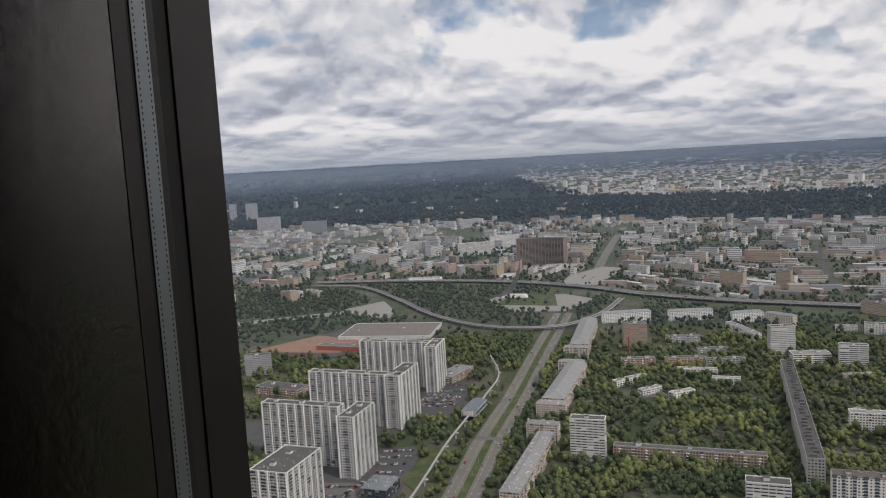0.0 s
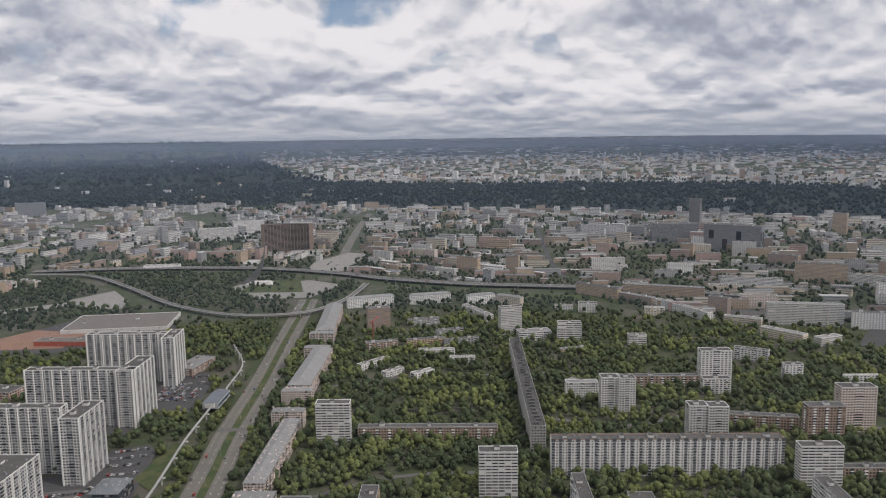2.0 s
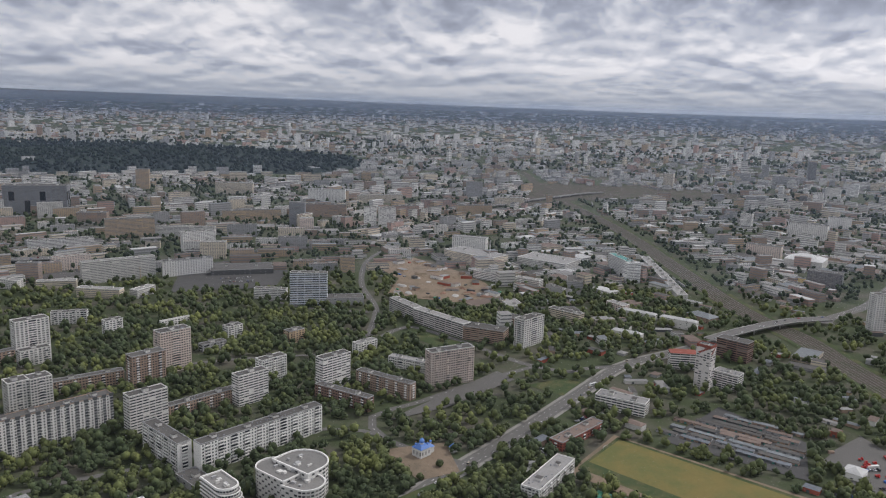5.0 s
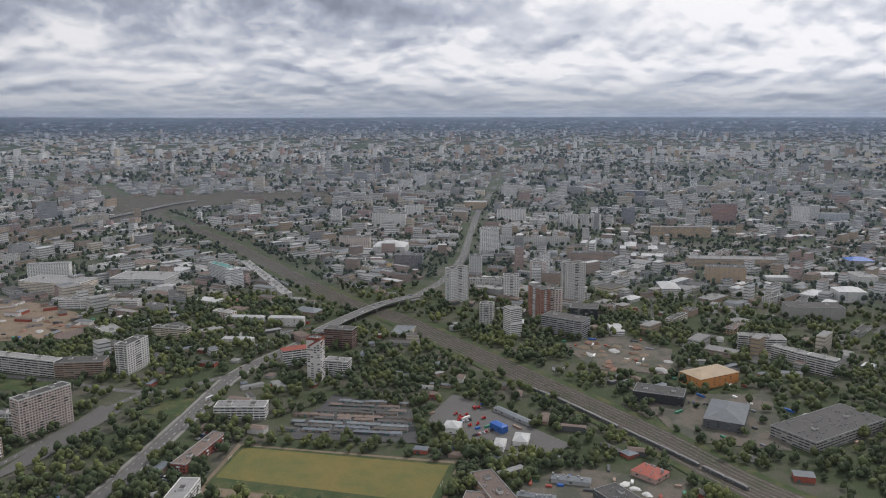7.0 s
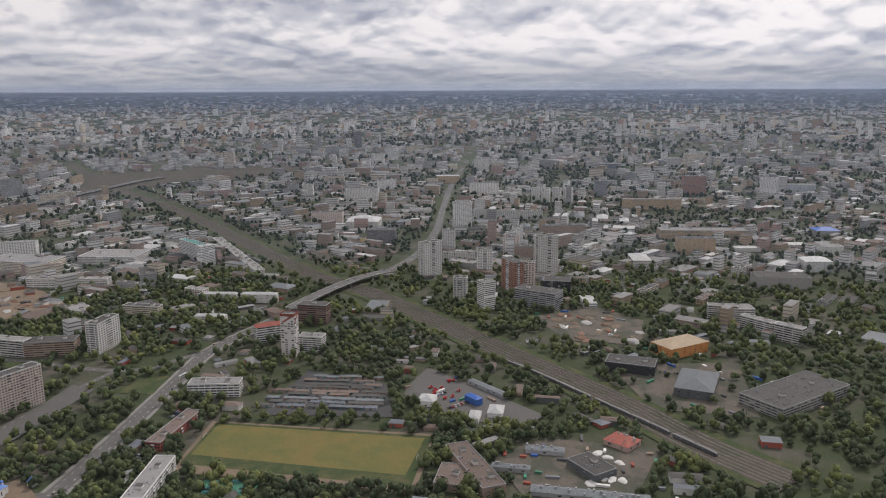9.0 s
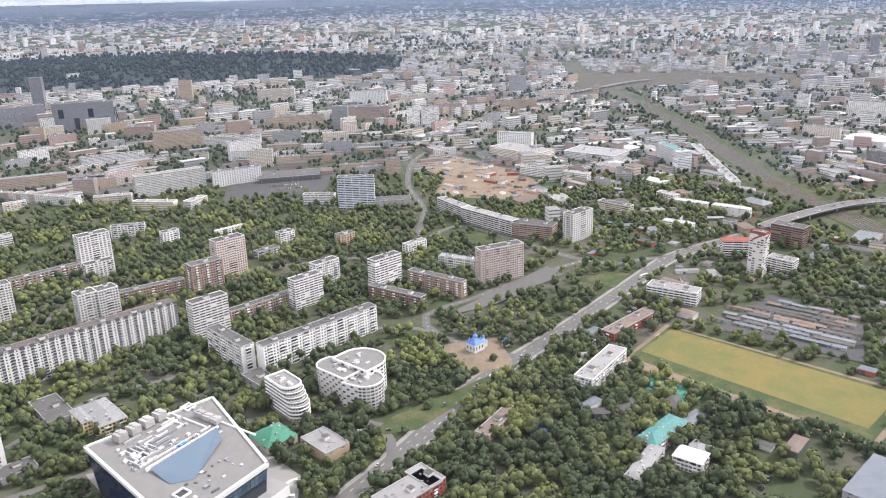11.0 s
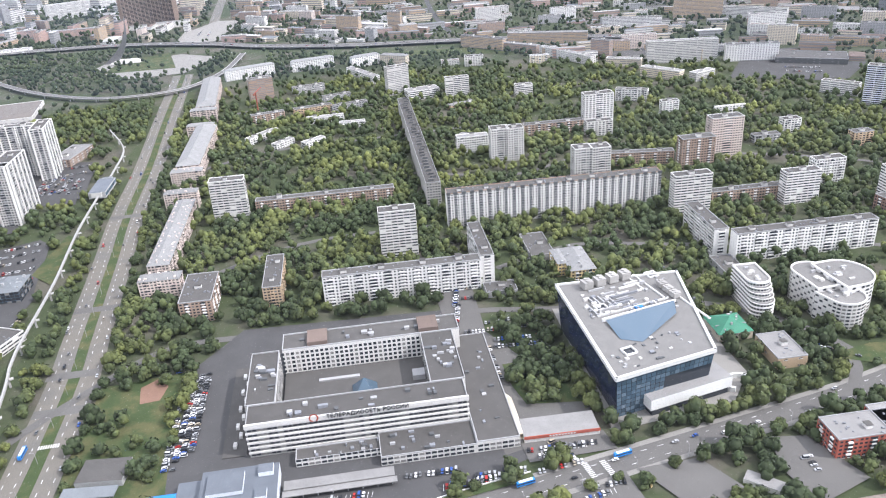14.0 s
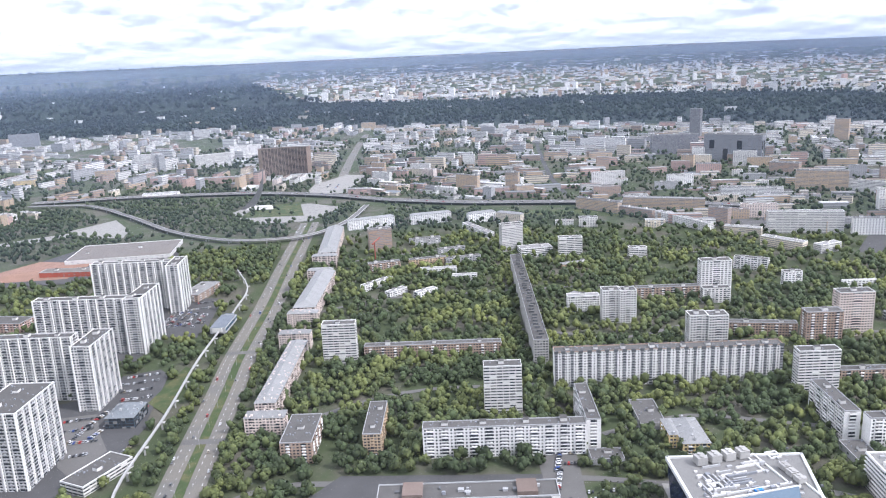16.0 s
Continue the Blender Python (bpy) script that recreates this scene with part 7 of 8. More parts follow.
def rough_ground(x, y):
    i, j = int((x - X0) / CELL), int((y - Y0) / CELL)
    return 0 <= i < NX and 0 <= j < NY and taken[i, j] == 3


def scatter(step, r0, r1, size, seed):
    rs = np.random.RandomState(seed)
    n = int(r1 / step)
    places, sizes = [], []
    for i in range(-n, n + 1):
        for j in range(-n, n + 1):
            x, y = (i + rs.uniform(-0.5, 0.5)) * step, (j + rs.uniform(-0.5, 0.5)) * step
            r = math.hypot(x, y)
            if not r0 <= r < r1 or not -137 < bearing(x, y) < 36:
                continue
            k = noise.noise(Vector((x * 0.018, y * 0.018, 3.0))) * 0.5
            if rs.uniform() > green_share(x, y) + k or not free(x, y) and not (rs.uniform() < 0.22 and rough_ground(x, y)):
                continue
            lx, ly, lz, s = land(x, y)
            places.append((lx, ly, lz))
            sizes.append(rs.uniform(*size) * s)
    return places, sizes


def plant_trees():
    fine = [leaf_template(k, 5, 58) for k in range(12)]
    mid = [leaf_template(20 + k, 3, 6) for k in range(8)]
    low = [leaf_template(40 + k, 2, 0) for k in range(8)]
    p, s = scatter(9.0, 250, 620, (3.8, 7.4), 1)
    mass("tree_belt", p, s, fine, "leaf", "dense green broad-leaved trees filling the courtyards", "trees")
    fair = [leaf_template(60 + k, 4, 28) for k in range(10)]
    p, s = scatter(9.8, 620, 900, (4.0, 7.6), 2)
    mass("tree_belt", p, s, fair, "leaf", "dense green broad-leaved trees between the blocks", "trees")
    p, s = scatter(12.0, 900, 1450, (4.9, 7.8), 3)
    mass("tree_belt", p, s, mid, "leaf", "dark green trees among the farther blocks", "trees")
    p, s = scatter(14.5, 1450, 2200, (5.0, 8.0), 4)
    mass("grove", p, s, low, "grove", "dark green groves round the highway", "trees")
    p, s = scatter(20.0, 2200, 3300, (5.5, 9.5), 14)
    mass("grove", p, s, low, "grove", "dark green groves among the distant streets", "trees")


def far_groves():
    rs = np.random.RandomState(8)
    places, sizes = [], []
    for _ in range(9000):
        d, b = math.sqrt(rs.uniform(3300.0 ** 2, 7000.0 ** 2)), rs.uniform(-136, -2)
        x, y = -d * math.sin(radians(b)), d * math.cos(radians(b))
        if in_wood(x, y) or corridor(x, y) or noise.noise(Vector((x * 0.0016, y * 0.0016, 2.0))) < -0.05:
            continue
        lx, ly, lz, s = land(x, y)
        places.append((lx, ly, lz - 2 * s))
        sizes.append(rs.uniform(9, 17) * s)
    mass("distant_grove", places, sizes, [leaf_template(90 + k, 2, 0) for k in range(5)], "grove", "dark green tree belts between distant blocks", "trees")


def single_trees():
    """Free-standing trees with trunk and crown, of a few kinds."""
    kinds = []
    for k in range(5):
        r = random.Random(60 + k)
        g = Geo()
        g.tube((0, 0, 0), (0, 0, 0.55), 0.06, 0.045, 7)
        for q in range(5):
            a = r.uniform(0, 6.28)
            g.tube((0, 0, 0.45), (0.45 * math.cos(a), 0.45 * math.sin(a), r.uniform(0.85, 1.15)), 0.04, 0.012, 5)
        trunk = g.mesh("trunk", ["bark"])
        v, f = leaf_template(80 + k, 7, 420, 80)
        me = bpy.data.meshes.new("crown")
        me.from_pydata(v.tolist(), [], f.tolist())
        me.materials.append(MATS["leaf"])
        kinds.append((trunk, me))
    rs = random.Random(12)
    spots = []
    for pts, step, side in ((KOROLEV, 17, 14.5), (KOROLEV, 23, -14.5)):
        run = 0.0
        line = smooth_line(pts, 6)
        off = offset_line(line, side)
        for a, b, c in zip(line, line[1:], off):
            run += (b - a).length
            if run > step and 60 < c.x < 760:
                run = 0.0
                if rs.random() < 0.75:
                    spots.append((c.x + rs.uniform(-2, 2), c.y + rs.uniform(-2, 2)))
    line = smooth_line(BOULEVARD, 6)
    for side in (-26, 26):
        run = 0.0
        for a, b, c in zip(line, line[1:], offset_line(line, side)):
            run += (b - a).length
            if run > 15 and 380 < c.y < 1000:
                run = 0.0
                spots.append((c.x + rs.uniform(-2, 2), c.y + rs.uniform(-2, 2)))
    for _ in range(400):
        x, y = rs.uniform(-60, 520), rs.uniform(200, 480)
        if len(spots) < 170 and free(x, y) and math.hypot(x, y) > 260:
            spots.append((x, y))
    for k, (x, y) in enumerate(spots):
        i, j = int((x - X0) / CELL), int((y - Y0) / CELL)
        if taken[i, j] == 1:
            continue
        trunk, crown = kinds[k % 5]
        r = rs.uniform(3.0, 5.4)
        root = thing("tree", Matrix.LocRotScale((x, y, 0), Euler((0, 0, rs.uniform(0, 6.28))), (r, r, r * rs.uniform(0.9, 1.2))),
                     "full green broad-leaved tree standing free beside the road", "tree", "street trees")
        part("trunk", trunk, "bark", root)
        part("crown", crown, "leaf", root)


# ---- distant woods and city ----
WOOD_NEAR = [(40, 4700), (20, 4700), (3, 4415), (-9, 3990), (-21, 3700), (-30, 3600), (-45, 3460), (-57, 3476), (-61.5, 3850), (-62, 4000)]
WOOD_FAR = [(40, 40000), (-3, 40000), (-5, 14000), (-8, 7600), (-10, 6400), (-15, 6000), (-21, 5600), (-29, 5800), (-41, 5700), (-53, 5100), (-60, 4600), (-61.5, 3900), (-62, 3900)]


def between(table, b):
    xs, ys = [-q[0] for q in table], [q[1] for q in table]
    return float(np.interp(-b, xs, ys))


def in_wood(x, y, margin=0.0):
    b, r = bearing(x, y), math.hypot(x, y)
    return -62 < b < 45 and between(WOOD_NEAR, b) + margin < r < between(WOOD_FAR, b) - margin


def far_woods():
    rs = np.random.RandomState(3)
    g = Geo()
    b, step = 40.0, 1.0
    cols = []
    while b > -62.0:
        d0, d1 = between(WOOD_NEAR, b), between(WOOD_FAR, b)
        col = []
        for k in range(30):
            d = d0 * (max(d1, d0 + 50) / d0) ** (k / 29)
            lx, ly, lz, s = land(-d * math.sin(radians(b)), d * math.cos(radians(b)))
            col.append((lx, ly, lz + (0.5 if k in (0, 29) else 7.0 * s)))
        cols.append(col)
        b -= step
    n = len(cols[0])
    for col in cols:
        g.v.extend(col)
    for i in range(len(cols) - 1):
        for k in range(n - 1):
            a = i * n + k
            g.f.append((a, a + 1, a + n + 1, a + n))
            g.m.append(0)
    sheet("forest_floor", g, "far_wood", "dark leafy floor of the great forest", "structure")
    crowns = [leaf_template(70 + k, 2, 0) for k in range(6)]
    places, sizes = [], []
    for lo, hi, number, size in ((3300, 6200, 11500, (11, 16)), (6200, 14000, 5000, (20, 34)), (14000, 40000, 2600, (35, 60))):
        for _ in range(number):
            d = math.sqrt(rs.uniform(lo * lo, hi * hi))
            b = rs.uniform(-62, 36)
            x, y = -d * math.sin(radians(b)), d * math.cos(radians(b))
            if not in_wood(x, y, rs.uniform(-40, 40)):
                continue
            lx, ly, lz, s = land(x, y)
            places.append((lx, ly, lz - 3 * s))
            sizes.append(rs.uniform(*size) * s)
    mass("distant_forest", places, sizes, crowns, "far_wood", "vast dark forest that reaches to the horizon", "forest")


def haze_in_air():
    """Shells of thin haze far out, each a little of the air between here and the horizon."""
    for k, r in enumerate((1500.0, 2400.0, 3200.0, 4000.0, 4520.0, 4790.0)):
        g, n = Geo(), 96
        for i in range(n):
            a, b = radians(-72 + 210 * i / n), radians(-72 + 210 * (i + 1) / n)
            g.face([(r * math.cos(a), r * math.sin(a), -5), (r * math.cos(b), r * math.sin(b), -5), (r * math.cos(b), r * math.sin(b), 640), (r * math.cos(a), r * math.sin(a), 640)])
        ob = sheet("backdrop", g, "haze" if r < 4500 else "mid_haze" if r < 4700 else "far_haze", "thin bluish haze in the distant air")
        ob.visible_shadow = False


CITY_WALLS = ["wall_white", "wall_palegrey", "wall_cream", "wall_tan", "wall_brick", "wall_grey", "wall_pink"]
CITY_ROOFS = ["roof_bitumen", "roof_pale", "roof_brown", "roof_steel", "roof_white"]


def city_angle(x, y):
    k = noise.cell(Vector((x / 420.0, y / 420.0, 1.0)))
    return -20 + 90 * (k > 0.5) + 24 * (noise.cell(Vector((x / 420.0, y / 420.0, 9.0))) - 0.5)


def corridor(x, y):
    """True on the avenues and the railway of the far side."""
    for line, w in CORRIDORS:
        for a, b in zip(line, line[1:]):
            u = b - a
            t = max(0.0, min(1.0, ((x - a.x) * u.x + (y - a.y) * u.y) / u.length_squared))
            if (x - a.x - u.x * t) ** 2 + (y - a.y - u.y * t) ** 2 < w * w:
                return True
    return False


CORRIDORS = [(smooth_line(RAIL[6:], 120), 58.0), (smooth_line([(1404, -107), (1536, -174), (1775, -245), (2097, -310), (2699, -435), (3357, -598), (4236, -790)], 150), 45.0),
             (smooth_line([(373, 1971), (468, 2312), (583, 2711), (720, 3159), (846, 3556)], 150), 50.0), (smooth_line([(951, 1895), (1115, 2288), (1260, 2624)], 150), 30.0)]


def below_highway(x, y):
    """True between here and the raised highway, where the parks and ramps lie open."""
    b, r = bearing(x, y), math.hypot(x, y)
    for p, q in zip(HIGHWAY, HIGHWAY[1:]):
        if bearing(p.x, p.y) >= b > bearing(q.x, q.y):
            return b > -27 and 1400 < r < p.xy.length + 60
    return False


def inner_city():
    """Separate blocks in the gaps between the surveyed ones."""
    rs = random.Random(21)
    made = 0
    for _ in range(9000):
        if made >= 225:
            break
        d = rs.uniform(1250, 2350)
        b = rs.uniform(-126, 18)
        x, y = -d * math.sin(radians(b)), d * math.cos(radians(b))
        if b > 2 and d < 2000 or b > -68 and d < 1480 or below_highway(x, y) or corridor(x, y) or not free(x, y):
            continue
        south = b < -68
        length, width = rs.uniform(24, 70 if not south else 60), rs.uniform(12, 17)
        ang = city_angle(x, y)
        if not all(free(*q) for q in rect(x, y, ang, length + 12, width + 12)):
            continue
        h = rs.choice([6, 9, 9, 12, 15] if south else [9, 12, 15, 15, 18, 24, 27] if d < 1900 else [15, 15, 18, 24, 27, 30, 40])
        wall = rs.choice(["white", "palegrey", "cream", "tan", "brick", "pink", "palegrey", "grey", "pinkwhite"])
        roof = rs.choice(["bitumen", "pale", "brown", "bitumen"])
        kind = "apartment_block" if h > 12 else "house"
        if south and rs.random() < 0.45:
            kind, h, wall, roof = "warehouse", rs.choice([6, 8, 10]), rs.choice(["palegrey", "grey", "white", "brick"]), rs.choice(["pale", "steel", "bitumen", "white"])
            length, width = rs.uniform(20, 60), rs.uniform(14, 30)
        block(kind, x, y, ang, length, width, h, "brick" if kind != "warehouse" else "plain", wall, roof, 1000 + made)
        made += 1


def outer_city():
    """The uncounted rest of the city, out to the horizon, as one mass."""
    rs = np.random.RandomState(5)
    g = Geo()
    nm = len(CITY_WALLS)

    def put(x, y, ang, length, width, h, wall, roof, bands):
        lx, ly, lz, s = land(x, y)
        c, sn = math.cos(radians(ang)), math.sin(radians(ang))
        q = [(lx + s * (c * a * length / 2 - sn * b * width / 2), ly + s * (sn * a * length / 2 + c * b * width / 2)) for a, b in ((-1, -1), (1, -1), (1, 1), (-1, 1))]
        n = len(g.v)
        g.v.extend([(*p, lz) for p in q] + [(*p, lz + h * s) for p in q])
        for i in range(4):
            j = (i + 1) % 4
            g.f.append((n + i, n + j, n + 4 + j, n + 4 + i))
            g.m.append(wall)
        g.f.append((n + 4, n + 5, n + 6, n + 7))
        g.m.append(roof)
        for k in range(bands):
            z0, z1 = lz + s * h * (k + 0.38) / bands, lz + s * h * (k + 0.70) / bands
            for i in range(4):
                p, r = q[i], q[(i + 1) % 4]
                mx, my = (p[0] + r[0]) / 2 - lx, (p[1] + r[1]) / 2 - ly
                if mx * lx + my * ly > 0:
                    continue
                o = 0.25 / max(math.hypot(mx, my), 1)
                p, r = (p[0] + mx * o, p[1] + my * o), (r[0] + mx * o, r[1] + my * o)
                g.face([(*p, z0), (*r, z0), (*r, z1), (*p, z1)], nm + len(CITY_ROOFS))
    count = 0
    for lo, hi, number in ((1100, 1500, 300), (1400, 2600, 1500), (1500, 2600, 2000), (2600, 4200, 5200), (4200, 7000, 8000), (7000, 14000, 9500), (14000, 40000, 7500)):
        for _ in range(number):
            d = math.sqrt(rs.uniform(lo * lo, hi * hi))
            b = rs.uniform(-136, 34 if (lo, hi) != (1400, 2600) else -62)
            x, y = -d * math.sin(radians(b)), d * math.cos(radians(b))
            if in_wood(x, y, -30):
                if rs.uniform() > 0.012:
                    continue
            if b > 0 and d < 2300 or b > -68 and d < 1500 or d < 2500 and below_highway(x, y):
                continue
            if corridor(x, y) or not free(x, y):
                continue
            if d < 4200 and noise.noise(Vector((x * 0.004, y * 0.004, 5.0))) < -0.25:
                continue
            length, width = rs.uniform(16, 74), rs.uniform(11, 18)
            h = rs.choice([9, 12, 15, 15, 18, 18, 24, 27, 36] if d < 4200 else [6, 9, 9, 12, 15, 15, 18, 24]) if d > 2200 else rs.choice([6, 9, 12, 15, 15, 18])
            if d > 4200 and rs.uniform() < 0.07:
                h = rs.uniform(36, 75)
                length = rs.uniform(22, 40)
            if b < -62 and d < 2600:
                length, h = rs.uniform(12, 48), rs.choice([5, 6, 6, 9, 9, 12, 15, 27])
            if rs.uniform() < 0.2:
                h, width = rs.uniform(6, 11), rs.uniform(24, 50)
            if d > 6000:
                length, width = length * 1.25, width * 1.7
            if d > 14000:
                length, width, h = length * 2.5, width * 2, h * 0.7
            w = rs.choice(nm, p=(0.30, 0.28, 0.10, 0.07, 0.08, 0.13, 0.04) if d > 2600 else (0.30, 0.20, 0.12, 0.11, 0.11, 0.09, 0.07) if b < -66 else (0.10, 0.16, 0.15, 0.20, 0.16, 0.11, 0.12))
            rf = nm + rs.choice(len(CITY_ROOFS), p=(0.34, 0.28, 0.13, 0.13, 0.12))
            put(x, y, city_angle(x, y) + rs.uniform(-4, 4), length, width, h, w, rf, 0 if d > 5200 else min(6, max(2, int(h / 5))))
            if d < 2600:
                claim(rect(x, y, 0, length, width), 1)
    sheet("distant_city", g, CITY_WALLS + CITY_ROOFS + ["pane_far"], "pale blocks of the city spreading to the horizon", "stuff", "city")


def small_yards():
    """Low sheds and workshops strewn over the ground south of the field and along the railway."""
    rs = random.Random(77)
    made = 0
    for _ in range(6000):
        if made >= 180:
            break
        d, b = rs.uniform(560, 1450), rs.uniform(-124, -74)
        x, y = -d * math.sin(radians(b)), d * math.cos(radians(b))
        length, width, ang = rs.uniform(8, 30), rs.uniform(6, 13), rs.choice([-20, 70, -110, -65, 25]) + rs.uniform(-4, 4)
        site = made >= 150
        if site:
            x, y = rs.uniform(1176, 1480), rs.uniform(416, 740)
            i, j = int((x - X0) / CELL), int((y - Y0) / CELL)
            if taken[i, j] != 4:
                continue
        elif not free(x, y) or not all(free(*q) for q in rect(x, y, ang, length + 6, width + 6)):
            continue
        h = rs.uniform(3.0, 6.5)
        wall, roof = rs.choice(["grey", "palegrey", "brick", "tan", "white", "darkgrey", "red"]), rs.choice(["bitumen", "steel", "brown", "pale", "metal", "brown", "bitumen", "slate"])
        root = thing("workshop", pose(x, y, 0, 0, 0, ang), "low %s workshop, %s" % (WORDS[wall], ROOF_WORDS[roof]), "workshop", "low workshops")
        g = Geo()
        g.box(0, 0, 0, length, width, h)
        part("wall", g, "wall_" + wall, root)
        g = Geo()
        hip_roof(g, length, width, h, width * 0.12)
        part("roof", g, "roof_" + roof, root)
        if d < 1000:
            g = Geo()
            g.box(rs.uniform(-0.3, 0.3) * length, -width / 2 - 0.05, 0, 3, 0.15, 2.6)
            part("gate", g, "wall_darkgrey", root)
        claim(rect(x, y, ang, length, width), 1, 1.0)
        made += 1


small_yards()
inner_city()
outer_city()
far_woods()
haze_in_air()
plant_trees()
far_groves()
single_trees()

# ---- vehicles ----
def car_meshes():
    """Body with bonnet and boot, glasshouse and wheel of a saloon, a hatchback and a van."""
    kinds = []
    for l, w, h, hood, boot in ((4.5, 1.75, 1.42, 1.25, 0.9), (4.1, 1.72, 1.5, 1.0, 0.25), (5.2, 1.95, 2.1, 0.8, 0.1)):
        g = Geo()
        g.box(0, 0, 0.28, l, w, 0.55, 0, 0.97)
        g.box((boot - hood) / 2, 0, h - 0.06, (l - hood - boot) * 0.74, w * 0.8, 0.06, 0)
        cab = Geo()
        cab.box((boot - hood) / 2, 0, 0.83, l - hood - boot, w * 0.95, h - 0.89, 0, 0.8)
        kinds.append((g, cab, l, w))
    wheel = Geo()
    wheel.tube((0, -0.1, 0), (0, 0.1, 0), 0.32, 0.32, 10)
    return kinds, wheel.mesh("wheel", ["rubber"])


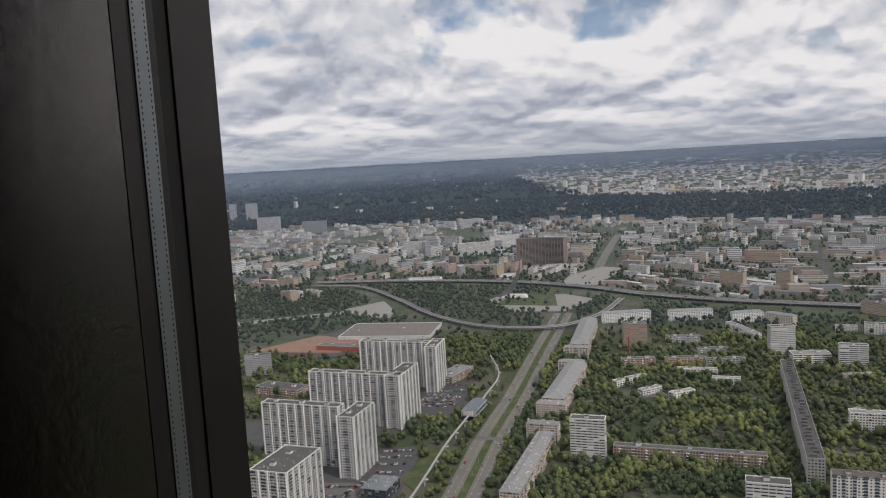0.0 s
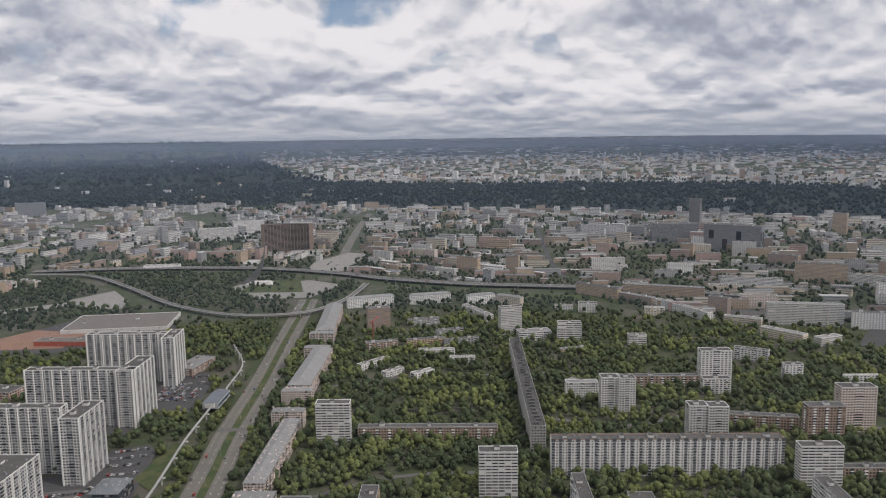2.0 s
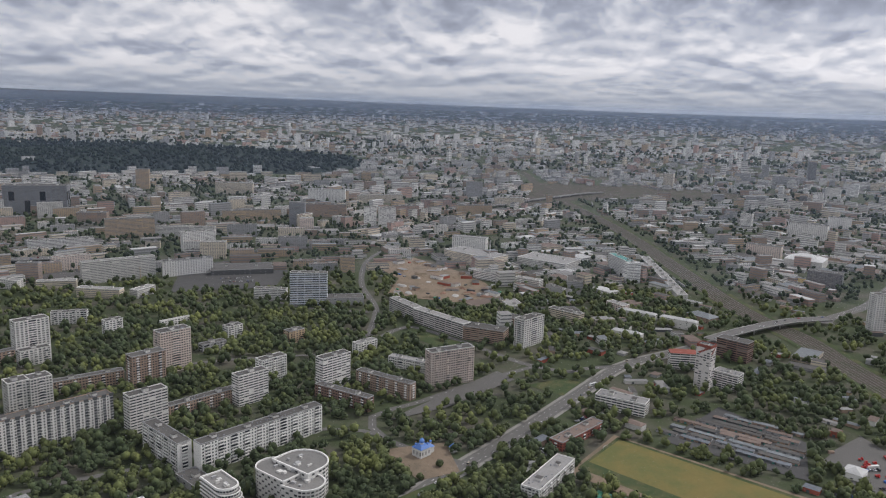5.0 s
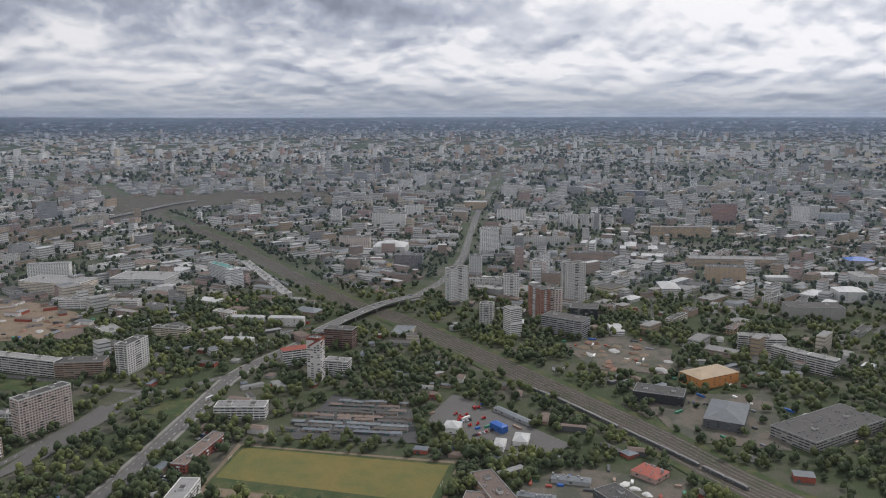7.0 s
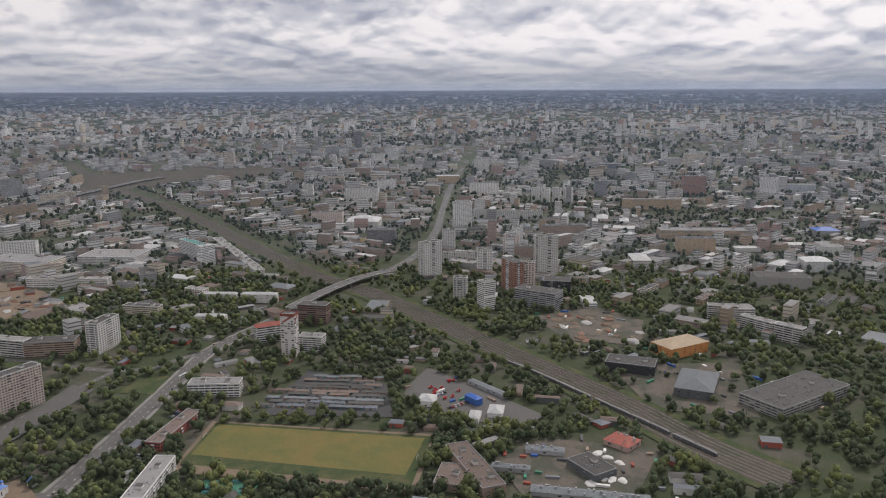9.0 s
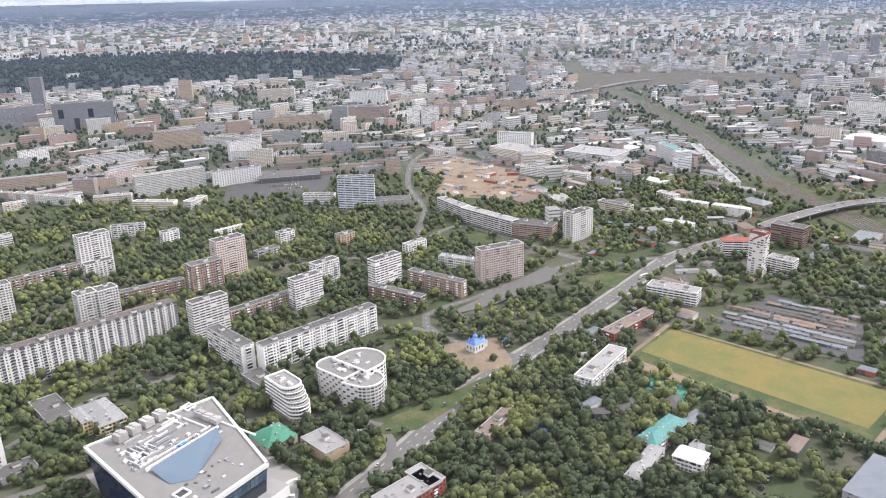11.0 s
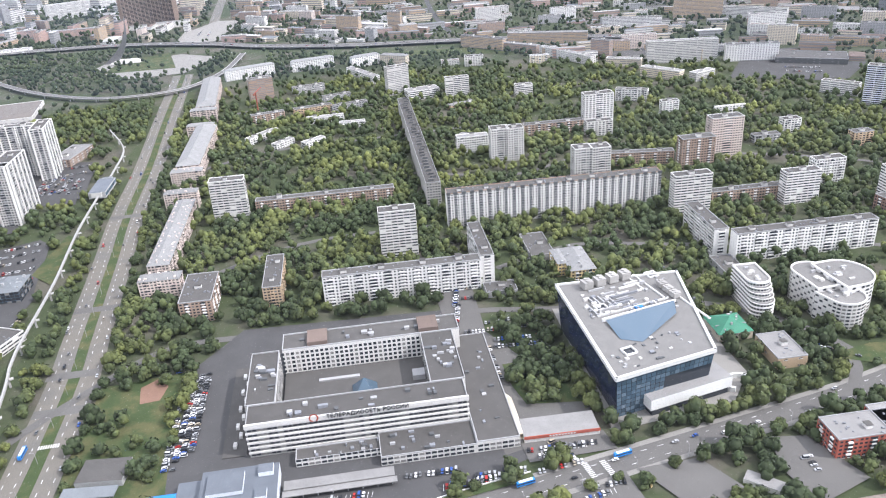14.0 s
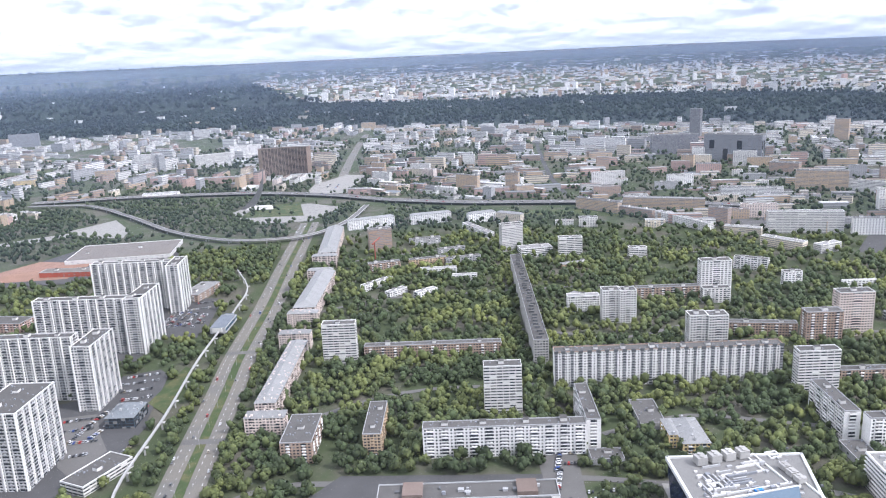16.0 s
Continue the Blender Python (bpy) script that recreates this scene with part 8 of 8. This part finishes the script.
def vehicles():
    kinds, wheel = car_meshes()
    paints = ["white", "silver", "black", "grey", "silver", "beige", "white", "silver", "black", "grey", "white", "black", "grey", "white", "red", "blue"]
    bodies = {}
    rs = random.Random(33)
    words = {"white": "white", "silver": "silver", "black": "black", "grey": "dark grey", "red": "red", "blue": "blue", "beige": "beige"}
    rest = Geo()
    slots = ["paint_" + p for p in ("white", "silver", "black", "grey", "red", "blue", "beige")] + ["darkglass"]

    def car(x, y, z, ang, single, where):
        k = rs.choice([0, 0, 1, 1, 2])
        p = rs.choice(paints)
        g, cab, l, w = kinds[k]
        if single:
            if (k, p) not in bodies:
                bodies[k, p] = (g.mesh("body", ["paint_" + p]), cab.mesh("glasshouse", ["darkglass"]))
            b, c = bodies[k, p]
            root = thing("car", pose(x, y, z, 0, 0, ang), "%s car %s" % (words[p], where), "car", "cars")
            part("body", b, "", root)
            part("glasshouse", c, "", root)
            for sx in (-1, 1):
                for sy in (-1, 1):
                    ob = part("wheel", wheel, "", root)
                    ob.location = (sx * l * 0.31, sy * (w / 2 - 0.1), 0.32)
        else:
            c, s = math.cos(radians(ang)), math.sin(radians(ang))
            for src, m in ((g, slots.index("paint_" + p)), (cab, 7)):
                n = len(rest.v)
                rest.v.extend([(x + c * a - s * b, y + s * a + c * b, z + q) for a, b, q in src.v])
                rest.f.extend([tuple(n + i for i in f) for f in src.f])
                rest.m.extend([m] * len(src.f))

    z = LEVEL[0] + 0.02
    count = 0
    # traffic on the roads
    for line, width, way in LANES:
        raised = 6.05 if line is HIGHWAY else 9.05 if line is BRIDGE else z
        fine = [p for p in line if math.hypot(p.x, p.y) < 2300]
        for a, b in zip(fine, fine[1:]):
            u = (b - a).normalized()
            n = Vector((u.y, -u.x, 0))
            for _ in range(2 if line is HIGHWAY else 1):
                if rs.random() < 0.62:
                    lane = rs.choice([-0.36, -0.14, 0.14, 0.36]) * width
                    p = a.lerp(b, rs.random()) + n * lane
                    ang = math.degrees(math.atan2(u.y, u.x)) + (180 if lane * way < 0 and width > 15 else 0)
                    near = math.hypot(p.x, p.y) < 620
                    car(p.x, p.y, raised, ang, near and count < 45, "driving along the grey street")
                    count += near

    # parked rows: middle, direction along the row, number, heading of the cars
    rows_ = [((22, 484), 70, 36, -20), ((27.5, 482), 70, 36, -20), ((35, 490), 70, 34, -20), ((41, 492), 70, 34, -20), ((40, 560), 70, 10, -20), ((88, 343), -20, 10, 58), ((100, 352), -20, 8, 58), ((178, 322), -16, 18, 62), ((225, 276), -8, 8, 70), ((205, 262), -20, 7, 60), ((236, 320), -16, 10, 62), ((30, 345), -20, 11, 58), ((355, 232), 60, 5, -20), ((120, 470), -20, 14, 70), ((130, 480), -20, 10, 70), ((285, 445), -24, 16, 66), ((280, 436), -24, 16, 66), ((268, 468), -24, 14, 66), ((150, 345), -20, 14, 60), ((100, 342), -20, 10, 60),
             ((60, 352), -20, 8, 70), ((8, 352), -20, 9, 70), ((0, 362), -20, 9, 70), ((-10, 350), 70, 6, -20), ((190, 322), -20, 12, 60), ((228, 318), -20, 8, 60), ((255, 500), 60, 16, -20), ((270, 530), 60, 14, -20),
             ((248, 430), 72, 18, -18), ((290, 520), -20, 12, 60), ((300, 535), -20, 10, 60), ((455, 330), -60, 14, -60), ((470, 300), -60, 10, -60), ((395, 432), -20, 8, 60), ((700, 180), 65, 16, -20), ((690, 170), 65, 10, -20),
             ((820, 150), -20, 12, 60), ((800, 165), -20, 10, 60), ((-110, 780), 60, 20, -30), ((-100, 760), 60, 18, -30), ((-150, 720), 60, 16, -30), ((-130, 740), 60, 18, -30), ((-30, 1080), 70, 24, -20), ((-20, 1075), 70, 24, -20),
             ((-10, 1070), 70, 20, -20), ((0, 1060), 70, 20, -20), ((-40, 1080), 70, 20, -20), ((-80, 700), 60, 12, -30), ((400, 262), -10, 6, -10), ((770, -130), -60, 12, 30), ((800, -110), -60, 10, 30), ((530, 20), -10, 8, 70), ((520, 10), -10, 8, 70),
             ((820, -400), 65, 16, -20), ((-200, 1450), -20, 26, 70), ((-200, 1462), -20, 26, 70), ((-120, 1400), -20, 20, 70), ((400, 2080), 70, 20, -20), ((380, 2100), 70, 20, -20), ((1130, 880), -50, 20, 40), ((1150, 900), -50, 20, 40), ((560, 560), -20, 10, 60), ((620, 620), -20, 9, 60), ((241, 279), -18, 7, 62), ((229, 264), -19, 7, 61), ((236, 322), -21, 17, 59), ((353, 232), -102, 7, -22), ((123, 494), -20, 15, 60), ((172, 459), -23, 10, 57), ((237, 424), -108, 10, -28),
             ((-4, 1141), -4, 23, 76), ((-10, 1113), -3, 22, 77), ((-14, 1082), -3, 21, 77), ((-17, 1051), -7, 19, 73), ((-65, 885), -2, 14, 78), ((-67, 866), -2, 14, 78), ((-69, 845), -5, 13, 75), ((-71, 822), -6, 12, 74), ((-73, 798), -10, 11, 70), ((-74, 775), -5, 10, 75), ((-123, 791), -4, 10, 76), ((-121, 767), -6, 10, 74), ((-118, 739), -10, 12, 70), ((-120, 712), 0, 9, 80), ((287, 475), -16, 12, 64), ((284, 463), -21, 13, 59), ((232, 324), -83, 14, -3), ((168, 326), -17, 8, 63), ((120, 461), -22, 14, 58), ((125, 455), 30, 11, 110), ((226, 307), -11, 14, 69), ((81, 357), -18, 9, 62)]
    for (cx, cy), along, number, head in rows_:
        c, s = math.cos(radians(along)), math.sin(radians(along))
        for k in range(number):
            if rs.random() < 0.2:
                continue
            d = (k - number / 2) * 2.8
            x, y = cx + c * d, cy + s * d
            if not (0 <= int((x - X0) / CELL) < NX) or taken[int((x - X0) / CELL), int((y - Y0) / CELL)] == 1:
                continue
            near = math.hypot(x, y) < 520
            car(x + rs.uniform(-0.3, 0.3), y + rs.uniform(-0.3, 0.3), z, head + rs.uniform(-3, 3) + rs.choice([0, 180]), near and count < 95, "parked in a row on the asphalt")
            count += near
    sheet("parked_traffic", rest, slots, "many distant parked and driving cars", "stuff", "cars")
    # blue buses and a white lorry
    for x, y, ang, paint, label in ((196, 306, -9, "paint_sky", "bright blue city bus on the street"), (262, 296, -9, "paint_sky", "bright blue city bus on the street"), (-76, 505, 70, "paint_sky", "bright blue city bus on the boulevard"), (905, 178, 152, "paint_white", "white bus turning at the crossing")):
        root = thing("bus", pose(x, y, z, 0, 0, ang), label, "bus", "buses")
        g = Geo()
        g.box(0, 0, 0.4, 12, 2.5, 2.6, 0, 0.98)
        part("body", g, paint, root)
        g = Geo()
        for c in range(7):
            for s in (-1.27, 1.27):
                g.box(-4.9 + c * 1.65, s, 1.5, 1.4, 0.06, 1.0)
        part("window_row", g, "darkglass", root, "row of bus windows", kind="stuff")
        g = Geo()
        g.box(0, 0, 2.98, 9, 1.8, 0.3)
        part("roof_unit", g, "paint_white", root)
        for sx in (-3.6, 3.8):
            for sy in (-1.1, 1.1):
                ob = part("wheel", wheel, "", root)
                ob.location, ob.scale = (sx, sy, 0.45), (1.4, 1.4, 1.4)


vehicles()


# ---- smaller things of the open ground ----
def garages():
    """Crooked rows of low garages between the field and the street."""
    rs = random.Random(4)
    ux, uy = -0.234, -0.972
    nx, ny = 0.972, -0.234
    for d, start, end in ((2, 0, 134), (13, 14, 142), (22, 8, 142), (34, 30, 140), (43, 4, 138), (54, 24, 120), (63, 40, 128), (76, 36, 118), (88, 44, 130)):
        u = start
        while u < end - 12:
            run = min(rs.choice((15, 22, 30, 38)), end - u)
            deep, h = rs.choice((5.5, 6.0, 6.5)), rs.uniform(2.3, 3.0)
            m, dd = u + run / 2, d + rs.uniform(-0.8, 0.8)
            x, y = 804 + ux * m + nx * dd, 88 + uy * m + ny * dd
            root = thing("garage_row", pose(x, y, 0, 0, 0, -103.5 + rs.uniform(-1.5, 1.5)), "row of low dark garages with rusty flat roofs", "garage", "garages")
            g = Geo()
            g.box(0, 0, 0, run, deep, h)
            part("wall", g, rs.choice(["wall_grey", "wall_darkgrey", "wall_brick"]), root)
            g = Geo()
            n = int(run / 3.7)
            for k in range(n):
                g.box((k + 0.5) * run / n - run / 2, rs.uniform(-0.2, 0.2), h, run / n - 0.1, deep + 0.6, rs.uniform(0.2, 0.5))
            part("roof", g, "roof_" + rs.choice(["bitumen", "bitumen", "slate", "brown", "bitumen"] if d not in (22, 88) else ["steel"]), root)
            for k in range(n):
                if k % 2:
                    g = Geo()
                    g.box((k + 0.5) * run / n - run / 2, -deep / 2 - 0.05, 0.1, 2.6, 0.12, 2.0)
                    part("gate", g, "wall_darkgrey" if k % 3 else "roof_teal", root)
            u += run + rs.choice((0.5, 0.5, 4.0))


STALLS = [(636, 113), (631, 100), (627, 87), (623, 74), (621, 106), (617, 93), (613, 80), (607, 99), (604, 86)]
WHITE_HEAPS = [(641, -239), (631, -245), (620, -252), (596, -227), (591, -234), (589, -243), (587, -214)]


def yard_things():
    """Market stalls by the field, heaps of white sacks, and containers standing about the yards."""
    rs = random.Random(19)
    for x, y in STALLS:
        root = thing("market_stall", pose(x, y, 0, 0, 0, -18 + rs.uniform(-3, 3)), "low market stall with a bright green sheet roof", "stall", "market stalls")
        g = Geo()
        g.box(0, 0, 0, 11, 6, 2.6)
        part("wall", g, "wall_grey", root)
        g = Geo()
        hip_roof(g, 12, 7, 2.6, 1.1)
        part("roof", g, "roof_green", root, "bright green roof")
    for x, y in WHITE_HEAPS:
        bm = bmesh.new()
        bmesh.ops.create_icosphere(bm, subdivisions=2, radius=1.0)
        for v in bm.verts:
            v.co = v.co * rs.uniform(0.75, 1.2)
            v.co.z = max(v.co.z, 0)
        me = bpy.data.meshes.new("sack_heap")
        bm.to_mesh(me)
        bm.free()
        me.materials.append(MATS["wall_palegrey"])
        ob = new("sack_heap", me)
        ob.matrix_world = Matrix.LocRotScale((x, y, 0), Euler((0, 0, rs.uniform(0, 6))), (rs.uniform(5, 8), rs.uniform(4, 6), 2.2))
        tagged(ob, "low heap of white sacks in the works yard", "heap", "sack heaps")
    paints = {"wall_palegrey": "pale grey", "wall_midgrey": "grey", "wall_red": "rust-red", "wall_blue": "blue", "wall_brick": "brown", "wall_white": "white", "wall_darkgrey": "dark grey", "roof_green": "green"}
    for x0, x1, y0, y1, number, turn in ((530, 680, -290, -150, 30, -20), (700, 910, -510, -330, 30, -65), (940, 1100, -440, -300, 14, -30), (715, 880, -200, -80, 12, -60), (1180, 1460, 430, 700, 20, -20)):
        for _ in range(number):
            x, y = rs.uniform(x0, x1), rs.uniform(y0, y1)
            i, j = int((x - X0) / CELL), int((y - Y0) / CELL)
            if taken[i, j] == 1 or corridor(x, y):
                continue
            paint = rs.choice(list(paints))
            l = rs.choice([6.1, 6.1, 12.2])
            root = thing("storage_container", pose(x, y, 0, 0, 0, turn + rs.choice([0, 90]) + rs.uniform(-6, 6)), "%s steel storage container standing in a yard" % paints[paint], "container", "storage containers")
            g = Geo()
            g.box(0, 0, 0.15, l, 2.45, 2.5)
            for k in range(int(l / 0.6)):
                for sy in (-1.26, 1.26):
                    g.box(-l / 2 + 0.3 + k * 0.6, sy, 0.25, 0.25, 0.07, 2.3)
            part("body", g, paint, root)
            g = Geo()
            for sy in (-0.6, 0.6):
                g.box(l / 2 + 0.04, sy, 0.25, 0.08, 1.1, 2.3)
            part("door", g, "wall_grey", root, "grey double door")
            claim(rect(x, y, 0, 6, 6), 1)


yard_things()


def heaps():
    rs = random.Random(8)
    for k in range(56):
        if k < 26:
            x, y = rs.uniform(1200, 1400), rs.uniform(440, 640)
        else:
            x, y = rs.uniform(940, 1080), rs.uniform(-420, -310)
        bm = bmesh.new()
        bmesh.ops.create_icosphere(bm, subdivisions=2, radius=1.0)
        for v in bm.verts:
            v.co.z = max(v.co.z, 0) * rs.uniform(0.6, 1.2)
            v.co.x *= rs.uniform(0.8, 1.2)
        me = bpy.data.meshes.new("rubble_heap")
        bm.to_mesh(me)
        bm.free()
        me.materials.append(MATS[rs.choice(["sand", "red_earth", "concrete", "sand"])])
        ob = new("rubble_heap", me)
        ob.matrix_world = Matrix.LocRotScale((x, y, 0), Euler((0, 0, rs.uniform(0, 6))), (rs.uniform(4, 13), rs.uniform(4, 9), rs.uniform(2, 5)))
        tagged(ob, "low heap of sand and rubble on bare ground", "heap", "rubble heaps")


def lattice_mast(name, x, y, h, w, material, label, arms):
    root = thing(name, pose(x, y, 0, 0, 0, 25), label, name.split("_")[-1])
    for sx in (-1, 1):
        for sy in (-1, 1):
            g = Geo()
            g.tube((sx * w, sy * w, 0), (sx * w * 0.15, sy * w * 0.15, h), 0.28, 0.2, 5)
            part("leg", g, material, root)
    n = 7
    for k in range(n):
        a, b = k / n, (k + 1) / n
        for i, (p, q) in enumerate((((-1, -1), (1, -1)), ((1, -1), (1, 1)), ((1, 1), (-1, 1)), ((-1, 1), (-1, -1)))):
            wa, wb = w * (1 - 0.85 * a), w * (1 - 0.85 * b)
            g = Geo()
            g.tube((p[0] * wa, p[1] * wa, a * h), (q[0] * wb, q[1] * wb, b * h), 0.13, 0.13, 4)
            part("brace", g, material, root)
    for z in arms:
        g = Geo()
        g.tube((-6, 0, z), (6, 0, z), 0.2, 0.2, 5)
        part("arm", g, material, root)


def crane(x, y, h, ang, reach):
    root = thing("tower_crane", pose(x, y, 0, 0, 0, ang), "red tower crane over a building site", "crane")
    g = Geo()
    g.box(0, 0, 0, 1.8, 1.8, h)
    part("mast", g, "roof_redroof", root)
    g = Geo()
    g.box(reach / 2, 0, h, reach, 1.3, 1.3, bottom=True)
    part("jib", g, "roof_redroof", root)
    g = Geo()
    g.box(-6, 0, h, 12, 1.3, 1.3, bottom=True)
    g.box(-10, 0, h - 1.5, 3, 2, 2, bottom=True)
    part("counter_jib", g, "roof_redroof", root)


def street_lamps():
    g0 = Geo()
    g0.tube((0, 0, 0), (0, 0, 9), 0.12, 0.08, 6)
    pole = g0.mesh("pole", ["wall_grey"])
    g1 = Geo()
    g1.tube((0, 0, 9), (2.2, 0, 9.6), 0.07, 0.05, 5)
    arm = g1.mesh("arm", ["wall_grey"])
    g2 = Geo()
    g2.box(2.5, 0, 9.5, 0.9, 0.35, 0.18, bottom=True)
    head = g2.mesh("lamp_head", ["wall_palegrey"])
    for pts, side, step, lo, hi in ((BOULEVARD, 0, 36, 380, 1000), (KOROLEV, 11, 34, 0, 700)):
        line, run = smooth_line(pts, 6), 0.0
        off = offset_line(line, side)
        for a, b, c in zip(line, line[1:], off):
            run += (b - a).length
            if run > step and (lo < c.y < hi if side == 0 else lo < c.x < hi):
                run = 0.0
                u = (b - a).normalized()
                root = thing("street_lamp", pose(c.x, c.y, 0, 0, 0, math.degrees(math.atan2(u.x, -u.y))), "grey steel street lamp beside the roadway", "lamp", "street lamps")
                part("pole", pole, "", root)
                part("arm", arm, "", root)
                part("lamp_head", head, "", root)


def sports():
    # hockey rink
    root = thing("ice_rink", pose(520, 168, 0, 0, 0, 60), "open-air rink with white boards, orange and blue floor", "rink")
    g = Geo()
    ring = [(19 * math.cos(t) + (9 if math.cos(t) > 0 else -9) * 0.4, 12 * math.sin(t)) for t in [2 * math.pi * k / 28 for k in range(28)]]
    g.face([(x, y, 0.35) for x, y in ring if x < 6.5], 0)
    part("floor", g, "red_earth", root, "orange floor")
    g = Geo()
    g.face([(x, y, 0.37) for x, y in [(6.5, -11)] + [p for p in ring if p[0] >= 6.5 and p[1] < 0] + [p for p in ring if p[0] >= 6.5 and p[1] >= 0][::1] + [(6.5, 11)]][::1], 0)
    part("floor", g, "paint_blue", root, "blue floor")
    g = Geo()
    for p, q in zip(ring, ring[1:] + ring[:1]):
        a = (p[0] * 1.03, p[1] * 1.03)
        b = (q[0] * 1.03, q[1] * 1.03)
        g.prism([p, q, b, a], 0, 1.5)
    part("board", g, "frame_white", root, "white boards")
    # goals and benches on the field
    for x, y, a in ((735, 128, -20), (657, -72, -20)):
        root = thing("football_goal", pose(x, y, LEVEL[0], 0, 0, a), "white football goal on the dry field", "goal", "goals")
        for sx in (-3.6, 3.6):
            g = Geo()
            g.box(sx, 0, 0, 0.15, 0.15, 2.4)
            part("post", g, "frame_white", root)
        g = Geo()
        g.box(0, 0, 2.4, 7.4, 0.15, 0.15, bottom=True)
        part("crossbar", g, "frame_white", root)
    rs = random.Random(2)
    for k in range(9):
        root = thing("market_canopy", pose(620 + (k % 3) * 8.5 - (k // 3) * 1.5, 110 - (k // 3) * 15 - (k % 3) * 3, 0, 0, 0, -104 + (k * 7 % 5)), "small teal market canopy on posts", "canopy", "teal canopies")
        g = Geo()
        g.box(0, 0, 2.8, 11, 6, 1.4, 0, 0.4)
        part("roof", g, "roof_teal", root)
        for sx in (-5, 5):
            for sy in (-2.6, 2.6):
                g = Geo()
                g.box(sx, sy, 0, 0.2, 0.2, 2.8)
                part("post", g, "wall_grey", root)
    # red machines in the depot
    for k in range(12):
        root = thing("farm_machine", pose(800 + rs.uniform(-12, 40), -92 - rs.uniform(0, 40) - k, LEVEL[0], 0, 0, rs.uniform(0, 180)), "red working machine parked in the depot yard", "machine", "red machines")
        g = Geo()
        g.box(0, 0, 0.5, 4.5, 2.2, 1.2, bottom=True)
        part("chassis", g, "paint_red", root)
        g = Geo()
        g.box(-1, 0, 1.7, 1.6, 1.8, 1.5, 0, 0.9)
        part("cab", g, "paint_red", root)
        for sx in (-1.4, 1.4):
            for sy in (-1.1, 1.1):
                g = Geo()
                g.tube((sx, sy - 0.2, 0.5), (sx, sy + 0.2, 0.5), 0.5, 0.5, 10)
                part("wheel", g, "rubber", root)


garages()
heaps()
sports()
street_lamps()
lattice_mast("power_pylon", 1175, -470, 42, 4.0, "wall_grey", "grey lattice power pylon above the trees", (30, 36, 41))
crane(290, 1225, 40, 60, 34)
lattice_mast("radio_mast", 1480, 520, 60, 3.0, "wall_palegrey", "thin pale lattice mast beside the works", (40,))

# ---- the lookout room ----
def lookout_room():
    """Window bay: the pane faces along FACE; local x runs to the right along the pane, local y out through it."""
    turn = math.degrees(math.atan2(FACE.y, FACE.x)) - 90
    z0 = EYE_Z - 1.6
    m = pose(0, 0, z0, 0, 0, turn)
    left, right, pane, top = -0.82, 0.716, 0.246, 3.0

    def piece(name, geo, material, label, category=""):
        ob = sheet(name, geo, material, label, "structure", category)
        ob.matrix_world = m
        return ob
    # the left reveal, from the pane inwards: frame, rubber seam, perforated strip, black joint, steel strip, panel
    def reveal(sign, x):
        bands = ((0.246, 0.204, "dark_metal", 0.000), (0.204, 0.190, "black_rubber", 0.006), (0.190, 0.183, "dark_metal", 0.004), (0.183, 0.168, "perforated", 0.002),
                 (0.168, 0.164, "black_rubber", 0.006), (0.164, 0.1495, "dark_metal", 0.002), (0.1495, 0.1480, "black_rubber", 0.006), (0.1480, -0.9, "brushed_steel", 0.002))
        for y1, y0, material, back in bands:
            g = Geo()
            g.box(x + sign * (back + 0.05), (y0 + y1) / 2, 0, 0.10, y1 - y0, top)
            piece("window_frame", g, material, "dark steel window reveal beside the pane")
    reveal(-1, left)
    reveal(1, right)
    # small holes of the perforated strip
    g = Geo()
    for k in range(420):
        z = 0.2 + k * 0.006
        for y in (0.1805, 0.1705):
            g.face([(left - 0.0015, y + 0.0006 * a, z + 0.0013 * b) for a, b in ((-1, -1), (1, -1), (1, 1), (-1, 1))])
    piece("trim", g, "black_rubber", "two rows of tiny dark holes in the steel strip")
    # floor, ceiling, sill, lintel, back and side walls
    for name, box, material, label in (
            ("floor", (0, -1.3, -0.3, 4.4, 3.4, 0.3), "room_dark", "dark floor of the lookout room"),
            ("ceiling", (0, -1.3, top, 4.4, 3.4, 0.3), "room_dark", "dark ceiling of the lookout room"),
            ("wall_back", (0, -3.05, 0, 4.4, 0.1, top), "room_dark", "dark back wall of the lookout room"),
            ("wall_left", (-2.15, -1.3, 0, 0.1, 3.4, top), "room_dark", "dark side wall of the lookout room"),
            ("wall_right", (2.15, -1.3, 0, 0.1, 3.4, top), "room_dark", "dark side wall of the lookout room"),
            ("wall_front_left", (-1.58, 0.196, 0, 1.28, 0.1, top), "room_dark", "dark front wall beside the window"),
            ("wall_front_right", (1.48, 0.196, 0, 1.28, 0.1, top), "room_dark", "dark front wall beside the window"),
            ("window_sill", (-0.05, 0.24, 0, 1.6, 0.08, 0.5), "dark_metal", "dark steel sill under the pane")):
        g = Geo()
        x, y, z, sx, sy, sz = box
        g.box(x, y, z, sx, sy, sz, bottom=True)
        piece(name, g, material, label)
    g = Geo()
    g.face([(left, pane, 0.45), (right, pane, 0.45), (right, pane, top), (left, pane, top)])
    ob = piece("window_1", g, "pane_dust", "large dusty window pane of the lookout")
    ob.visible_shadow = False
    # the tower that carries the room
    g = Geo()
    prof = [(24.0, 0), (13.0, 45), (9.5, 90), (7.0, 200), (4.5, z0 - 14), (2.6, z0 - 0.3)]
    for (r0, a), (r1, b) in zip(prof, prof[1:]):
        g.tube((0, 0, a), (0, 0, b), r0, r1, 32)
    ob = sheet("tower_shaft", g, "concrete", "tapering concrete shaft of the lookout tower", smooth=True)
    ob.matrix_world = pose(-FACE.x * 1.4, -FACE.y * 1.4, 0)


lookout_room()
